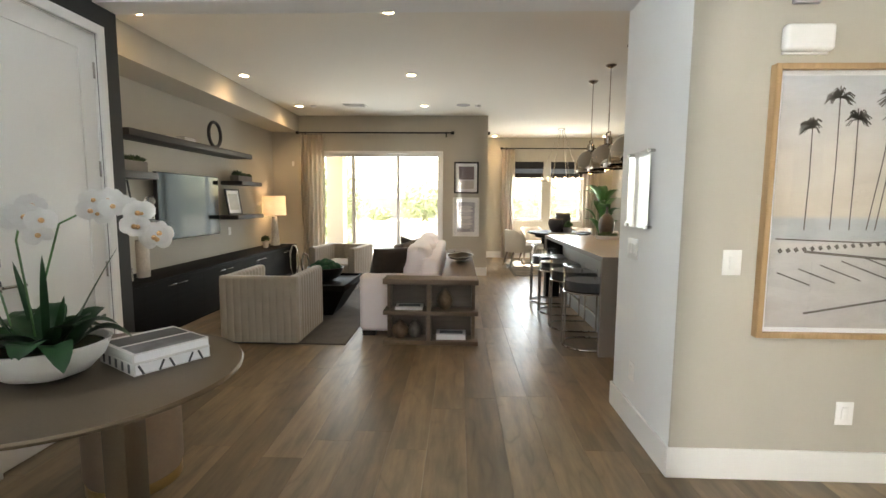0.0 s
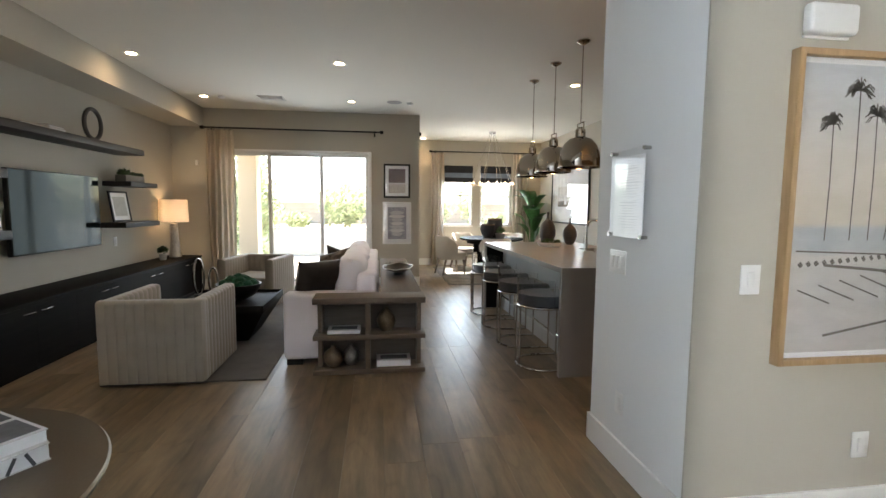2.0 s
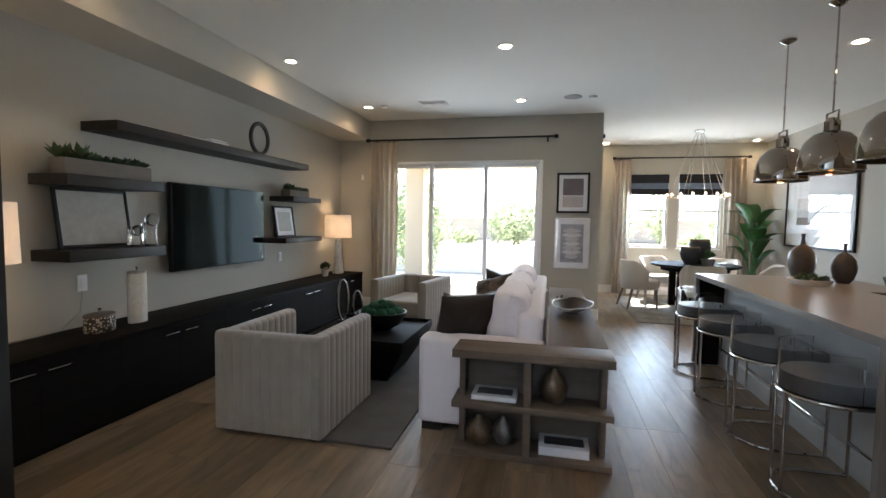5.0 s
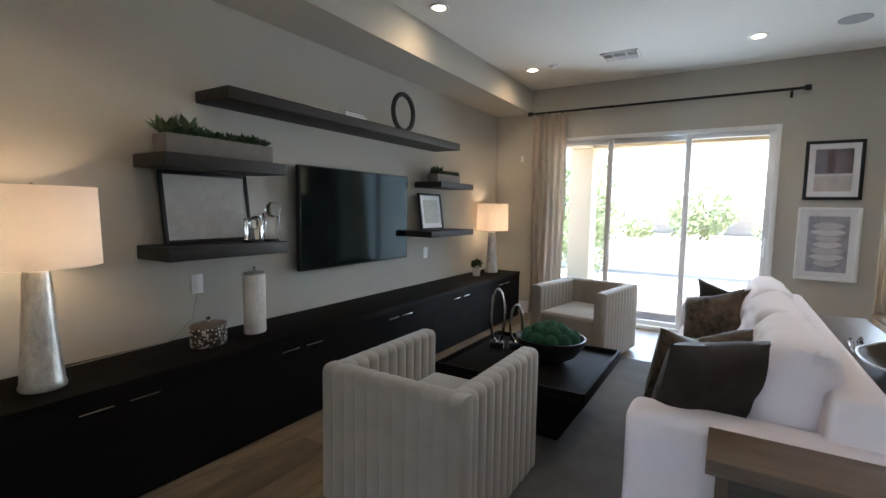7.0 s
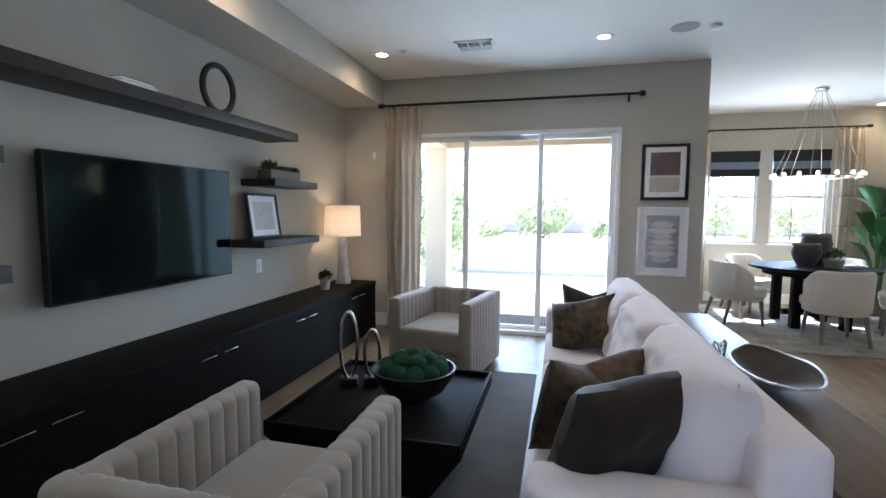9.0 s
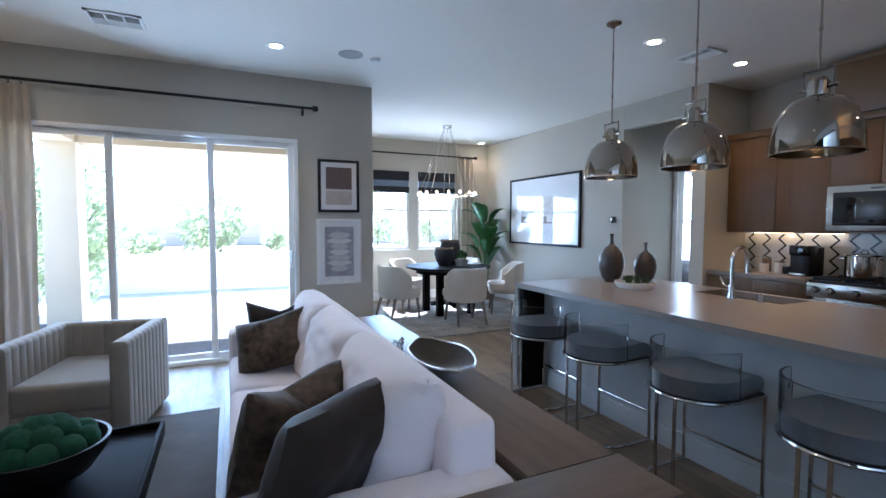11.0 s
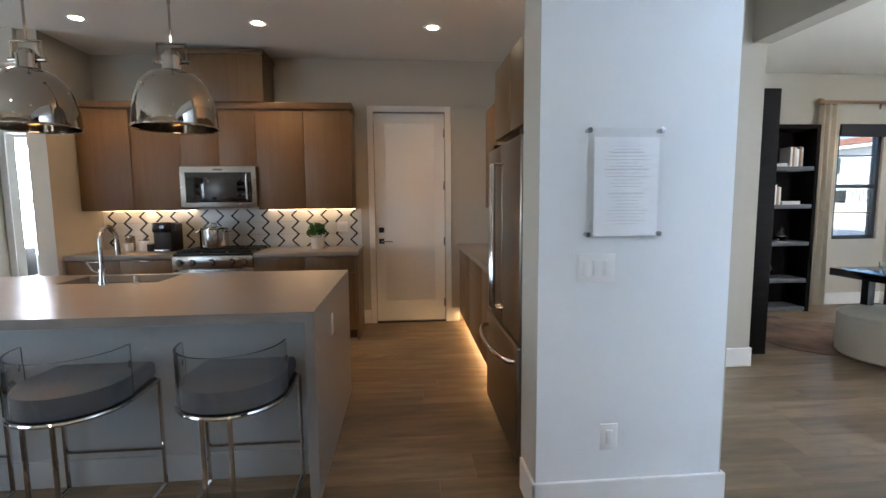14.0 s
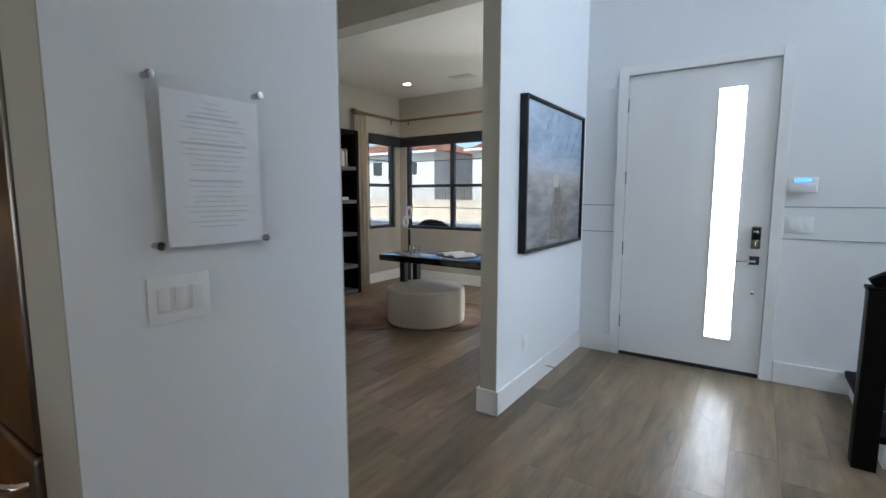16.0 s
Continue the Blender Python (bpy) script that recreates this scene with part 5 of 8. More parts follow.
for a in ((SX0, SX0 + 0.006, SY0, SY1, 0.70, 0.873), (SX1 - 0.006, SX1, SY0, SY1, 0.70, 0.873), (SX0, SX1, SY0, SY0 + 0.006, 0.70, 0.8731), (SX0, SX1, SY1 - 0.006, SY1, 0.70, 0.8731), (SX0, SX1, SY0, SY1, 0.695, 0.701)):
    box(bm, *a)
part("basin", bm, M_STEEL, snk, smooth=False)
fc = thing("faucet", "polished chrome gooseneck kitchen faucet", "faucet", pose(2.47, 7.35, 0.92, 0, 0, 0))
part("base", lathe([(0, 0), (0.028, 0), (0.028, 0.012), (0.02, 0.03), (0.02, 0.10), (0, 0.10)], 24), M_CHROME, fc)
part("neck", tube([(0, 0, 0.05), (0, 0, 0.27), *[(0.085 - 0.085 * math.cos(radians(a)), 0, 0.27 + 0.085 * math.sin(radians(a))) for a in range(15, 181, 15)], (0.172, 0, 0.22)], 0.013, 12), M_CHROME, fc)
part("spray_head", tube([(0.171, 0, 0.24), (0.173, 0, 0.17)], 0.017, 12), M_CHROME, fc)
part("lever", tube([(0, 0.02, 0.075), (0, 0.055, 0.09), (0, 0.085, 0.14)], 0.006, 8), M_CHROME, fc)
solid("soap_dispenser", lathe([(0, 0), (0.02, 0), (0.02, 0.006), (0.016, 0.01), (0.016, 0.05), (0, 0.055)], 20), M_CHROME, "short chrome soap dispenser beside the sink", "dispenser", pose(2.50, 7.17, 0.92))

# bottle vases and the bowl of succulents
BOT = [(0, 0), (0.05, 0), (0.085, 0.05), (0.108, 0.13), (0.112, 0.18), (0.098, 0.25), (0.06, 0.305), (0.022, 0.335), (0.015, 0.37), (0.015, 0.41), (0.021, 0.43), (0.012, 0.43), (0.01, 0.36), (0, 0.33)]
solid("bottle_vase", lathe(BOT, 40), M_GREYCER, "tall dark grey-brown ceramic bottle vase", "vase", pose(2.40, 8.40, 0.92), "bottle vases")
solid("bottle_vase", lathe([(r * 0.86, z * 0.82) for r, z in BOT], 40), M_GREYCER, "smaller dark grey-brown ceramic bottle vase", "vase", pose(2.66, 8.26, 0.92), "bottle vases")
sb = thing("succulent_bowl", "low white bowl of green succulents on the island", "bowl", pose(2.30, 8.04, 0.92))
part("bowl", lathe([(0, 0), (0.13, 0), (0.155, 0.03), (0.158, 0.05), (0.148, 0.05), (0.14, 0.03), (0, 0.025)], 40), M_WHITE, sb)
rng = random.Random(31)
bm = bmesh.new()
for k in range(24):
    a, rr = rng.uniform(0, 6.28), 0.115 * math.sqrt(rng.uniform(0, 1))
    o = Vector((rr * math.cos(a), rr * math.sin(a), 0.04 + 0.03 * (1 - rr / 0.115)))
    r = rng.uniform(0.03, 0.055)
    for q in range(11):
        b, e = q * 2.4, radians(15 + 60 * q / 11)
        d = Vector((math.cos(b) * math.cos(e), math.sin(b) * math.cos(e), math.sin(e)))
        s = d.cross(Vector((0, 0, 1))).normalized() * r * 0.24
        v = [bm.verts.new(o), bm.verts.new(o + d * r * 0.55 + s), bm.verts.new(o + d * r), bm.verts.new(o + d * r * 0.55 - s), bm.verts.new(o + d * r * 0.5 - Vector((0, 0, r * 0.14)))]
        for f in ((0, 1, 4), (1, 2, 4), (2, 3, 4), (3, 0, 4), (0, 3, 2, 1)):
            bm.faces.new([v[t] for t in f])
bmesh.ops.recalc_face_normals(bm, faces=bm.faces)
tagged(part("foliage", bm, M_SUCC, sb, "green succulent rosettes", smooth=False), kind="stuff")


# bar stools: local +x faces the island
M_SEAT = plain("grey_leather", (0.15, 0.155, 0.165), 0.42, var=0.1, scale=8, fine=140, bump=0.2)


def u_shape(w, d, r, z, n=14, inset=0.0):
    """A horseshoe, rounded at -x and open at +x."""
    w, d0 = w / 2 - inset, inset
    pts = [(d, w, z)]
    pts += [(d0 + r - r * math.sin(radians(a)), math.cos(radians(a)) * w, z) for a in [180 * i / n for i in range(n + 1)]]
    pts += [(d, -w, z)]
    return pts


def bar_stool(m):
    s = thing("bar_stool", "chrome bar stool with grey cushion and clear acrylic back", "stool", m, "bar stools at the island")
    W, D, R = 0.46, 0.46, 0.23
    rim = u_shape(W, D, R, 0.55)
    part("seat_frame", tube(rim + [rim[0]], 0.010, 8), M_CHROME, s)
    part("seat_plate", extrude(u_shape(W, D, R, 0, 18, 0.008), 0.553, 0.566), M_BLACK, s)
    cu = extrude(u_shape(W, D, R, 0, 22, 0.012), 0.566, 0.655, bevel=0.025)
    part("cushion", cu, M_SEAT, s, "grey leather seat cushion")
    out, inn = u_shape(W, D * 0.55, R, 0, 26), u_shape(W, D * 0.55, R, 0, 26, 0.009)
    part("acrylic_back", extrude([(x, y) for x, y, _ in out] + [(x, y) for x, y, _ in inn[::-1]], 0.555, 0.80), M_ACRYLIC, s, "clear curved acrylic back")
    base = u_shape(W, D, R, 0.012)
    part("base_ring", tube(base, 0.010, 8), M_CHROME, s)
    for y in (-W / 2, W / 2):
        part("leg", tube([(D, y, 0.012), (D, y, 0.55)], 0.010, 8), M_CHROME, s)
    for y in (-0.055, 0.055):
        x = R - math.sqrt(R * R - y * y)
        part("leg", tube([(x, y, 0.012), (x, y, 0.55)], 0.010, 8), M_CHROME, s)
    part("footrest", tube([(D, -W / 2, 0.20), (D, W / 2, 0.20)], 0.009, 8), M_CHROME, s)
    for y in (-0.2, 0.2):
        part("stud", tube([(D * 0.5, y * 1.16, 0.70), (D * 0.5, y * 1.16, 0.73)], 0.006, 6), M_CHROME, s)
    return s


for y, yaw in ((6.27, 0), (6.945, 0), (7.665, 0), (8.33, 0)):
    bar_stool(pose(1.345, y, 0.0, 0, 0, yaw))


# dome pendants
def pendant(y):
    p = thing("pendant_lamp", "polished nickel dome pendant lamp over the island", "pendant lamp", pose(2.05, y, 1.80), "island pendants")
    R = 0.2
    prof = [(R, 0.0), (R, 0.02), (R * 0.985, 0.08), (R * 0.92, 0.15), (R * 0.78, 0.22), (R * 0.55, 0.27), (0.05, 0.292), (0.05, 0.30), (0, 0.30)]
    inner = [(0, 0.285), (0.05, 0.284), (R * 0.54, 0.262), (R * 0.765, 0.213), (R * 0.905, 0.147), (R * 0.97, 0.08), (R - 0.004, 0.02), (R - 0.004, 0.0), (R, 0.0)]
    part("shade", lathe(inner + prof[1:], 56), M_NICKEL, p, "polished nickel dome")
    part("rim", tube([(R * math.cos(t), R * math.sin(t), 0.004) for t in [2 * math.pi * i / 56 for i in range(56)]], 0.005, 8, closed=True), M_NICKEL, p)
    part("neck", lathe([(0, 0.295), (0.048, 0.295), (0.048, 0.36), (0.04, 0.37), (0.03, 0.385), (0, 0.387)], 28), M_NICKEL, p)
    yk = part("yoke", tube([(0, -0.07, 0.33), (0, -0.07, 0.425), (0, 0.07, 0.425), (0, 0.07, 0.33)], 0.007, 8), M_NICKEL, p)
    for s in (-0.07, 0.07):
        part("pivot", tube([(0, s * 1.25, 0.335), (0, s * 0.6, 0.335)], 0.011, 10), M_NICKEL, yk)
    part("rod", tube([(0, 0, 0.425), (0, 0, 1.175)], 0.006, 8), M_NICKEL, p)
    for z in (0.62, 0.80):
        part("rod_joint", tube([(0, 0, z), (0, 0, z + 0.02)], 0.009, 8), M_NICKEL, p)
    part("canopy", lathe([(0, 1.19), (0.06, 1.19), (0.06, 1.18), (0.045, 1.168), (0.012, 1.15), (0, 1.15)], 28), M_NICKEL, p)
    part("bulb", lathe([(0, 0.2), (0.02, 0.205), (0.026, 0.23), (0.018, 0.26), (0, 0.265)], 18), M_BULBSOFT, p, "dim warm bulb")
    lamp("pendant_light", "POINT", Matrix.Translation((2.05, y, 1.975)), 0.8, AMBER, radius=0.03)
    return p


for y in (6.665, 7.355, 8.075):
    pendant(y)

# wall cabinets
UF = 4.52
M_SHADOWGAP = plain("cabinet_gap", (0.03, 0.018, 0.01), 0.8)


def wall_cabinet(y0, y1, z0, z1, handle=True):
    c = thing("wall_cabinet", "flat brown wood wall cabinet above the counter", "cabinet", pose(0, y0, z0), "kitchen wall cabinets")
    w, h = y1 - y0, z1 - z0
    part("body", boxm(UF, XK, 0.001, w - 0.001, 0, h, 0.001), M_KITCHEN, c)
    d = part("door", boxm(UF - 0.02, UF - 0.001, 0.002, w - 0.002, 0.001, h - 0.001, 0.0015), M_KITCHEN, c)
    if handle:
        part("handle", boxm(UF - 0.026, UF - 0.018, w * 0.5 - 0.05, w * 0.5 + 0.05, -0.004, 0.006, 0.001), M_STEEL, d)
    return c


ys = (6.04, 6.524, 7.01, 7.387, 7.765, 8.246, 8.76)
for i in range(6):
    z0 = 1.795 if i in (2, 3) else 1.345
    wall_cabinet(ys[i], ys[i + 1], z0, 2.37, i not in (2, 3))
solid("crown_board", boxm(UF - 0.04, XK, 6.025, 8.775, 2.372, 2.44, 0.003), M_KITCHEN, "brown wood crown board above the wall cabinets", "crown")
hood = thing("hood_chimney", "brown wood hood chimney box above the cabinets", "hood", pose(0, 0, 0))
part("box", boxm(4.46, XK, 6.90, 7.74, 2.441, 2.90, 0.002), M_KITCHEN, hood)
part("cap", boxm(4.44, XK, 6.88, 7.76, 2.90, 2.945, 0.003), M_KITCHEN, hood)

mw = thing("microwave", "stainless steel over-the-range microwave with black glass door", "microwave", pose(0, 7.012, 1.375))
part("body", boxm(4.47, XK, 0, 0.752, 0.0, 0.415, 0.003), M_STEEL, mw)
part("face", boxm(4.45, 4.47, 0, 0.752, 0.0, 0.415, 0.004), M_STEEL, mw)
part("door_glass", boxm(4.444, 4.452, 0.045, 0.70, 0.05, 0.355, 0.004), M_BLACKGLOSS, mw, "black glass door")
part("window", boxm(4.441, 4.446, 0.19, 0.52, 0.10, 0.30, 0.004), plain("microwave_window", (0.03, 0.03, 0.03), 0.25), mw)
part("handle", tube([(4.448, 0.085, 0.07), (4.415, 0.085, 0.08), (4.415, 0.085, 0.33), (4.448, 0.085, 0.34)], 0.012, 10), M_STEEL, mw)
part("badge", boxm(4.447, 4.451, 0.33, 0.42, 0.375, 0.39), plain("dark_badge", (0.1, 0.1, 0.1), 0.4), mw)
part("vent", boxm(4.5, 4.8, 0.05, 0.70, -0.006, 0.0), M_BLACK, mw)

# base cabinets along the wall
BF = 4.24


def base_cabinet(y0, y1, name="base_cabinet", drawers=True):
    c = thing(name, "flat brown wood base cabinet with slim steel pulls", "cabinet", pose(0, y0, 0), "kitchen base cabinets")
    w = y1 - y0
    part("body", boxm(BF, XK, 0.001, w - 0.001, 0.1, 0.875), M_KITCHEN, c, smooth=False)
    part("toe_kick", boxm(BF + 0.06, XK, 0.001, w - 0.001, 0.0, 0.1), M_SHADOWGAP, c, smooth=False)
    for z0, z1 in ((0.105, 0.70), (0.705, 0.865)):
        d = part("drawer_front" if z0 > 0.5 else "door", boxm(BF - 0.02, BF - 0.001, 0.002, w - 0.002, z0, z1, 0.0015), M_KITCHEN, c)
        part("handle", boxm(BF - 0.032, BF - 0.02, w / 2 - 0.06, w / 2 + 0.06, z1 - 0.012, z1 - 0.004, 0.001), M_STEEL, d)
    return c


for a, b in ((6.0, 6.5), (6.5, 7.0), (7.78, 8.27), (8.27, 8.76)):
    base_cabinet(a, b)
solid("cabinet_end_panel", boxm(BF - 0.02, XK, 5.98, 5.999, 0.0, 0.875, 0.001), M_KITCHEN, "brown wood end panel of the base cabinets", "panel")
ctop = thing("countertop", "grey quartz countertop along the kitchen wall", "countertop", pose(0, 0, 0))
part("slab", boxm(BF - 0.04, XK, 5.972, 6.998, 0.876, 0.92, 0.003), M_QUARTZ, ctop)
part("slab", boxm(BF - 0.04, XK, 7.782, 8.775, 0.876, 0.92, 0.003), M_QUARTZ, ctop)

# range
rn = thing("range", "stainless steel gas range with black cooktop and knobs", "range", pose(0, 7.002, 0))
part("body", boxm(4.26, XK - 0.02, 0, 0.776, 0.05, 0.90, 0.003), M_STEEL, rn)
part("oven_door", boxm(4.225, 4.26, 0.01, 0.766, 0.18, 0.74, 0.004), M_STEEL, rn)
part("oven_window", boxm(4.221, 4.228, 0.12, 0.656, 0.30, 0.6, 0.004), M_BLACKGLOSS, rn)
part("oven_handle", tube([(4.225, 0.05, 0.70), (4.175, 0.06, 0.70), (4.175, 0.716, 0.70), (4.225, 0.726, 0.70)], 0.013, 10), M_STEEL, rn)
bm = boxm(4.20, 4.30, 0.003, 0.773, 0.765, 0.90, 0.01)
part("control_panel", bm, M_STEEL, rn)
for i, y in enumerate((0.08, 0.20, 0.39, 0.58, 0.70)):
    k = part("knob", move(lathe([(0, 0), (0.026, 0), (0.024, 0.028), (0.02, 0.034), (0, 0.034)], 20), pose(4.2, y, 0.835, 0, -90, 0)), M_STEEL, rn)
    part("knob_ring", move(lathe([(0.026, 0), (0.032, 0), (0.032, 0.006), (0.026, 0.006)], 20), pose(4.2, y, 0.835, 0, -90, 0)), M_BLACK, k)
part("cooktop", boxm(4.235, XK - 0.02, 0.003, 0.773, 0.90, 0.918, 0.004), M_BLACK, rn, "black cooktop")
for y0 in (0.03, 0.28, 0.53):
    g = bmesh.new()
    for k in range(4):
        box(g, 4.27, 4.82, y0 + 0.01 + k * 0.065, y0 + 0.022 + k * 0.065, 0.93, 0.945)
    for xx in (4.27, 4.53, 4.805):
        box(g, xx, xx + 0.014, y0 + 0.005, y0 + 0.225, 0.917, 0.9455)
    part("grate", g, M_BLACK, rn, smooth=False)
pot = thing("stock_pot", "tall polished steel stock pot with lid on the range", "pot", pose(4.56, 7.50, 0.946))
part("body", lathe([(0, 0), (0.135, 0), (0.14, 0.006), (0.14, 0.20), (0.145, 0.205), (0, 0.205)], 40), M_CHROME, pot)
part("lid", lathe([(0, 0.205), (0.146, 0.205), (0.138, 0.215), (0.04, 0.23), (0, 0.232)], 40), M_CHROME, pot)
part("knob", tube([(0, -0.03, 0.228), (0, -0.02, 0.255), (0, 0.02, 0.255), (0, 0.03, 0.228)], 0.006, 8), M_CHROME, pot)
for s in (-1, 1):
    part("handle", tube([(-0.03, s * 0.138, 0.17), (-0.03, s * 0.178, 0.175), (0.03, s * 0.178, 0.175), (0.03, s * 0.138, 0.17)], 0.006, 8), M_CHROME, pot)

# counter objects
coffee = thing("coffee_maker", "black and steel pod coffee maker on the counter", "coffee maker", pose(4.60, 7.98, 0.92))
part("body", boxm(-0.13, 0.13, -0.09, 0.09, 0.0, 0.29, 0.015), M_BLACK, coffee)
part("head", boxm(-0.155, 0.02, -0.092, 0.092, 0.20, 0.305, 0.015), M_BLACKGLOSS, coffee)
part("tray", boxm(-0.17, -0.12, -0.07, 0.07, 0.0, 0.03, 0.004), M_STEEL, coffee)
for i, (x, y, h, r, mt) in enumerate(((4.62, 8.24, 0.13, 0.05, M_WHITE), (4.55, 8.36, 0.11, 0.042, M_WHITE), (4.66, 8.40, 0.17, 0.045, plain("brown_jar", (0.12, 0.08, 0.05), 0.4)), (4.58, 8.14, 0.09, 0.05, M_BLACK))):
    j = thing("canister", "small lidded kitchen canister on the counter", "canister", pose(x, y, 0.92), "counter canisters")
    part("body", lathe([(0, 0), (r * 0.95, 0), (r, 0.01), (r, h * 0.8), (r * 0.9, h * 0.84), (0, h * 0.84)], 26), mt, j)
    part("lid", lathe([(0, h * 0.84), (r * 0.95, h * 0.84), (r * 0.95, h * 0.93), (r * 0.3, h * 0.97), (0, h)], 26), M_STEEL, j)
small_plant(pose(4.60, 6.44, 0.92), 0.08, 0.12, "leafy green plant in a stone pot on the counter", 230, 8, M_CONCRETE, M_LEAF, 0.036, 0.12)

# backsplash: tall white tiles with dark zigzag bars
bs = tagged(thing("backsplash", "white tile backsplash with vertical dark zigzag lines", "backsplash", pose(XK, 0, 0.92)), kind="structure")
M_TILE = plain("white_glazed_tile", (0.62, 0.63, 0.62), 0.22, var=0.05, scale=6, bump=0.03)
M_TILEDARK = plain("dark_glazed_tile", (0.028, 0.028, 0.03), 0.25, var=0.1)
part("backing", boxm(-0.008, 0.0, 5.985, 8.775, 0.0, 0.425), M_TILE, bs, smooth=False)
n, pitch, amp, seg = 17, (8.77 - 5.99) / 17, 0.036, 0.0708
for k in range(n):
    yc = 5.99 + pitch * (k + 0.5)
    pts = [(yc + (amp if (q + k) % 2 else -amp), q * seg) for q in range(7)]
    bm = bmesh.new()
    for (a0, z0), (a1, z1) in zip(pts, pts[1:]):
        w = 0.0115
        v = [bm.verts.new((xx, yy, zz)) for xx in (-0.0125, -0.0075) for yy, zz in ((a0 - w, z0), (a0 + w, z0), (a1 + w, z1), (a1 - w, z1))]
        for f in ((0, 1, 2, 3), (4, 7, 6, 5), (0, 4, 5, 1), (1, 5, 6, 2), (2, 6, 7, 3), (3, 7, 4, 0)):
            bm.faces.new([v[t] for t in f])
    bmesh.ops.recalc_face_normals(bm, faces=bm.faces)
    part("zigzag", bm, M_TILEDARK, bs, smooth=False)
    for z in (0.1416, 0.2832):
        part("joint", boxm(-0.0086, -0.008, 5.99 + pitch * k, 5.99 + pitch * (k + 1), z - 0.001, z + 0.001), M_QUARTZ, bs, smooth=False)
wall_plate(pose(XK - 0.009, 6.20, 1.14, 0, 0, -90), 0.12, 0.115, "white double outlet on the backsplash", 2, "outlet")

# under-cabinet and toe-kick strips
for y0, y1 in ((6.05, 7.0), (7.78, 8.74)):
    solid("led_strip", boxm(4.80, 4.82, y0, y1, 1.335, 1.344), M_STRIP, "warm under-cabinet light strip", "light strip", None, "light strips")
    lamp("under_cabinet_light", "AREA", look((4.78, (y0 + y1) / 2, 1.333), (4.80, (y0 + y1) / 2, 0)), 0.2, (1.0, 0.6, 0.28), size=0.04, size_y=y1 - y0)

# run beside the refrigerator
for a, b in ((2.55, 3.3), (3.3, 4.05), (4.05, 4.862)):
    c = thing("base_cabinet", "flat brown wood base cabinet beside the refrigerator", "cabinet", pose(a, 4.26, 0), "kitchen base cabinets")
    w = b - a
    part("body", boxm(0.001, w - 0.001, 0, 0.575, 0.1, 0.875), M_KITCHEN, c, smooth=False)
    part("toe_kick", boxm(0.001, w - 0.001, 0, 0.50, 0.0, 0.1), M_SHADOWGAP, c, smooth=False)
    for z0, z1 in ((0.105, 0.70), (0.705, 0.865)):
        part("drawer_front" if z0 > 0.5 else "door", boxm(0.002, w - 0.002, 0.577, 0.597, z0, z1, 0.0015), M_KITCHEN, c)
solid("countertop", boxm(2.55, 4.865, 4.256, 4.885, 0.876, 0.92, 0.003), M_QUARTZ, "grey quartz countertop beside the refrigerator", "countertop")
for a, b in ((2.58, 3.2), (3.2, 3.82), (3.82, 4.44)):
    c = thing("wall_cabinet", "flat brown wood wall cabinet beside the refrigerator", "cabinet", pose(a, 4.256, 1.345), "kitchen wall cabinets")
    part("body", boxm(0.001, b - a - 0.001, 0, 0.345, 0, 1.0), M_KITCHEN, c, smooth=False)
    part("door", boxm(0.002, b - a - 0.002, 0.346, 0.365, 0.001, 0.999, 0.0015), M_KITCHEN, c)
oc = thing("over_fridge_cabinet", "deep brown wood cabinet above the refrigerator", "cabinet", pose(1.665, 4.256, 1.80))
part("body", boxm(0, 0.885, 0, 0.62, 0, 0.44, 0.002), M_KITCHEN, oc)
for i in range(2):
    part("door", boxm(0.003 + 0.441 * i, 0.438 + 0.441 * i, 0.621, 0.64, 0.002, 0.438, 0.0015), M_KITCHEN, oc)
lamp("cabinet_top_light", "AREA", pose(2.2, 4.6, 2.27, 180, 0, 0), 0.8, AMBER, size=0.8, size_y=0.05)
solid("led_strip", boxm(1.75, 2.5, 4.5, 4.52, 2.241, 2.25), M_STRIP, "warm light strip on top of the refrigerator cabinet", "light strip", None, "light strips")
toe = lamp("toe_kick_light", "AREA", look((3.7, 4.775, 0.075), (3.7, 5.4, -0.15)), 0.62, (1.0, 0.55, 0.2), size=2.3, size_y=0.03)
solid("led_strip", boxm(2.56, 4.85, 4.763, 4.769, 0.085, 0.097), M_STRIP, "warm toe-kick light strip beside the refrigerator", "light strip", None, "light strips")
lamp("toe_kick_light", "AREA", look((4.285, 6.5, 0.075), (3.6, 6.5, -0.15)), 0.5, (1.0, 0.55, 0.2), size=0.03, size_y=0.95)

M_DSTEEL = plain("dark_brushed_steel", (0.23, 0.20, 0.175), 0.34, 1.0, var=0.03, scale=1, fine=200, bump=0, rvar=0.03, stretch=(1, 1, 12))
fr = thing("refrigerator", "stainless steel french-door refrigerator with bottom freezer", "refrigerator", pose(1.675, 4.262, 0))
part("body", boxm(0, 0.86, 0, 0.60, 0.02, 1.74, 0.004), plain("dark_grey_case", (0.06, 0.06, 0.062), 0.4, 0.3), fr)
for i in range(2):
    d = part("door", boxm(0.003 + 0.429 * i, 0.426 + 0.429 * i, 0.605, 0.68, 0.70, 1.73, 0.012, 3), M_DSTEEL, fr)
    hx = 0.40 if i == 0 else 0.46
    part("handle", tube([(hx, 0.68, 0.80), (hx, 0.735, 0.80), (hx, 0.735, 1.62), (hx, 0.68, 1.62)], 0.013, 12), M_CHROME, d)
fz = part("freezer_drawer", boxm(0.003, 0.857, 0.605, 0.69, 0.09, 0.69, 0.015, 3), M_DSTEEL, fr)
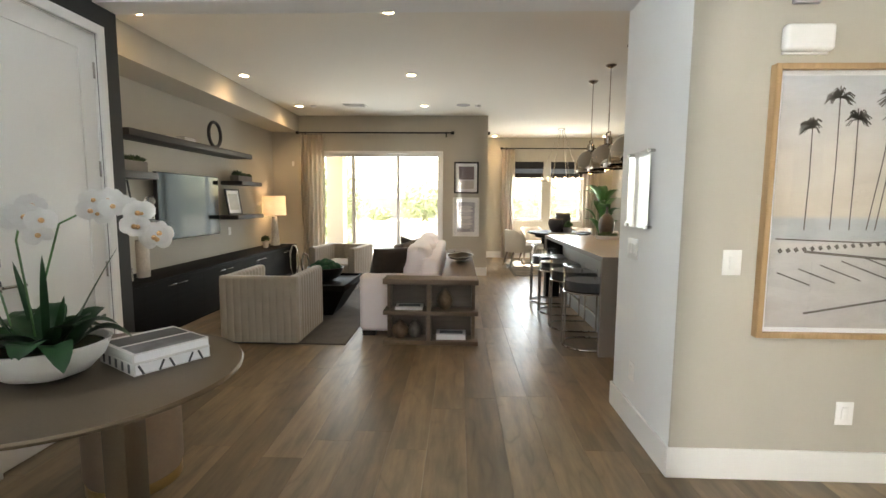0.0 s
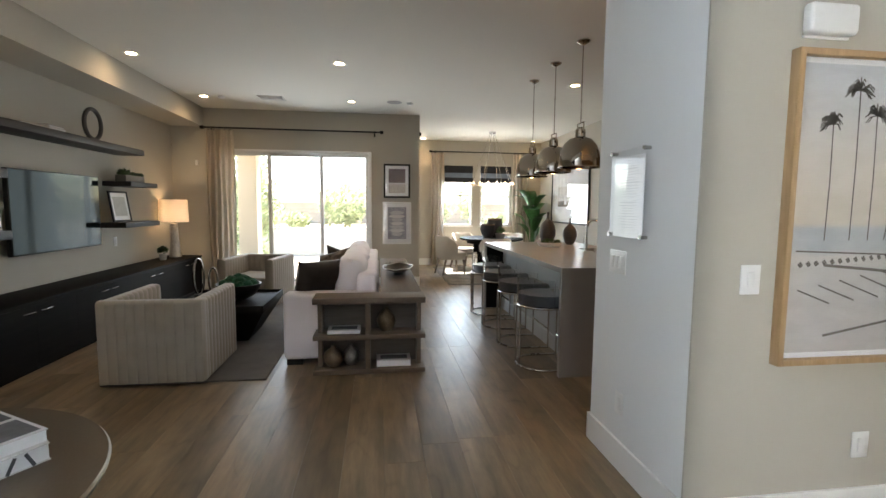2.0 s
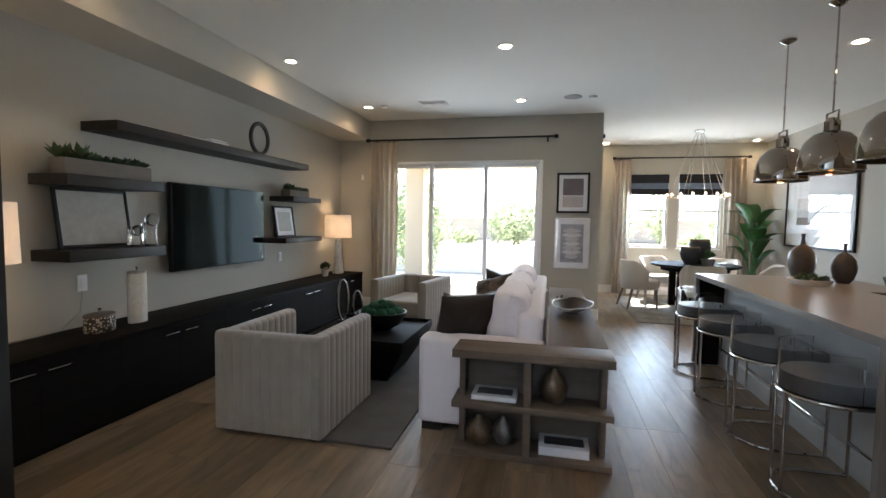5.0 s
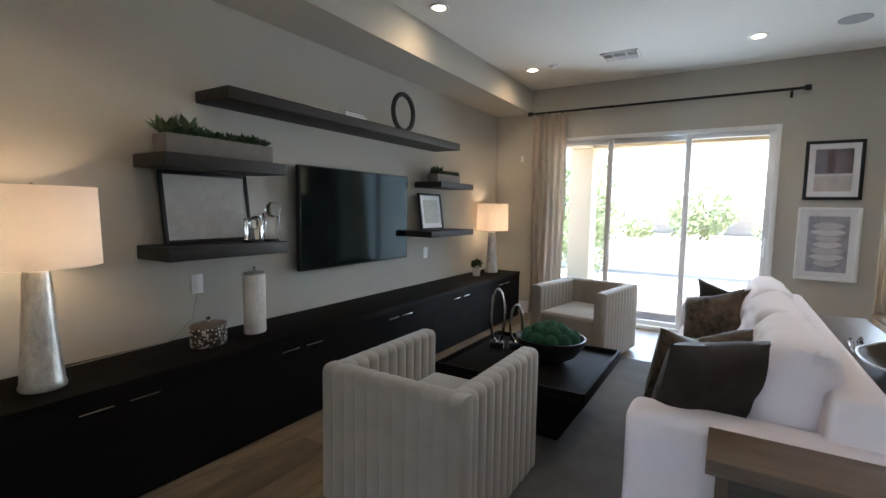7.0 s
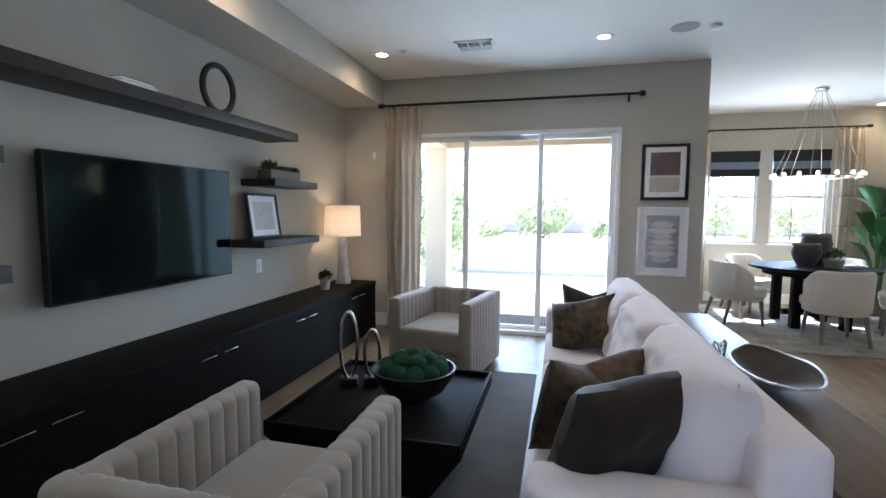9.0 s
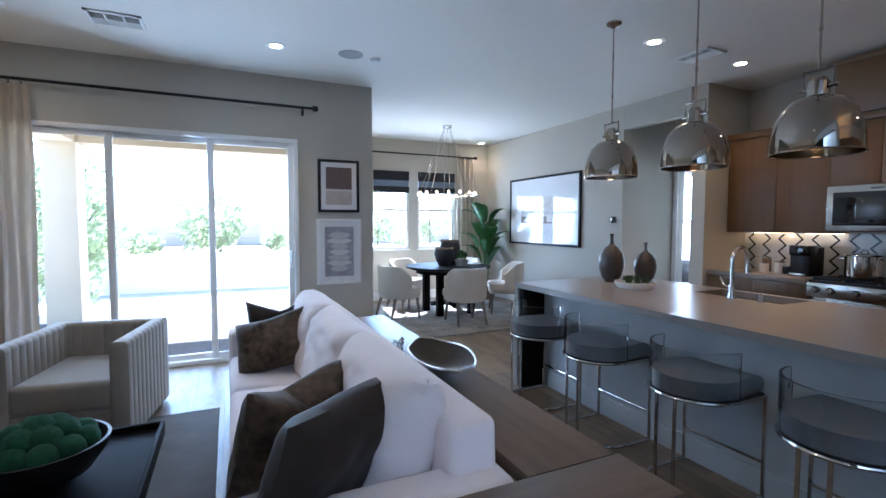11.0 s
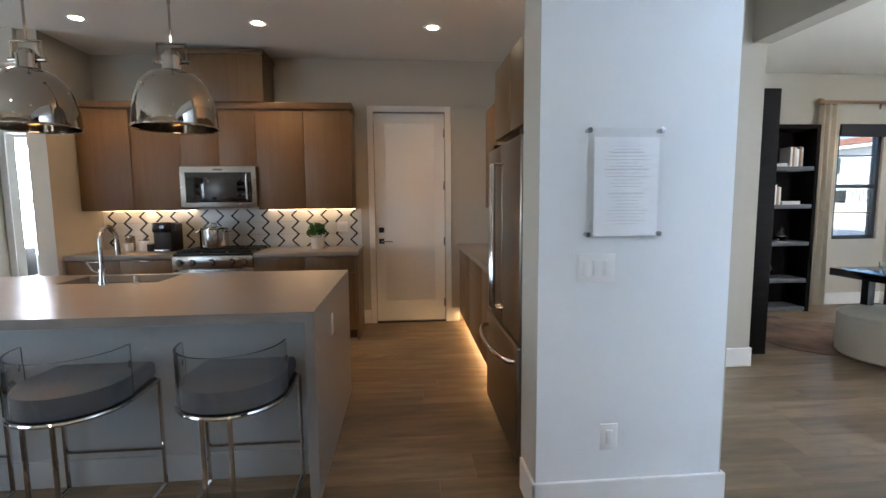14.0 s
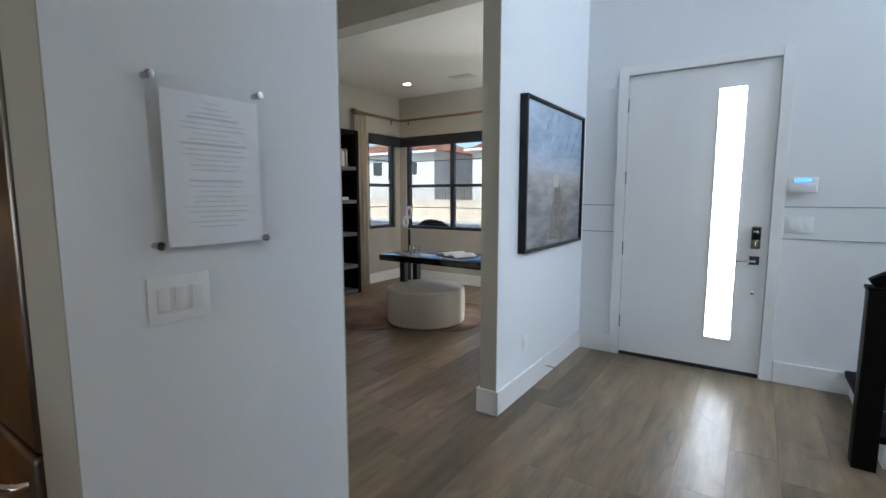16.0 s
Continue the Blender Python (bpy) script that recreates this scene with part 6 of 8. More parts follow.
part("handle", tube([(0.06, 0.69, 0.60), *[(0.43 + 0.37 * math.sin(radians(a)), 0.70 + 0.075 * math.cos(radians(a)), 0.60) for a in range(-80, 81, 10)], (0.80, 0.69, 0.60)], 0.014, 12), M_CHROME, fz)
part("toe_grille", boxm(0.01, 0.85, 0.56, 0.6, 0.0, 0.085), M_BLACK, fr)
for xx in (0.06, 0.8):
    part("hinge_cover", boxm(xx - 0.05, xx + 0.05, 0.5, 0.66, 1.74, 1.765, 0.006), M_BLACK, fr)
solid("counter_bowl", lathe([(0, 0), (0.05, 0), (0.10, 0.05), (0.105, 0.06), (0.095, 0.06), (0, 0.012)], 28), M_BLACK, "small black bowl on the side counter", "bowl", pose(3.6, 4.6, 0.92))
# ---- dining room ----
DX, DY = 2.50, 12.0
rug = thing("dining_rug", "distressed grey and cream patterned dining rug", "rug", pose(0, 0, 0))
part("mat", boxm(1.38, 3.75, 10.55, 13.05, 0.0, 0.010, 0.003), M_RUGD, rug)
part("border", box(boxm(1.376, 3.754, 10.546, 10.60, 0, 0.0108), 1.376, 1.43, 10.6, 13.054, 0, 0.0108), plain("rug_border", (0.20, 0.19, 0.175), 0.95, var=0.3, scale=8, fine=30), rug)
dt = thing("dining_table", "round dark espresso pedestal dining table", "table", pose(DX, DY, 0.01))
part("tabletop", lathe([(0, 0.705), (0.62, 0.705), (0.67, 0.72), (0.68, 0.735), (0.675, 0.75), (0, 0.75)], 56), M_ESPRESSO, dt)
for sx in (-1, 1):
    for sy in (-1, 1):
        part("leg", boxm(sx * 0.27 - 0.05, sx * 0.27 + 0.05, sy * 0.27 - 0.05, sy * 0.27 + 0.05, 0, 0.706, 0.006), M_ESPRESSO, dt)
part("stretcher", box(boxm(-0.3, 0.3, -0.03, 0.03, 0.12, 0.19, 0.004), -0.03, 0.03, -0.3, 0.3, 0.121, 0.189, 0.004), M_ESPRESSO, dt)
part("apron", lathe([(0.50, 0.64), (0.52, 0.64), (0.52, 0.706), (0.50, 0.706), (0.50, 0.64)], 48), M_ESPRESSO, dt)
M_DLEG = wood("grey_oak_leg", (0.13, 0.11, 0.09), (0.24, 0.20, 0.165), 0.5, "z")


def dining_chair(m):
    """Seat faces local +y; the barrel back wraps round -y."""
    c = thing("dining_chair", "cream upholstered barrel-back dining chair with oak legs", "chair", m, "chairs round the dining table")
    out = [(-0.27, 0.20), (-0.29, 0.0)] + [(0.29 * math.cos(radians(a)), -0.06 + 0.25 * math.sin(radians(a))) for a in range(190, 351, 10)] + [(0.29, 0.0), (0.27, 0.20), (0.20, 0.25), (-0.20, 0.25)]
    part("seat", extrude(out, 0.36, 0.48, bevel=0.03), M_UPHOLST, c)
    part("seat_frame", extrude([(x * 0.93, y * 0.93) for x, y in out], 0.32, 0.362), M_UPHOLST, c)
    bm = bmesh.new()
    n, rows = 26, []
    for i in range(n + 1):
        a = radians(168 + (372 - 168) * i / n)
        side = abs(i / n - 0.5) * 2
        top = 0.80 - 0.20 * max(0, side - 0.55) ** 1.3 / 0.45 ** 1.3 * 0.8
        col = []
        for r, z in ((0.30, 0.36), (0.315, top - 0.02), (0.30, top), (0.265, top), (0.252, top - 0.02), (0.245, 0.46)):
            col.append(bm.verts.new((r * math.cos(a), -0.04 + r * 0.92 * math.sin(a), z)))
        rows.append(col)
    for p, q in zip(rows, rows[1:]):
        for j in range(6):
            bm.faces.new([p[j], q[j], q[(j + 1) % 6], p[(j + 1) % 6]])
    bm.faces.new(rows[0])
    bm.faces.new(rows[-1][::-1])
    bmesh.ops.recalc_face_normals(bm, faces=bm.faces)
    part("backrest", bm, M_UPHOLST, c, "curved cream upholstered back")
    for sx in (-1, 1):
        for sy, sl in ((0.19, 0.02), (-0.20, -0.09)):
            bm = boxm(-0.02, 0.02, -0.02, 0.02, 0, 0.33, 0.004)
            for v in bm.verts:
                k = 1 - v.co.z / 0.33
                v.co.x = v.co.x * (1 - 0.35 * k) + sx * 0.03 * k * k
                v.co.y = v.co.y * (1 - 0.35 * k) + sl * k * k
            part("leg", move(bm, pose(sx * 0.19, sy, 0.0)), M_DLEG, c)
    return c


for ang, rad, yaw in ((188, 0.88, 6), (262, 0.80, 4), (338, 0.90, -4), (118, 0.86, 0), (48, 0.86, 0)):
    a = radians(ang)
    dining_chair(pose(DX + rad * math.cos(a), DY + rad * math.sin(a), 0.01, 0, 0, ang + 90 + yaw))

# pots on the dining table
M_POT = plain("charcoal_pot", (0.05, 0.048, 0.05), 0.5, var=0.3, scale=12, fine=70, bump=0.4)
M_POTRIM = plain("rough_brown_rim", (0.16, 0.12, 0.085), 0.8, var=0.3, scale=30, bump=0.8)
for x, y, s in ((2.42, 11.98, 1.12), (2.62, 12.2, 1.18)):
    p = thing("clay_pot", "large charcoal clay pot with a rough rim", "pot", pose(x, y, 0.76), "clay pots")
    h = 0.29 if s < 1.15 else 0.41
    part("body", lathe([(0, 0), (0.075 * s, 0), (0.12 * s, h * 0.3), (0.148 * s, h * 0.66), (0.135 * s, h * 0.88), (0.115 * s, h * 0.93), (0.105 * s, h * 0.93), (0, h * 0.7)], 36), M_POT, p)
    bm = lathe([(0.11 * s, h * 0.9), (0.132 * s, h * 0.9), (0.136 * s, h * 0.97), (0.12 * s, h), (0.108 * s, h * 0.97), (0.108 * s, h * 0.9)], 36)
    for v in bm.verts:
        v.co.z += 0.008 * noise.noise(v.co * 30)
    part("rim", bm, M_POTRIM, p, "rough brown rim")
small_plant(pose(2.66, 11.85, 0.76), 0.11, 0.10, "green foliage in a grey bowl on the dining table", 150, 17, plain("grey_bowl", (0.3, 0.29, 0.28), 0.5), M_LEAF, 0.04, 0.11)
tr = thing("place_setting", "white folded napkin on a plate on the dining table", "place setting", pose(3.0, 12.05, 0.76), "place settings")
part("plate", lathe([(0, 0), (0.08, 0), (0.13, 0.012), (0.128, 0.016), (0, 0.008)], 32), M_WHITE, tr)
part("napkin", boxm(-0.05, 0.05, -0.09, 0.09, 0.012, 0.03, 0.006), M_PAPER, tr)

# ring chandelier
ch = thing("chandelier", "round ring chandelier hung on slender metal rods with small lights", "chandelier", pose(DX, 12.05, 0))
RZ, RR = 1.885, 0.46
part("canopy", lathe([(0, 2.99), (0.075, 2.99), (0.075, 2.965), (0.06, 2.955), (0, 2.955)], 32), M_STEEL, ch)
part("ring", lathe([(RR - 0.012, RZ - 0.012), (RR + 0.012, RZ - 0.012), (RR + 0.012, RZ + 0.006), (RR - 0.012, RZ + 0.006), (RR - 0.012, RZ - 0.012)], 64), M_STEEL, ch)
for k in range(8):
    a = 2 * math.pi * (k + 0.3) / 8
    part("rod", tube([(0.045 * math.cos(a), 0.045 * math.sin(a), 2.96), (RR * math.cos(a), RR * math.sin(a), RZ)], 0.0035, 6), M_STEEL, ch)
for k in range(16):
    a = 2 * math.pi * k / 16
    part("bulb", move(lathe([(0, -0.006), (0.018, 0), (0.022, 0.02), (0.014, 0.042), (0, 0.048)], 12), pose(RR * math.cos(a), RR * math.sin(a), RZ + 0.006)), M_BULBSOFT, ch)
lamp("chandelier_light", "POINT", Matrix.Translation((DX, 12.05, RZ + 0.1)), 2.5, (1.0, 0.74, 0.46), radius=0.3)

# bird of paradise plant
bp = thing("bird_of_paradise", "tall green bird of paradise plant in a woven basket", "plant", pose(3.72, 12.9, 0))
part("basket", lathe([(0, 0), (0.15, 0), (0.18, 0.15), (0.165, 0.30), (0.155, 0.30), (0.15, 0.26), (0, 0.25)], 32), plain("seagrass_basket", (0.22, 0.16, 0.1), 0.9, var=0.4, scale=40, fine=90, bump=1.0, depth=0.008), bp)
rng = random.Random(77)
for k in range(13):
    a = k * 2.4 + rng.uniform(-0.3, 0.3)
    h = 0.66 + 0.07 * k + rng.uniform(-0.06, 0.06)
    lean = rng.uniform(0.08, 0.26)
    if math.cos(a) > 0.2:
        lean *= 0.45
    if math.sin(a) > 0.3:
        lean *= 0.6
    d = Vector((math.cos(a), math.sin(a), 0))
    p0, p1 = Vector((0.03 * math.cos(a), 0.03 * math.sin(a), 0.25)), d * lean * 0.5 + Vector((0, 0, h * 0.75))
    tip = d * lean + Vector((0, 0, h))
    stem = part("stem", tube([p0, (p0 + p1) / 2 + d * 0.01, p1, tip], 0.008, 6), M_LEAF, bp)
    L, Wd = rng.uniform(0.5, 0.68), rng.uniform(0.11, 0.155)
    bm = bmesh.new()
    up = Vector((0, 0, 1))
    side = d.cross(up).normalized()
    rows_ = []
    for i in range(11):
        t = i / 10
        c = tip + (d * (0.3 + 0.45 * t) + up * (0.95 - 0.42 * t * t)) * L * t * 0.95
        half = Wd * (math.sin(math.pi * min(1, 0.06 + 0.94 * t)) ** 0.75) + 0.001
        rows_.append([bm.verts.new(c + side * half * s + (up * 0.5 - d * 0.4) * abs(s) * half * 0.4) for s in (-1, -0.5, 0, 0.5, 1)])
    for p, q in zip(rows_, rows_[1:]):
        for j in range(4):
            bm.faces.new([p[j], q[j], q[j + 1], p[j + 1]])
    bmesh.ops.solidify(bm, geom=bm.faces, thickness=0.0015)
    part("leaf", bm, M_LEAF, stem)

# large framed print and thermostat
M_DPRINT = plain("street_print", (0.52, 0.49, 0.46), 0.6, var=0.3, scale=6, fine=18, bump=0)
M_DBROWN = plain("brown_print", (0.16, 0.10, 0.07), 0.6, var=0.6, scale=14, fine=40, bump=0)
picture("framed_print", pose(XD, 11.666, 1.65, 0, 0, -90), 1.90, 1.155, 0.035, 0.035, M_BLACK, 0.33, "large black framed photograph with a wide white mat", [M_DPRINT, (0.0, 1.0, 0.0, 0.28, M_DBROWN), (0.30, 0.42, 0.1, 0.55, M_FOAM), (0.62, 0.75, 0.05, 0.35, M_FOAM)])
th = thing("thermostat", "small black wall thermostat", "thermostat", pose(XD, 10.08, 1.49, 0, 0, -90))
part("body", boxm(-0.045, 0.045, -0.02, 0, -0.045, 0.045, 0.012), M_BLACKGLOSS, th)
sp = solid("wall_speaker", boxm(-0.03, 0.03, -0.06, 0.0, -0.03, 0.03, 0.012), M_BLACK, "small black bracket speaker high on the dining wall", "speaker", pose(0.83, 10.9, 2.72, 0, 0, 90))

# dark chair glimpsed in the far room
fc_ = thing("desk_chair", "dark upholstered chair in the far room", "chair", pose(5.95, 10.3, 0))
part("seat", boxm(-0.25, 0.25, -0.25, 0.25, 0.38, 0.48, 0.03, 3), M_PILLOW, fc_)
part("backrest", boxm(-0.25, 0.25, 0.18, 0.27, 0.45, 0.85, 0.03, 3), M_PILLOW, fc_)
for sx in (-1, 1):
    for sy in (-1, 1):
        part("leg", boxm(sx * 0.2 - 0.02, sx * 0.2 + 0.02, sy * 0.2 - 0.02, sy * 0.2 + 0.02, 0, 0.385), M_BLACK, fc_)
curtain_rod("curtain_rod", pose(6.9, 12.0, 2.42, 0, 0, -90), 1.9, 0.012, "dark curtain rod in the far room")
curtain("curtain", pose(6.9, 11.95, 0.02, 0, 0, -90), 0.4, 2.38, 4, M_CURTAIN, "white sheer curtain in the far room")
# ---- foyer ----
M_BRONZE = plain("satin_bronze_top", (0.135, 0.102, 0.068), 0.38, 0.7, var=0.14, scale=4, fine=120, bump=0.05)
ft = thing("entry_table", "round satin bronze entry table on a slim post", "table", pose(-1.09, 3.385, 0))
part("tabletop", lathe([(0, 0.73), (0.52, 0.73), (0.553, 0.742), (0.556, 0.752), (0.55, 0.76), (0, 0.76)], 72), M_BRONZE, ft)
part("post", boxm(0.10, 0.19, -0.06, 0.06, 0.02, 0.732, 0.006), M_BRONZE, ft)
part("foot", lathe([(0, 0), (0.26, 0), (0.265, 0.012), (0.25, 0.022), (0, 0.024)], 48), M_BRONZE, ft)
ds = thing("drum_stool", "tan leather drum stool with a brass base ring", "stool", pose(-1.31, 3.92, 0))
part("drum", lathe([(0, 0.05), (0.205, 0.05), (0.215, 0.08), (0.215, 0.52), (0.2, 0.545), (0, 0.55)], 48), plain("tan_leather", (0.30, 0.215, 0.15), 0.6, var=0.12, scale=5), ds)
part("base_ring", lathe([(0, 0), (0.208, 0), (0.208, 0.05), (0, 0.05)], 48), M_GOLD, ds, "brass base ring")

M_BOOKDARK = plain("grey_photo_cover", (0.11, 0.11, 0.115), 0.45, var=0.6, scale=9, fine=24, bump=0)
for z, t, cov, lab, ins in ((0.76, 0.045, M_COVERW, "large white art book on the entry table", 0.0), (0.805, 0.035, M_COVERW, "large grey photo book on top of the stack", 0.012)):
    b = book("art_book", pose(-0.862 - ins * 0.5, 3.348 + ins * 0.4, z, 0, 0, 57.9), 0.285, 0.30, t, cov, lab, "entry table books")
    if z > 0.78:
        part("cover_band", boxm(0.012, 0.275, 0.15, 0.27, t, t + 0.0008), M_CHAR, b, smooth=False)
        part("cover_picture", boxm(0.012, 0.275, 0.012, 0.13, t, t + 0.0008), M_BOOKDARK, b, smooth=False)
    else:
        for k in range(5):
            q = boxm(-0.0035, 0.0, 0.03 + 0.055 * k, 0.05 + 0.055 * k, 0.005, t - 0.005)
            part("cover_pattern", q, M_CHAR, b, smooth=False)
            part("cover_pattern", move(boxm(-0.004, 0.004, -0.0008, 0.0, 0, t * 0.9), pose(0.03 + 0.055 * k, 0.0, 0.002, 0, 25 if k % 2 else -25, 0)), M_CHAR, b, smooth=False)

# orchids in a white bowl
orc = thing("orchid_bowl", "white orchids in a wide white bowl on the entry table", "plant", pose(-1.18, 3.34, 0.76))
part("bowl", lathe([(0, 0), (0.07, 0), (0.13, 0.022), (0.175, 0.07), (0.196, 0.122), (0.197, 0.13), (0.186, 0.13), (0.165, 0.08), (0.1, 0.05), (0, 0.045)], 48), M_WHITE, orc)
part("soil", lathe([(0, 0.108), (0.177, 0.106), (0.168, 0.09), (0, 0.09)], 32), plain("moss_soil", (0.05, 0.055, 0.025), 0.95, var=0.4, scale=20, fine=90, bump=1.0, depth=0.008), orc)
M_ORLEAF = plain("orchid_leaf", (0.022, 0.075, 0.026), 0.35, var=0.3, scale=8, fine=40, bump=0.05)
M_PETAL = plain("orchid_petal", (0.82, 0.80, 0.78), 0.6, var=0.04, scale=20, bump=0.05)
M_LIP = plain("orchid_lip", (0.62, 0.36, 0.16), 0.6, var=0.2, scale=40)
rng = random.Random(9)


def strap_leaf(base, az, length, width, rise, droop):
    bm, d = bmesh.new(), Vector((math.cos(az), math.sin(az), 0))
    s = Vector((-math.sin(az), math.cos(az), 0))
    rows = []
    for i in range(11):
        t = i / 10
        c = Vector(base) + d * length * t * (1 - 0.25 * rise) + Vector((0, 0, length * (rise * t - droop * t * t)))
        half = width * (0.35 + 0.65 * math.sin(math.pi * min(1, 0.12 + 0.8 * t))) * math.sqrt(1 - t ** 5)
        rows.append([bm.verts.new(c + s * half * k + Vector((0, 0, 0.25 * abs(k) * half))) for k in (-1, -0.5, 0, 0.5, 1)])
    for p, q in zip(rows, rows[1:]):
        for j in range(4):
            bm.faces.new([p[j], q[j], q[j + 1], p[j + 1]])
    bmesh.ops.solidify(bm, geom=bm.faces, thickness=0.002)
    return bm


for k in range(24):
    az = 2 * math.pi * k / 12 + rng.uniform(-0.25, 0.25)
    inner = 0.09 if k > 11 else 0.03
    part("leaf", strap_leaf((inner * math.cos(az), inner * math.sin(az), 0.112), az, rng.uniform(0.17, 0.26), rng.uniform(0.044, 0.058), rng.uniform(0.75, 1.15), rng.uniform(0.5, 0.9)), M_ORLEAF, orc)
for x, y in ((0.05, 0.02), (0.04, 0.05), (0.02, -0.02), (-0.08, 0.04), (0.09, -0.05), (-0.12, -0.03), (-0.04, -0.06)):
    part("leaf", strap_leaf((x * 0.5, y * 0.5, 0.07), math.atan2(y, x), rng.uniform(0.2, 0.32), 0.012, 1.35, 0.10), M_ORLEAF, orc)


def orchid_flower(c, facing, r, roll):
    m = Matrix.Translation(c) @ Vector(facing).to_track_quat("Z", "Y").to_matrix().to_4x4() @ pose(0, 0, 0, 0, 0, roll)
    bm = bmesh.new()
    for q, (a, w, l) in enumerate(((90, 0.42, 0.95), (210, 0.42, 0.95), (330, 0.42, 0.95), (10, 0.66, 1.0), (170, 0.66, 1.0))):
        d = Vector((math.cos(radians(a)), math.sin(radians(a)), 0))
        s = Vector((-d.y, d.x, 0))
        lift = 0.004 if q < 3 else 0.009
        rows = []
        for i in range(6):
            t = i / 5
            half = w * r * math.sin(math.pi * min(1.0, 0.1 + 0.82 * t)) ** 0.6 * (1 if t < 0.95 else 0.45)
            rows.append([bm.verts.new(d * r * l * t + s * half * k + Vector((0, 0, lift + 0.16 * r * t * t * (1 if q > 2 else -0.4) - 0.10 * half * abs(k)))) for k in (-1, 0, 1)])
        for p_, q_ in zip(rows, rows[1:]):
            for j in range(2):
                bm.faces.new([p_[j], q_[j], q_[j + 1], p_[j + 1]])
    bmesh.ops.solidify(bm, geom=bm.faces, thickness=0.0012)
    f = part("flower", move(bm, m), M_PETAL, orc, "white orchid flower")
    lip = lathe([(0, 0.0), (r * 0.16, 0.006), (r * 0.2, 0.016), (r * 0.08, 0.03), (0, 0.028)], 10)
    part("lip", move(lip, m), M_LIP, f)


# two flower spikes arching over, flowers along each
spikes = ((((0.03, -0.02, 0.07), (0.05, -0.04, 0.36), (0.10, -0.02, 0.56), (0.22, 0.02, 0.63), (0.34, 0.05, 0.60), (0.41, 0.07, 0.50)), 13),
          (((-0.05, 0.02, 0.07), (-0.06, 0.0, 0.34), (-0.07, -0.01, 0.50), (-0.02, -0.03, 0.60), (0.05, -0.05, 0.60), (0.10, -0.08, 0.55)), 7),
          (((-0.08, -0.02, 0.07), (-0.12, -0.03, 0.3), (-0.16, -0.06, 0.46), (-0.17, -0.1, 0.52), (-0.16, -0.14, 0.45), (-0.14, -0.17, 0.36)), 6))
for pts, n in spikes:
    fine = []
    for i in range(len(pts) - 1):
        for k in range(4):
            a, b = Vector(pts[i]), Vector(pts[i + 1])
            fine.append(a.lerp(b, k / 4))
    fine.append(Vector(pts[-1]))
    part("stem", tube(fine, 0.0035, 6), M_LEAF, orc)
    for k in range(n):
        p = fine[len(fine) - 1 - int(k * (len(fine) * 0.5) / n)]
        off = Vector((rng.uniform(-0.02, 0.03), rng.uniform(-0.05, 0.0), rng.uniform(-0.035, 0.03)))
        orchid_flower(p + off, (0.85 + rng.uniform(-0.4, 0.4), -1, rng.uniform(-0.2, 0.3)), rng.uniform(0.042, 0.05), rng.uniform(-25, 25))

# palm tree print
M_LIGHTOAK = wood("light_oak_frame", (0.34, 0.21, 0.10), (0.50, 0.33, 0.17), 0.45, "z", bump=0.1)


def gradient_art(name, stops, axis="Z", height=1.0, noise_amt=0.12, scale=4.0):
    """A printed picture: tones in bands from bottom to top, mottled."""
    m, nt, b = nodes_of(name)
    tc = nt.nodes.new("ShaderNodeTexCoord")
    sep = nt.nodes.new("ShaderNodeSeparateXYZ")
    nt.links.new(tc.outputs["Object"], sep.inputs[0])
    mr = nt.nodes.new("ShaderNodeMapRange")
    mr.inputs["From Min"].default_value, mr.inputs["From Max"].default_value = -height / 2, height / 2
    nt.links.new(sep.outputs[axis], mr.inputs["Value"])
    c = ramp_of(nt, mr.outputs["Result"], stops)
    v = coords(nt, (1, 1, 3))
    c = mix_color(nt, noise_amt, c, ramp_of(nt, noise_of(nt, v, scale, 8, 0.65), [(0.35, (0.1, 0.1, 0.11)), (0.65, (0.95, 0.93, 0.9))]))
    nt.links.new(c, b.inputs["Base Color"])
    b.inputs["Roughness"].default_value = 0.5
    return m


PW, PH = 1.02, 1.30
pp = thing("palm_print", "large light oak framed photograph of palm trees by a pool", "picture", pose(1.775 + PW / 2, 4.06, 1.403))
part("frame", frame_y(bmesh.new(), -PW / 2, PW / 2, -0.045, 0, -PH / 2, PH / 2, 0.026, 0.002), M_LIGHTOAK, pp)
part("mat_board", boxm(-PW / 2 + 0.026, PW / 2 - 0.026, -0.016, -0.002, -PH / 2 + 0.026, PH / 2 - 0.026), M_PAPER, pp, smooth=False)
IW, IH = PW - 0.10, PH - 0.10
art = part("print", boxm(-IW / 2, IW / 2, -0.0185, -0.0165, -IH / 2, IH / 2), gradient_art("palm_photo", [(0.0, (0.50, 0.47, 0.45)), (0.30, (0.52, 0.50, 0.48)), (0.34, (0.62, 0.58, 0.54)), (0.37, (0.44, 0.47, 0.49)), (0.44, (0.46, 0.48, 0.50)), (0.46, (0.66, 0.58, 0.48)), (0.7, (0.66, 0.60, 0.54)), (1.0, (0.54, 0.56, 0.60))], height=IH, noise_amt=0.10), pp, smooth=False)
M_PALMINK = plain("palm_ink", (0.12, 0.102, 0.092), 0.6, var=0.3)
yy = -0.0192
bm = bmesh.new()


def ink(pts, w):
    for (x0, z0), (x1, z1) in zip(pts, pts[1:]):
        d = Vector((x1 - x0, 0, z1 - z0)).normalized()
        s = Vector((-d.z, 0, d.x)) * w * 0.34
        bm.faces.new([bm.verts.new(Vector((x0, yy, z0)) - s), bm.verts.new(Vector((x1, yy, z1)) - s), bm.verts.new(Vector((x1, yy, z1)) + s), bm.verts.new(Vector((x0, yy, z0)) + s)])


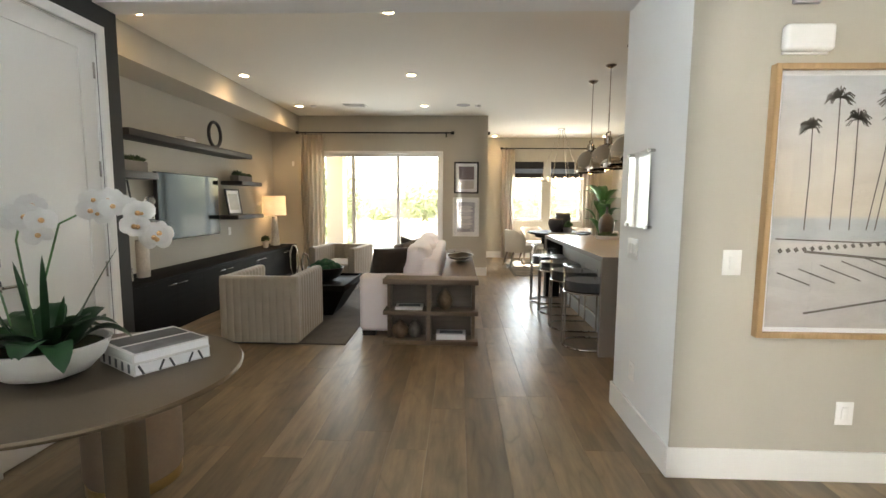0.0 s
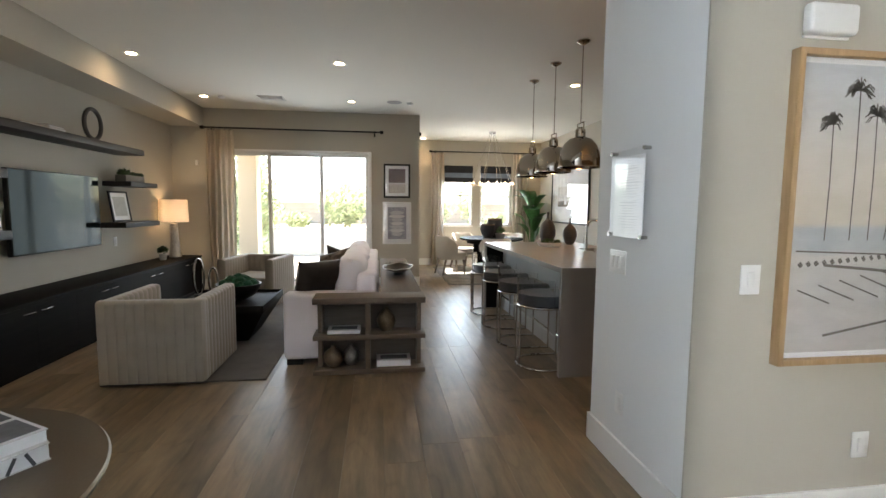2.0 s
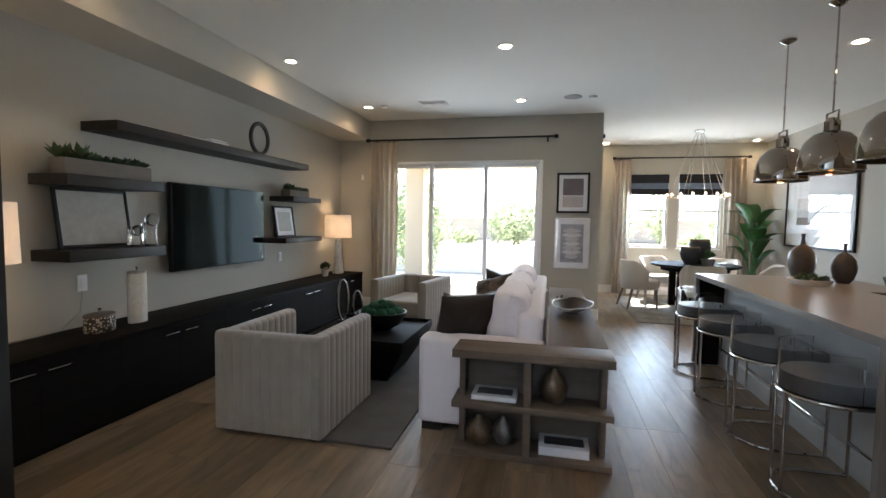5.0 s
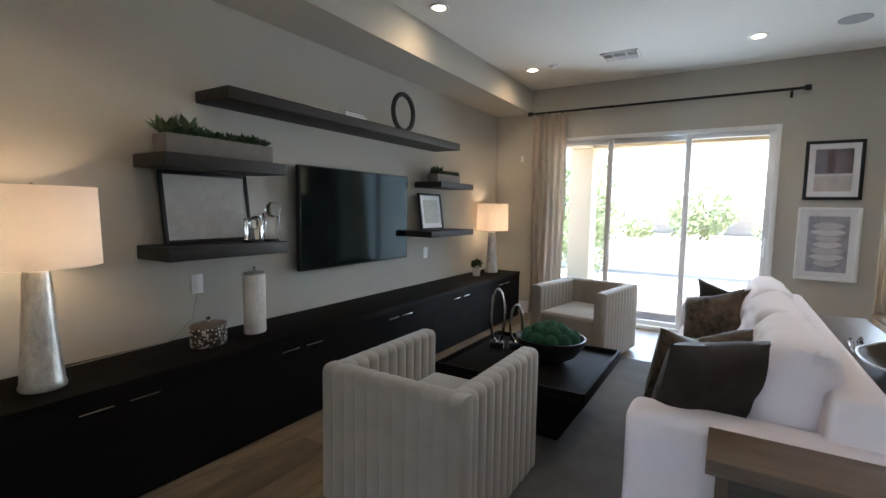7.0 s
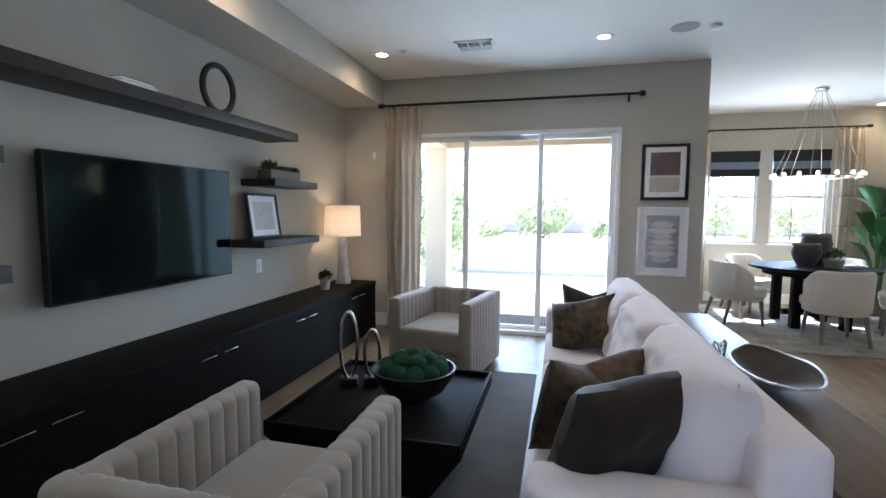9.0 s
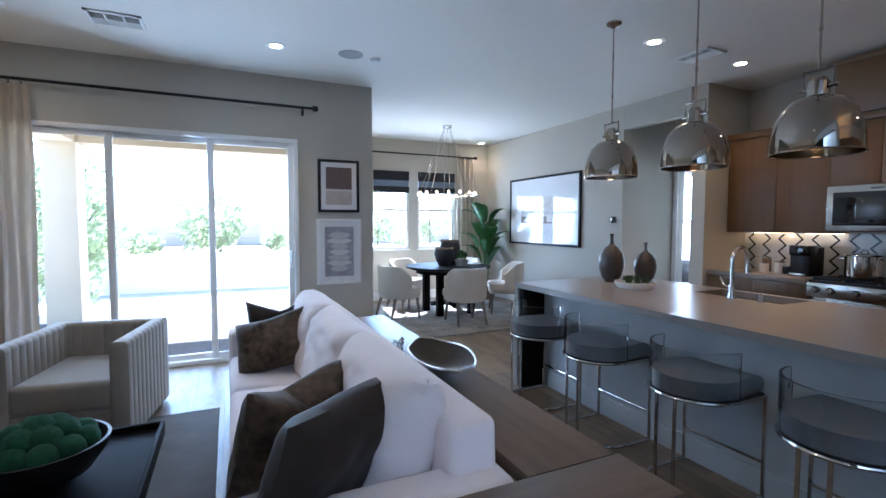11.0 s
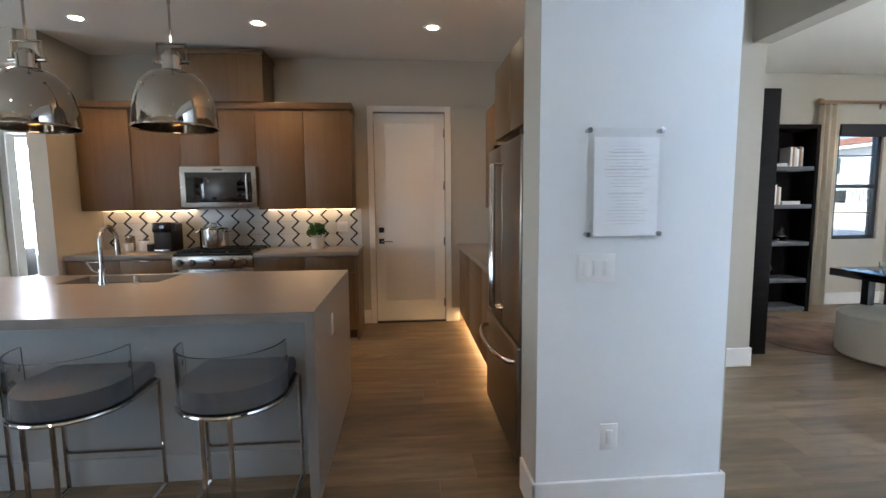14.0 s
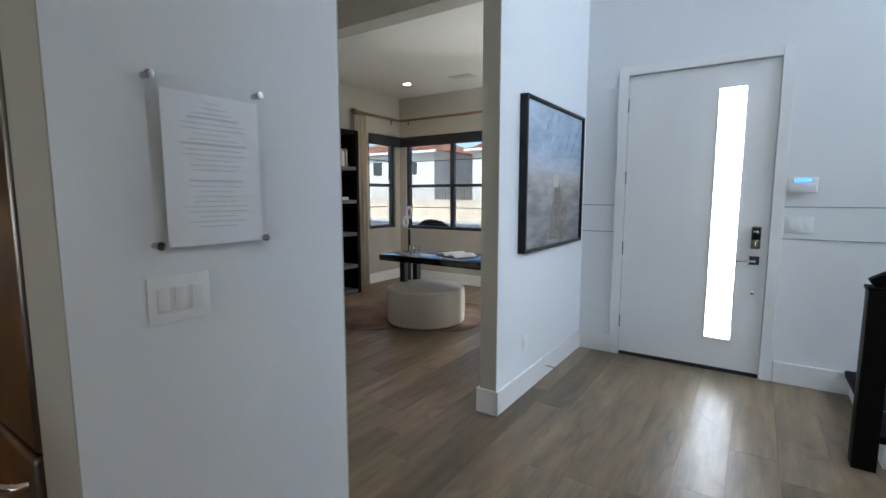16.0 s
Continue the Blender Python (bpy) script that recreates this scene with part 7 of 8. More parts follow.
rngp = random.Random(2)
for x0, x1, zt, r in ((-0.31, -0.31, 0.36, 0.07), (-0.19, -0.195, 0.50, 0.075), (-0.10, -0.105, 0.40, 0.07), (-0.02, 0.06, 0.50, 0.09), (0.02, 0.08, 0.42, 0.08), (0.14, 0.16, 0.06, 0.045), (0.27, 0.27, 0.47, 0.08), (0.36, 0.35, 0.33, 0.07)):
    zb = -0.12
    ink([(x0, zb), ((x0 + x1) / 2 + 0.004, (zb + zt) / 2), (x1, zt)], 0.009)
    for k in range(40):
        a = rngp.uniform(-0.6, math.pi + 0.6)
        l = r * rngp.uniform(0.5, 1.0)
        ink([(x1, zt), (x1 + 0.6 * l * math.cos(a), zt + 0.6 * l * math.sin(a) + 0.01), (x1 + l * math.cos(a), zt + 0.75 * l * math.sin(a) - 0.012)], 0.007)
for k in range(22):
    ink([(-0.42 + 0.038 * k, -0.215 + 0.0032 * k), (-0.408 + 0.038 * k, -0.232 + 0.0032 * k)], 0.022 * (1.3 - 0.03 * k))
ink([(-0.44, -0.165), (0.0, -0.18), (0.45, -0.15)], 0.010)
ink([(-0.30, -0.225), (0.1, -0.26), (0.45, -0.30)], 0.018)
for k in range(5):
    ink([(-0.42 + 0.1 * k, -0.33 + 0.02 * k), (-0.26 + 0.12 * k, -0.39 + 0.012 * k)], 0.010)
ink([(-0.28, -0.53), (0.1, -0.46), (0.45, -0.40)], 0.016)
part("palm_silhouette", bm, M_PALMINK, art, smooth=False)
g = part("glass", boxm(-PW / 2 + 0.026, PW / 2 - 0.026, -0.034, -0.032, -PH / 2 + 0.026, PH / 2 - 0.026), M_PICGLASS, pp, smooth=False)
g.visible_shadow = False
chm = thing("door_chime", "white plastic door chime box on the wall", "chime", pose(1.918, 4.06, 2.17))
part("cover", boxm(-0.112, 0.112, -0.05, 0, -0.06, 0.06, 0.018, 3), M_VINYL, chm)
part("base", boxm(-0.104, 0.104, -0.012, 0, -0.069, -0.058, 0.002), M_VINYL, chm)
solid("sensor_box", boxm(-0.06, 0.06, -0.03, 0, -0.02, 0.02, 0.006), plain("grey_plastic", (0.4, 0.4, 0.42), 0.5), "small grey sensor box high on the wall", "sensor", pose(1.905, 4.06, 2.345))
wall_plate(pose(1.656, 4.06, 1.118), 0.09, 0.125, "white light switch beside the palm print", 1)
wall_plate(pose(2.262, 4.06, 0.36), 0.085, 0.12, "white outlet under the palm print", 1, "outlet")
wall_plate(pose(XF, 4.676, 1.122, 0, 0, -90), 0.165, 0.125, "white triple light switch on the wall end", 3)
wall_plate(pose(XF, 4.60, 0.36, 0, 0, -90), 0.08, 0.12, "white outlet low on the wall end", 1, "outlet")
wall_plate(pose(XF, 2.35, 0.36, 0, 0, -90), 0.075, 0.12, "white outlet under the framed photograph", 1, "outlet")
wall_plate(pose(-0.16, YF, 1.19, 0, 0, 180), 0.165, 0.115, "white triple light switch beside the front door", 3)
ap = thing("alarm_panel", "white alarm keypad with a small blue screen", "keypad", pose(-0.16, YF, 1.475, 0, 0, 180))
part("case", boxm(-0.085, 0.085, -0.025, 0, -0.055, 0.055, 0.01), M_VINYL, ap)
part("screen", boxm(-0.05, 0.05, -0.027, -0.024, 0.022, 0.047), glow("blue_display", (0.05, 0.15, 0.9), 0.8), ap, "small blue screen")
part("cover_flap", boxm(-0.08, 0.08, -0.03, -0.024, -0.05, 0.012, 0.004), M_VINYL, ap)

# clear acrylic notice holder
nh = thing("notice_holder", "clear acrylic notice holder with a printed sheet", "sign", pose(XF, 4.575, 1.485, 0, 0, -90))
part("acrylic_sheet", boxm(-0.165, 0.165, -0.028, -0.024, -0.225, 0.225, 0.001), pane_glass("acrylic_sheet", (1, 1, 1), 0.05), nh, smooth=False).visible_shadow = False
sheet = part("paper", boxm(-0.13, 0.15, -0.0225, -0.0215, -0.222, 0.19), plain("bright_paper", (0.90, 0.90, 0.91), 0.7, var=0.01), nh, "white printed sheet", smooth=False)
M_INK = plain("grey_ink", (0.70, 0.70, 0.72), 0.7)
rng = random.Random(5)
zz = 0.165
for k in range(24):
    w = rng.uniform(0.05, 0.10)
    if k < 4:
        w = 0.02 + 0.018 * k
    part("text_line", boxm(0.01 - w, 0.01 + w, -0.0232, -0.0226, zz, zz + (0.006 if k in (3, 8, 14) else 0.003)), M_INK, sheet, smooth=False)
    zz -= 0.014 if k != 13 else 0.03
for sx in (-0.155, 0.155):
    for sz in (-0.215, 0.215):
        part("standoff", move(lathe([(0, 0), (0.009, 0), (0.009, 0.03), (0.011, 0.03), (0.011, 0.036), (0, 0.037)], 14), pose(sx, 0, sz, 90, 0, 0)), M_STEEL, nh)

# black framed photograph on the foyer wall
bw, bh = 1.186, 1.035
bp_ = thing("framed_photograph", "large black framed photograph of a path under a cloudy sky", "picture", pose(XF, 1.899, 1.532, 0, 0, -90))
part("frame", frame_y(bmesh.new(), -bw / 2, bw / 2, -0.055, 0, -bh / 2, bh / 2, 0.022, 0.002), M_BLACK, bp_)
pic = part("print", boxm(-bw / 2 + 0.022, bw / 2 - 0.022, -0.035, -0.003, -bh / 2 + 0.022, bh / 2 - 0.022), gradient_art("path_photo", [(0.0, (0.075, 0.07, 0.075)), (0.25, (0.13, 0.12, 0.12)), (0.44, (0.24, 0.21, 0.19)), (0.5, (0.36, 0.33, 0.31)), (0.56, (0.42, 0.46, 0.52)), (0.75, (0.26, 0.36, 0.50)), (1.0, (0.40, 0.50, 0.62))], height=bh - 0.05, noise_amt=0.22, scale=3.0), bp_, smooth=False)
bm = bmesh.new()
y = -0.0358
bm.faces.new([bm.verts.new(v) for v in ((-0.16, y, -0.46), (0.34, y, -0.46), (0.06, y, -0.04), (-0.02, y, -0.04))])
part("path", bm, plain("ochre_path", (0.19, 0.165, 0.135), 0.6, var=0.4, scale=10, fine=40, bump=0), pic, smooth=False)
bm = boxm(-0.06, 0.05, y - 0.0008, y, -0.07, 0.03)
part("hut", bm, plain("pale_hut", (0.5, 0.46, 0.40), 0.6, var=0.1), pic, smooth=False)
bm = bmesh.new()
for k in range(5):
    x0 = -0.35 + 0.16 * k
    bm.faces.new([bm.verts.new(v) for v in ((x0, y, 0.12 + 0.02 * k), (x0 + 0.05, y, 0.12 + 0.02 * k), (x0 + 0.28, y, 0.47), (x0 + 0.2, y, 0.47))])
part("light_ray", bm, plain("pale_cloud", (0.35, 0.43, 0.54), 0.6, var=0.4, scale=6, fine=20, bump=0), pic, smooth=False)
dstop = solid("door_stop", tube([(XF - 0.016, 1.98, 0.09), (XF - 0.10, 1.98, 0.085)], 0.005, 8), M_STEEL, "small steel door stop on the baseboard", "door stop")

# stairs behind a black cable rail
st = tagged(thing("stairs", "open black treads with white risers beside the foyer", "stairs", pose(-0.50, YF + 0.004, 0)), kind="structure")
for i in range(12):
    part("riser", boxm(-0.28 * (i + 1) - 0.0, -0.28 * i - 0.02, 0, 1.07, 0.0, 0.175 * (i + 1) - 0.04), M_TRIM, st, smooth=False)
    part("tread", boxm(-0.28 * (i + 1) - 0.02, -0.28 * i + 0.012, 0, 1.09, 0.175 * (i + 1) - 0.04, 0.175 * (i + 1), 0.004), M_ESPRESSO, st)
rl = thing("stair_railing", "black stair railing with slim steel cables", "railing", pose(-0.435, 2.21, 0))
part("newel", boxm(-0.05, 0.05, -0.05, 0.05, 0, 0.93, 0.004), M_ESPRESSO, rl)
part("newel_cap", boxm(-0.056, 0.056, -0.056, 0.056, 0.93, 0.95, 0.004), M_ESPRESSO, rl)
slope = 0.175 / 0.28
part("top_rail", move(boxm(-3.3, 0.04, -0.035, 0.035, -0.03, 0.03, 0.006), pose(0, 0, 0.98, 0, math.degrees(math.atan(slope)), 0)), M_ESPRESSO, rl)
for k in range(6):
    z = 0.30 + 0.115 * k
    part("cable", tube([(-0.04, 0, z), (-3.0, 0, z + slope * 2.96)], 0.004, 6), M_STEEL, rl)
for x in (-1.4, -2.7):
    part("post", boxm(x - 0.035, x + 0.035, -0.035, 0.035, 0.175 * int(-x / 0.28 + 0.9), 1.02 - slope * x, 0.004), M_ESPRESSO, rl)

# ---- study ----
def bookcase(m, w, h, d, shelves, label):
    b = thing("bookcase", label, "bookcase", m, "study bookcases")
    for x in (0, w - 0.05):
        part("side", boxm(x, x + 0.05, -d, 0, 0, h, 0.003), M_ESPRESSO, b)
    part("top", boxm(0.05, w - 0.05, -d, 0, h - 0.05, h, 0.003), M_ESPRESSO, b)
    part("back", boxm(0.05, w - 0.05, -0.02, 0, 0.0, h - 0.05), M_ESPRESSO, b)
    for z in shelves:
        part("shelf", boxm(0.05, w - 0.05, -d + 0.01, -0.02, z - 0.05, z, 0.002), plain("grey_shelf", (0.10, 0.10, 0.105), 0.4, var=0.05), b)
    return b


SH = (0.06, 0.42, 0.88, 1.34, 1.80)
bookcase(pose(5.14, 1.32, 0, 0, 0, -90), 0.86, 2.30, 0.34, SH, "tall black bookcase with grey shelves by the window")
bookcase(pose(3.35, 2.59, 0), 1.1, 2.36, 0.36, SH, "tall black bookcase seen from its side")
rng = random.Random(14)
for z, y0, n in ((1.80, 0.60, 6), (1.34, 0.86, 4), (0.06, 0.95, 5)):
    y = y0
    for k in range(n):
        t = rng.uniform(0.022, 0.035)
        hgt = rng.uniform(0.2, 0.25)
        b = thing("book", "upright cream book on the study bookcase", "book", pose(4.88, y, z), "bookcase books")
        part("cover", boxm(0, 0.17, 0, t, 0, hgt, 0.002), (M_COVERW, M_TAN, M_PAPER)[k % 3], b)
        part("page_block", boxm(0.003, 0.167, 0.003, t - 0.003, hgt - 0.003, hgt + 0.001), M_PAPER, b)
        y += t + 0.001
for z, y in ((1.34, 0.62), (1.80, 0.82)):
    book("book", pose(4.86, y, z), 0.18, 0.24, 0.04, M_COVERW, "cream book lying flat on the study bookcase", "bookcase books")
small_plant(pose(4.95, 0.95, 0.42), 0.05, 0.08, "small plant in a grey pot on the bookcase", 60, 3, M_CONCRETE, M_LEAF, 0.03, 0.08)
solid("glass_vase", lathe([(0, 0), (0.05, 0), (0.07, 0.06), (0.03, 0.14), (0.035, 0.18), (0.028, 0.18), (0.022, 0.14), (0.06, 0.06), (0, 0.01)], 24), M_GLASSOBJ, "clear glass vase on the study bookcase", "vase", pose(4.95, 0.75, 0.88))

pf = thing("pouf", "round cream upholstered pouf on the study rug", "ottoman", pose(3.10, 1.20, 0.008))
part("body", lathe([(0, 0.01), (0.41, 0.01), (0.43, 0.03), (0.435, 0.2), (0.43, 0.36), (0.41, 0.39), (0.37, 0.402), (0, 0.405)], 56), M_UPHOLST, pf)
part("piping", tube([(0.425 * math.cos(t), 0.425 * math.sin(t), 0.375) for t in [2 * math.pi * i / 60 for i in range(60)]], 0.006, 8, closed=True), M_UPHOLST, pf)
rgs = bmesh.new()
pts = []
for k in range(40):
    a = 2 * math.pi * k / 40
    r = 1.0 + 0.16 * math.sin(2 * a + 0.5) + 0.10 * math.sin(5 * a)
    pts.append((3.55 + 0.95 * r * math.cos(a), 1.05 + 0.85 * r * math.sin(a)))
solid("cowhide_rug", extrude(pts, 0.0, 0.007), plain("cowhide", (0.21, 0.14, 0.10), 0.9, var=0.7, scale=3, fine=120, bump=0.5), "brown and cream cowhide rug in the study", "rug")
dk = thing("desk", "glossy black study desk with square legs", "desk", pose(2.25, 0.82, 0.008))
part("top", boxm(0, 1.32, -0.0, 0.62, 0.675, 0.745, 0.004), plain("black_lacquer", (0.012, 0.012, 0.014), 0.2, var=0.05, bump=0.02, coat=0.4), dk)
for x in (0.07, 1.16):
    for y in (0.06, 0.30):
        part("leg", boxm(x, x + 0.07, y, y + 0.07, 0, 0.666, 0.003), M_BLACK, dk)
for x, y in ((0.25, 0.25), (0.33, 0.3)):
    q = Matrix.Translation((0, 0, 0.753)) @ pose(3.2 + x * 0.5, 0.95 + y * 0.5, 0)
    solid("glass_votive", lathe([(0, 0), (0.035, 0), (0.04, 0.07), (0.035, 0.07), (0.03, 0.01), (0, 0.008)], 20), M_GLASSOBJ, "clear glass votive on the study desk", "votive", q, "desk votives")
ob_ = thing("open_book", "open white book lying on the study desk", "book", Matrix.Translation((0, 0, 0.753)) @ pose(2.75, 1.12, 0, 0, 0, -25))
for s in (-1, 1):
    bm = bmesh.new()
    rows_ = []
    for i in range(9):
        t = i / 8
        rows_.append([bm.verts.new((s * 0.2 * t, yv, 0.012 + 0.03 * math.sin(math.pi * t) * (1 - 0.4 * t))) for yv in (-0.14, 0.14)])
    for p_, q_ in zip(rows_, rows_[1:]):
        bm.faces.new([p_[0], q_[0], q_[1], p_[1]])
    bmesh.ops.solidify(bm, geom=bm.faces, thickness=0.01)
    part("page_block", bm, M_PAPER, ob_)
part("cover", boxm(-0.205, 0.205, -0.145, 0.145, 0.0, 0.004), M_CHAR, ob_)
rs = thing("ring_sculpture", "white ceramic double ring sculpture by the window", "sculpture", pose(4.70, -0.55, 0))
part("stand", lathe([(0, 0), (0.14, 0), (0.14, 0.02), (0.03, 0.04), (0.02, 0.86), (0, 0.87)], 24), M_BLACK, rs)
for cz, cx, r in ((1.13, 0.0, 0.085), (0.98, 0.075, 0.08)):
    part("ring", tube([(cx + r * math.cos(t), -r * math.cos(t) * 0.6, cz + r * math.sin(t)) for t in [2 * math.pi * i / 28 for i in range(28)]], 0.02, 10, closed=True), M_WHITE, rs)
# chair on the porch outside the study window
dc = thing("porch_chair", "dark rounded wicker porch chair outside the study window", "chair", pose(5.0, -1.75, -0.139, 0, 0, 200))
part("seat", boxm(-0.33, 0.33, -0.3, 0.33, 0.3, 0.44, 0.04, 3), M_PILLOW, dc)
bm = bmesh.new()
rows_ = []
for i in range(25):
    a = radians(180 + 180 * i / 24)
    top = 0.74 + 0.36 * math.sin(math.pi * i / 24) ** 0.8
    rows_.append([bm.verts.new((r * math.cos(a), r * math.sin(a), z)) for r, z in ((0.37, 0.1), (0.39, top), (0.36, top + 0.02), (0.33, top), (0.31, 0.12))])
for p_, q_ in zip(rows_, rows_[1:]):
    for j in range(5):
        bm.faces.new([p_[j], q_[j], q_[(j + 1) % 5], p_[(j + 1) % 5]])
bm.faces.new(rows_[0])
bm.faces.new(rows_[-1][::-1])
bmesh.ops.recalc_face_normals(bm, faces=bm.faces)
part("backrest", bm, M_PILLOW, dc)
for sx in (-1, 1):
    for sy in (-1, 1):
        part("leg", boxm(sx * 0.25 - 0.02, sx * 0.25 + 0.02, sy * 0.22 - 0.02, sy * 0.22 + 0.02, 0, 0.31), M_BLACK, dc)
M_RODWOOD = wood("brown_wood_rod", (0.16, 0.09, 0.05), (0.28, 0.17, 0.1), 0.5, "x")
curtain_rod("curtain_rod", pose(5.06, 0.26, 2.62, 0, 0, -90), 1.04, 0.02, "brown wooden curtain rod along the study wall", M_RODWOOD, (True, False))
curtain_rod("curtain_rod", pose(5.07, -0.79, 2.62, 0, 0, 180), 2.2, 0.02, "brown wooden curtain rod above the study window", M_RODWOOD, (False, True))
curtain("curtain", pose(5.06, 0.26, 0.02, 0, 0, -90), 0.24, 2.56, 3, plain("cream_curtain", (0.66, 0.60, 0.50), 0.9, var=0.04, fine=300), "cream curtain drawn open beside the study window")
# ---- ceiling fixtures ----
M_CANTRIM = plain("white_can_trim", (0.78, 0.76, 0.72), 0.5, var=0.02)


def downlight(x, y, z, watts, spot=115, tone=WARM):
    d = thing("downlight", "white recessed ceiling downlight, lit warm", "downlight", pose(x, y, z), "recessed downlights")
    part("trim_ring", lathe([(0.05, -0.001), (0.085, -0.001), (0.086, -0.006), (0.08, -0.009), (0.07, -0.0085), (0.05, -0.003), (0.05, -0.001)], 36), M_CANTRIM, d)
    part("lens", lathe([(0, -0.004), (0.04, -0.004), (0.05, -0.0028), (0.05, -0.001), (0, -0.001)], 36), M_DOWN, d, "glowing warm lens")
    lamp("downlight_light", "SPOT", pose(x, y, z - 0.02), watts * 0.24, tone, spot=spot, radius=0.06)
    return d


for x, y, w in ((-2.45, 5.78, 3), (-0.30, 5.80, 9), (-2.45, 7.77, 7.5), (-0.31, 7.77, 14), (-2.40, 9.68, 11), (-0.285, 9.67, 15), (3.79, 13.23, 18), (1.15, 13.2, 18)):
    downlight(x, y, H, w, 152 if x < -2 else 115)
for x, y, w in ((2.64, 8.21, 13), (3.84, 8.24, 24), (3.87, 6.75, 24), (3.88, 5.21, 21)):
    downlight(x, y, H, w, 125, AMBER)
downlight(4.38, -0.12, H, 26, 116)


def vent(m, w, h, label):
    v = thing("ceiling_vent", label, "vent", m, "ceiling vents")
    bm = bmesh.new()
    for a in ((-w / 2, w / 2, -h / 2, -h / 2 + 0.025), (-w / 2, w / 2, h / 2 - 0.025, h / 2), (-w / 2, -w / 2 + 0.025, -h / 2, h / 2), (w / 2 - 0.025, w / 2, -h / 2, h / 2)):
        box(bm, a[0], a[1], a[2], a[3], -0.012, 0)
    part("frame", bm, M_CANTRIM, v, smooth=False)
    part("backing", boxm(-w / 2 + 0.02, w / 2 - 0.02, -h / 2 + 0.02, h / 2 - 0.02, -0.004, -0.001), plain("vent_dark", (0.12, 0.12, 0.12), 0.8), v, smooth=False)
    n = 9
    for k in range(n):
        y = -h / 2 + 0.03 + (h - 0.06) * k / (n - 1)
        part("slat", move(boxm(-w / 2 + 0.02, w / 2 - 0.02, -0.009, 0.009, -0.0012, 0.0012), pose(0, y, -0.009, 40 if k < 5 else -40, 0, 0)), M_CANTRIM, v, smooth=False)
    for x in (-w / 6, w / 6):
        part("divider", boxm(x - 0.006, x + 0.006, -h / 2 + 0.02, h / 2 - 0.02, -0.014, -0.004), M_CANTRIM, v, smooth=False)
    return v


vent(pose(-1.44, 9.62, H), 0.36, 0.26, "white louvred ceiling vent by the sliding door")
vent(pose(3.27, 8.26, H, 0, 0, 90), 0.36, 0.26, "white louvred ceiling vent over the kitchen")
vent(pose(3.50, -0.19, H), 0.33, 0.2, "white louvred ceiling vent in the study")
spk = thing("ceiling_speaker", "round grey flush ceiling speaker", "speaker", pose(0.36, 9.60, H))
part("grille", lathe([(0, -0.006), (0.105, -0.006), (0.112, -0.003), (0.112, 0), (0, 0)], 40), plain("speaker_grille", (0.36, 0.35, 0.34), 0.7, var=0.1, fine=300, bump=0.5), spk)
sd = thing("smoke_detector", "small round white ceiling detector", "detector", pose(0.6, 9.62, H), "detectors")
part("body", lathe([(0, -0.03), (0.03, -0.03), (0.045, -0.02), (0.05, 0), (0, 0)], 28), M_VINYL, sd)
copy_thing(sd, pose(-2.15, 9.65, H))
copy_thing(sd, pose(2.45, 6.05, H))
# ---- outside ----
bm = bmesh.new()
gr = [bm.verts.new(v) for v in ((-400, -400, -0.14), (400, -400, -0.14), (400, 400, -0.14), (-400, 400, -0.14))]
bm.faces.new(gr)
structure("ground", bm, plain("pale_gravel_ground", (0.46, 0.42, 0.36), 0.95, var=0.12, scale=0.4, fine=12, bump=0.4, depth=0.02), "pale dry ground reaching the horizon", "ground")
structure("patio_slab", boxm(-3.3, 0.67, YS + 0.16, 14.2, -0.14, -0.03), M_CONCRETE, "pale concrete patio slab", "pavement")
structure("patio_wall", wall_x(bmesh.new(), -3.0, -2.72, YS + 0.16, 11.9, -0.14, 2.75), M_STUCCO, "cream stucco patio side wall")
structure("patio_column", boxm(-3.0, -2.6, 13.3, 13.7, -0.14, 2.55), M_STUCCO, "cream stucco patio column", "column")
structure("patio_beam", boxm(-3.0, 0.83, 13.3, 13.7, 2.55, 2.85), M_STUCCO, "cream stucco patio beam", "beam")
structure("patio_beam_side", boxm(-3.0, -2.6, 11.9, 13.3, 2.55, 2.85), M_STUCCO, "cream stucco patio side beam", "beam")
structure("patio_ceiling", boxm(-3.0, 0.67, YS + 0.16, 13.7, 2.85, 2.95), M_STUCCO, "cream stucco patio ceiling", "ceiling")
M_BLOCK = plain("tan_block_wall", (0.58, 0.47, 0.35), 0.95, var=0.12, scale=2, fine=30, bump=0.5)
gw = tagged(thing("garden_wall", "tan block garden wall with a cap", "wall", pose(0, 0, -0.14)), kind="structure")
part("courses", boxm(-16, 18, 24.0, 24.2, 0, 1.64), M_BLOCK, gw)
part("cap", boxm(-16, 18, 23.95, 24.25, 1.64, 1.72), M_BLOCK, gw)
for k in range(7):
    part("joint", boxm(-16, 18, 23.995, 24.0, 0.2 * (k + 1) - 0.008, 0.2 * (k + 1)), plain("mortar_joint", (0.3, 0.25, 0.19), 0.95), gw)


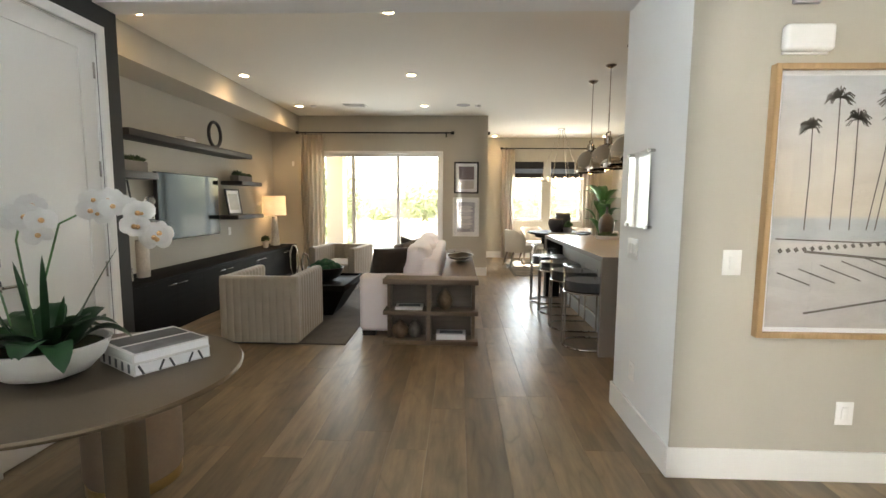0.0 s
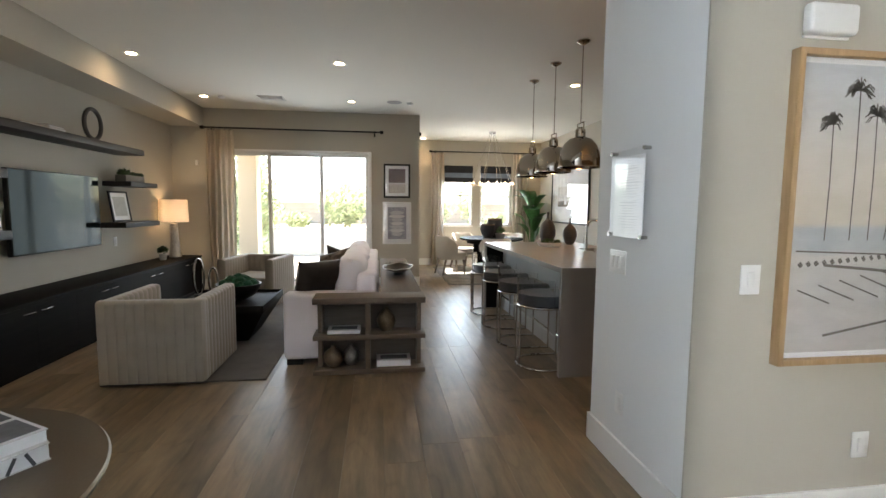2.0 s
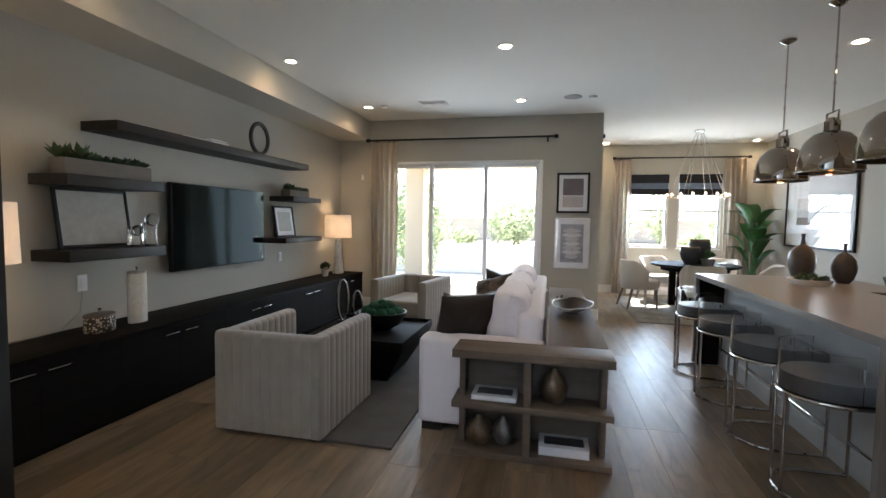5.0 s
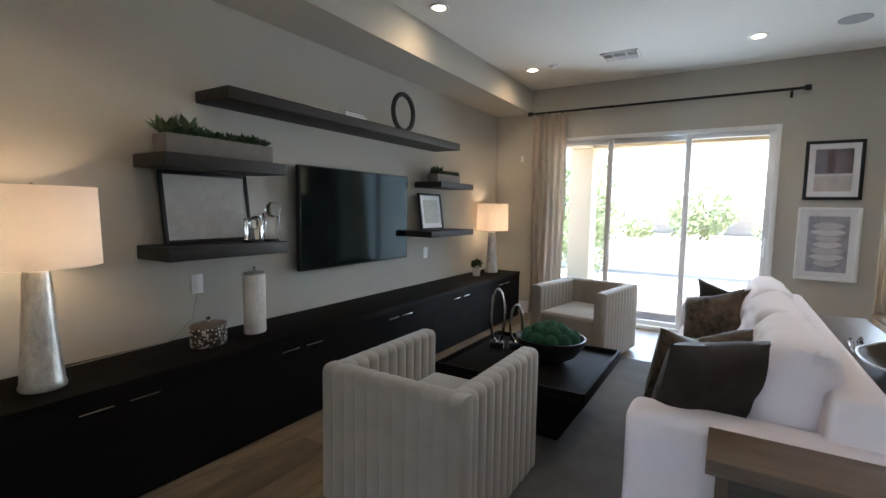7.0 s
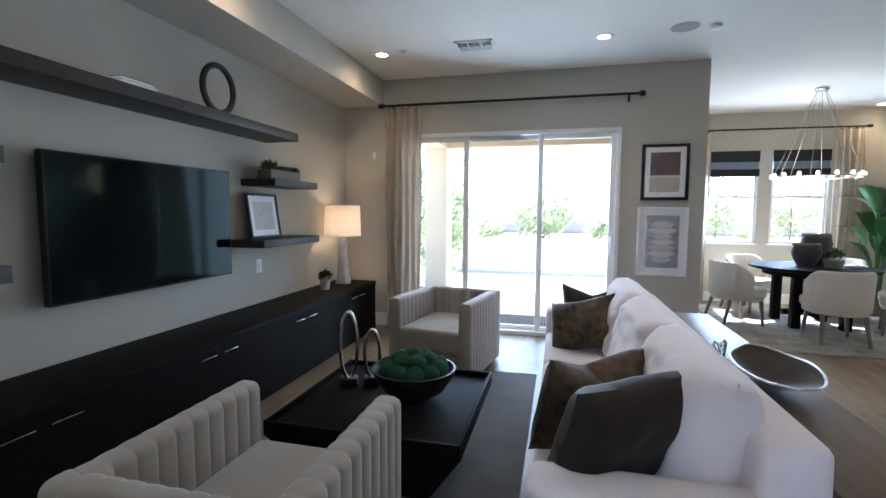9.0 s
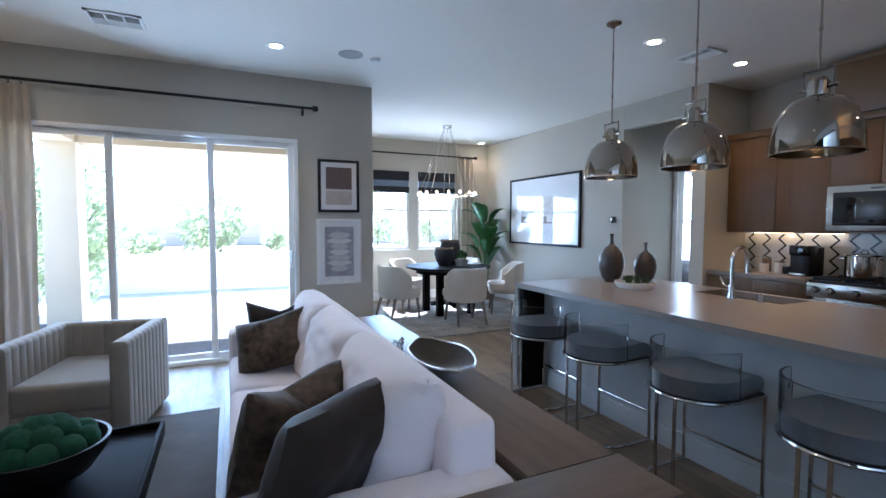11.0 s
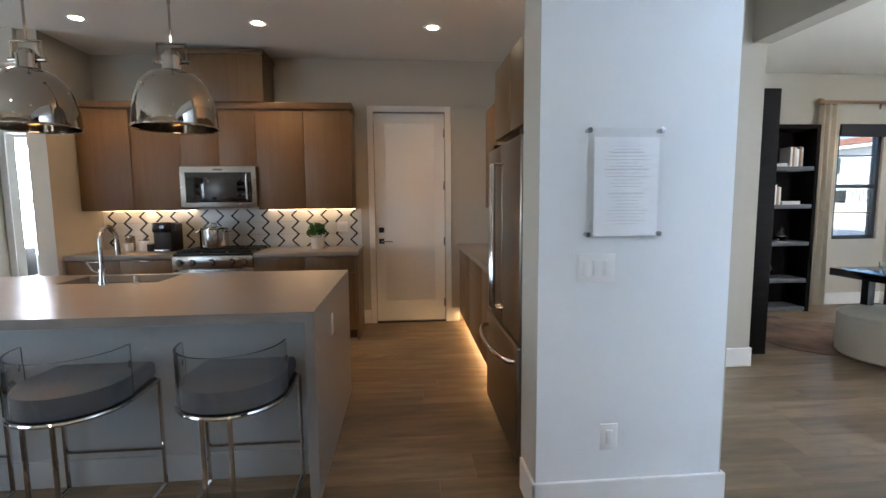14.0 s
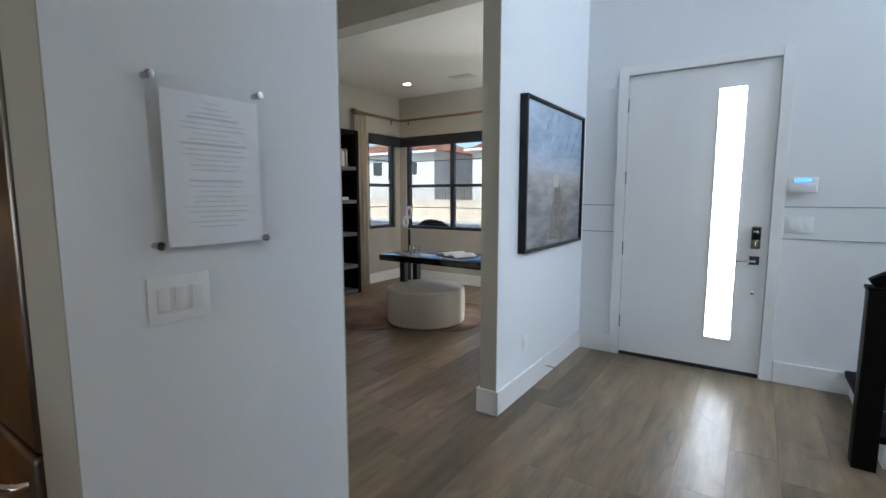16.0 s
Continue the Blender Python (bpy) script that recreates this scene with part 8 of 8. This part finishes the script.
def tree(name, m, height, radius, n, seed, label, mat=None, group="", low=0.25):
    t = thing(name, label, "tree" if height > 2 else "shrub", m, group)
    rng = random.Random(seed)
    tr_ = bmesh.new()
    tube([(0, 0, 0), (0.03, 0.02, height * 0.3), (0.0, 0.05, height * 0.62)], 0.035 * height / 3, 7, tr_)
    limbs = []
    for k in range(7):
        a, z = k * 2.2, height * (0.2 + 0.07 * k)
        e = Vector((radius * 0.6 * math.cos(a), radius * 0.6 * math.sin(a), z + height * 0.2))
        tube([(0, 0, z), tuple(e * 0.5 + Vector((0, 0, z * 0.45))), tuple(e)], 0.012 * height / 3, 5, tr_)
        limbs.append(e)
    part("trunk", tr_, plain("bark", (0.13, 0.10, 0.075), 0.95, var=0.3), t)
    bm = bmesh.new()
    for k in range(n):
        a, u = rng.uniform(0, 6.283), rng.uniform(-1, 1)
        s = math.sqrt(1 - u * u)
        rr = rng.uniform(0.35, 1.0) ** 0.6 * (1 + 0.3 * noise.noise(Vector((2 * math.cos(a) * s, 2 * math.sin(a) * s, 2 * u + seed))))
        c = Vector((radius * rr * s * math.cos(a), radius * rr * s * math.sin(a), height * (0.5 + low / 2) + height * (0.5 - low / 2) * rr * u))
        nr = Vector((rng.uniform(-1, 1), rng.uniform(-1, 1), rng.uniform(-0.2, 1))).normalized()
        uu = nr.orthogonal().normalized()
        w = nr.cross(uu)
        l = rng.uniform(0.05, 0.11) * (0.7 + 0.3 * radius)
        bm.faces.new([bm.verts.new(c + uu * l), bm.verts.new(c + w * l * 0.4), bm.verts.new(c - uu * l), bm.verts.new(c - w * l * 0.4)])
    part("crown", bm, mat or M_LEAFOUT, t, smooth=False)
    return t


M_LEAFOUT = plain("garden_leaf", (0.16, 0.19, 0.10), 0.6, var=0.45, scale=3, fine=30, bump=0, random_var=0.25)
nt_ = M_LEAFOUT.node_tree
tr_, mx_ = nt_.nodes.new("ShaderNodeBsdfTranslucent"), nt_.nodes.new("ShaderNodeMixShader")
tr_.inputs["Color"].default_value = (0.5, 0.55, 0.32, 1)
mx_.inputs[0].default_value = 0.5
nt_.links.new(nt_.nodes["Principled BSDF"].outputs[0], mx_.inputs[1])
nt_.links.new(tr_.outputs[0], mx_.inputs[2])
nt_.links.new(mx_.outputs[0], nt_.nodes["Material Output"].inputs["Surface"])
rw = tagged(thing("retaining_wall", "low cream retaining wall holding a raised garden bed", "wall", pose(0, 0, -0.14)), kind="structure")
part("wall", boxm(-14, 14, 17.4, 17.6, 0, 0.80), plain("pale_garden_stucco", (0.74, 0.70, 0.63), 0.9, var=0.06, scale=3, fine=60, bump=0.5), rw)
part("cap", boxm(-14, 14, 17.36, 17.64, 0.80, 0.86, 0.008), M_CONCRETE, rw)
structure("garden_bed", boxm(-14, 14, 17.6, 24.0, -0.14, 0.62), plain("bed_soil", (0.34, 0.26, 0.18), 0.95, var=0.2, scale=2, fine=20, bump=0.6, depth=0.02), "raised tan garden bed behind the low wall", "ground")
tree("garden_tree", pose(-3.25, 15.3, -0.14), 3.1, 0.85, 2600, 1, "dense green garden tree beside the patio", low=0.03)
tree("garden_tree", pose(-4.6, 16.4, -0.14), 2.6, 0.9, 1800, 4, "green garden tree behind the patio column", low=0.05)
tree("garden_tree", pose(-1.05, 19.2, 0.62), 1.75, 1.0, 1900, 2, "spreading green garden tree in the raised bed", low=0.0)
tree("garden_tree", pose(2.2, 20.4, 0.62), 1.4, 0.8, 900, 3, "low green garden tree in the raised bed", low=0.0)
tree("garden_tree", pose(3.4, 18.9, 0.62), 1.9, 0.6, 900, 6, "slender young garden tree outside the dining room", low=0.1)
tree("garden_tree", pose(5.8, 20.5, 0.62), 1.9, 0.7, 900, 8, "young garden tree outside the dining room", low=0.1)
for k, (x, y, r) in enumerate(((-2.6, 18.6, 0.45), (-3.9, 19.6, 0.6), (-5.8, 19.2, 0.7), (0.5, 19.6, 0.4), (1.2, 18.4, 0.35), (4.6, 19.4, 0.5))):
    tree("garden_shrub", pose(x, y, 0.62), 0.62, r, 520, 20 + k, "rounded green garden shrub in the raised bed", None, "garden shrubs", low=0.0)

# added emissive panel that makes the door's frosted strip look daylit
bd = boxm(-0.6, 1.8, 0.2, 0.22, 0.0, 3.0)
structure("backdrop_entry", bd, glow("entry_panel_glow", (0.95, 0.98, 1.0), 3.0), "glowing white panel outside the front door, in place of daylight", "backdrop")
# second emissive sheet, added to blow out the far room's window
bd = boxm(7.6, 7.62, 9.2, 13.5, -0.1, 3.2)
structure("backdrop_far_window", bd, glow("far_window_panel_glow", (0.95, 0.98, 1.0), 2.5), "glowing white panel behind the far window, in place of daylight", "backdrop")

# street side, seen from the study
structure("street", boxm(-30, 60, -16, -8, -0.14, -0.12), plain("asphalt", (0.12, 0.12, 0.125), 0.9, var=0.15, scale=0.5, fine=30), "grey asphalt street", "road")
structure("pavement_street", boxm(-30, 60, -8, -6.2, -0.14, -0.02), M_CONCRETE, "pale concrete pavement", "pavement")
fw = tagged(thing("street_fence", "tan block fence with dark metal bars across the street", "fence", pose(0, -19.0, -0.14)), kind="structure")
part("block_base", boxm(-10, 40, 0, 0.2, 0, 1.2), M_BLOCK, fw)
part("cap", boxm(-10, 40, -0.03, 0.23, 1.2, 1.28), M_BLOCK, fw)
bars = bmesh.new()
for k in range(240):
    box(bars, -10 + 0.2 * k, -9.975 + 0.2 * k, 0.08, 0.1, 1.28, 2.0)
tagged(part("fence_bars", bars, M_BLACK, fw, smooth=False), kind="stuff")
M_ROOF = plain("clay_roof_tile", (0.30, 0.13, 0.075), 0.85, var=0.35, scale=6, fine=30, bump=0.6, stretch=(6, 1, 1))
M_HOUSE = plain("white_house_stucco", (0.62, 0.58, 0.52), 0.9, var=0.04)


def house(m, w, d, label):
    h = thing("house", label, "house", m, "houses across the street")
    part("wall", boxm(0, w, -d, 0, 0, 5.2), M_HOUSE, h, smooth=False)
    bm = bmesh.new()
    e = 0.5
    v = [bm.verts.new(c) for c in ((-e, -d - e, 5.2), (w + e, -d - e, 5.2), (w + e, e, 5.2), (-e, e, 5.2), (w * 0.3, -d / 2, 6.9), (w * 0.7, -d / 2, 6.9))]
    for f in ((0, 1, 5, 4), (1, 2, 5), (2, 3, 4, 5), (3, 0, 4), (3, 2, 1, 0)):
        bm.faces.new([v[i] for i in f])
    part("roof", bm, M_ROOF, h, smooth=False)
    bm2 = bmesh.new()
    for k in range(int(w / 0.3)):
        tube([(0.15 + 0.3 * k, e, 5.23), (0.15 + 0.3 * k, -d * 0.18, 5.23 + 1.7 * (d * 0.18 + e) / (d / 2 + e))], 0.06, 5, bm2)
    part("tile_row", bm2, M_ROOF, h, smooth=False)
    part("eave", boxm(-0.5, w + 0.5, 0.42, 0.52, 5.02, 5.2), M_TRIM, h, smooth=False)
    for x, z in ((0.15 * w, 3.2), (0.5 * w, 3.2), (0.8 * w, 3.2), (0.2 * w, 0.9), (0.75 * w, 0.9)):
        win = part("window", frame_y(bmesh.new(), x, x + 1.2, 0.0, 0.06, z, z + 1.3, 0.07, 0), M_TRIM, h, smooth=False)
        part("pane", boxm(x + 0.07, x + 1.13, 0.01, 0.03, z + 0.07, z + 1.23), M_BLACKGLOSS, win, smooth=False)
    return h


house(pose(8.0, -27, -0.14), 11, 9, "white two-storey house with a clay tile roof")
house(pose(22.0, -26, -0.14), 11, 9, "white two-storey house with a clay tile roof")
house(pose(-6.0, -28, -0.14), 11, 9, "white two-storey house with a clay tile roof")
# ---- floor planks ----
floor = structure("floor", boxm(-4.3, 7.2, 0.9, YD + 0.16, -0.12, -0.012), M_SUB, "wide-plank brown oak floor", "floor")
structure("floor_study_base", boxm(1.4, 5.35, -1.05, 0.9, -0.12, -0.012), M_SUB, "study floor base", "floor")
PLANK_W, PLANK_L = 0.225, 1.85


def plank_mesh(w, l):
    bm = boxm(0, w - 0.0008, 0, l - 0.0008, -0.0125, 0)
    top = [e for e in bm.edges if all(v.co.z > -0.001 for v in e.verts)]
    bmesh.ops.bevel(bm, geom=top, offset=0.0007, segments=1, affect="EDGES")
    return mesh_of("plank", bm, M_OAK, False)


full = plank_mesh(PLANK_W, PLANK_L)
rest = bmesh.new()
rng = random.Random(4)
# rows of planks and the stretch of y that each row covers
x = -3.23
count = 0
while x < 5.2:
    if x < -2.2:
        y0, y1 = 4.9, YS + 0.05
    elif x < 0.67:
        y0, y1 = 0.95, YS + 0.05
    elif x < 1.5:
        y0, y1 = 0.95, YD
    elif x < 4.1:
        y0, y1 = -0.9, YD
    else:
        y0, y1 = -0.9, 10.0
    y = y0 - rng.uniform(0, PLANK_L)
    while y < y1:
        a, b = max(y, y0), min(y + PLANK_L, y1)
        near = a < 8.2 and b > 1.0 and x > -2.3 and x < 3.0
        if b - a > 0.02:
            if near and count < 300:
                me = full if b - a > PLANK_L - 0.001 else plank_mesh(PLANK_W, b - a)
                ob = new("plank", me)
                ob.location, ob.parent = (x, a, 0), floor
                count += 1
            else:
                box(rest, x, x + PLANK_W - 0.0015, a, b - 0.0015, -0.0125, 0)
        y += PLANK_L
    x += PLANK_W
far = part("plank_field", rest, wood("oak_planks_field", (0.145, 0.104, 0.062), (0.315, 0.235, 0.146), 0.38, "y", random_var=0.36, knots=True, bump=0.08, island=True), floor, smooth=False)
tagged(far, kind="stuff")
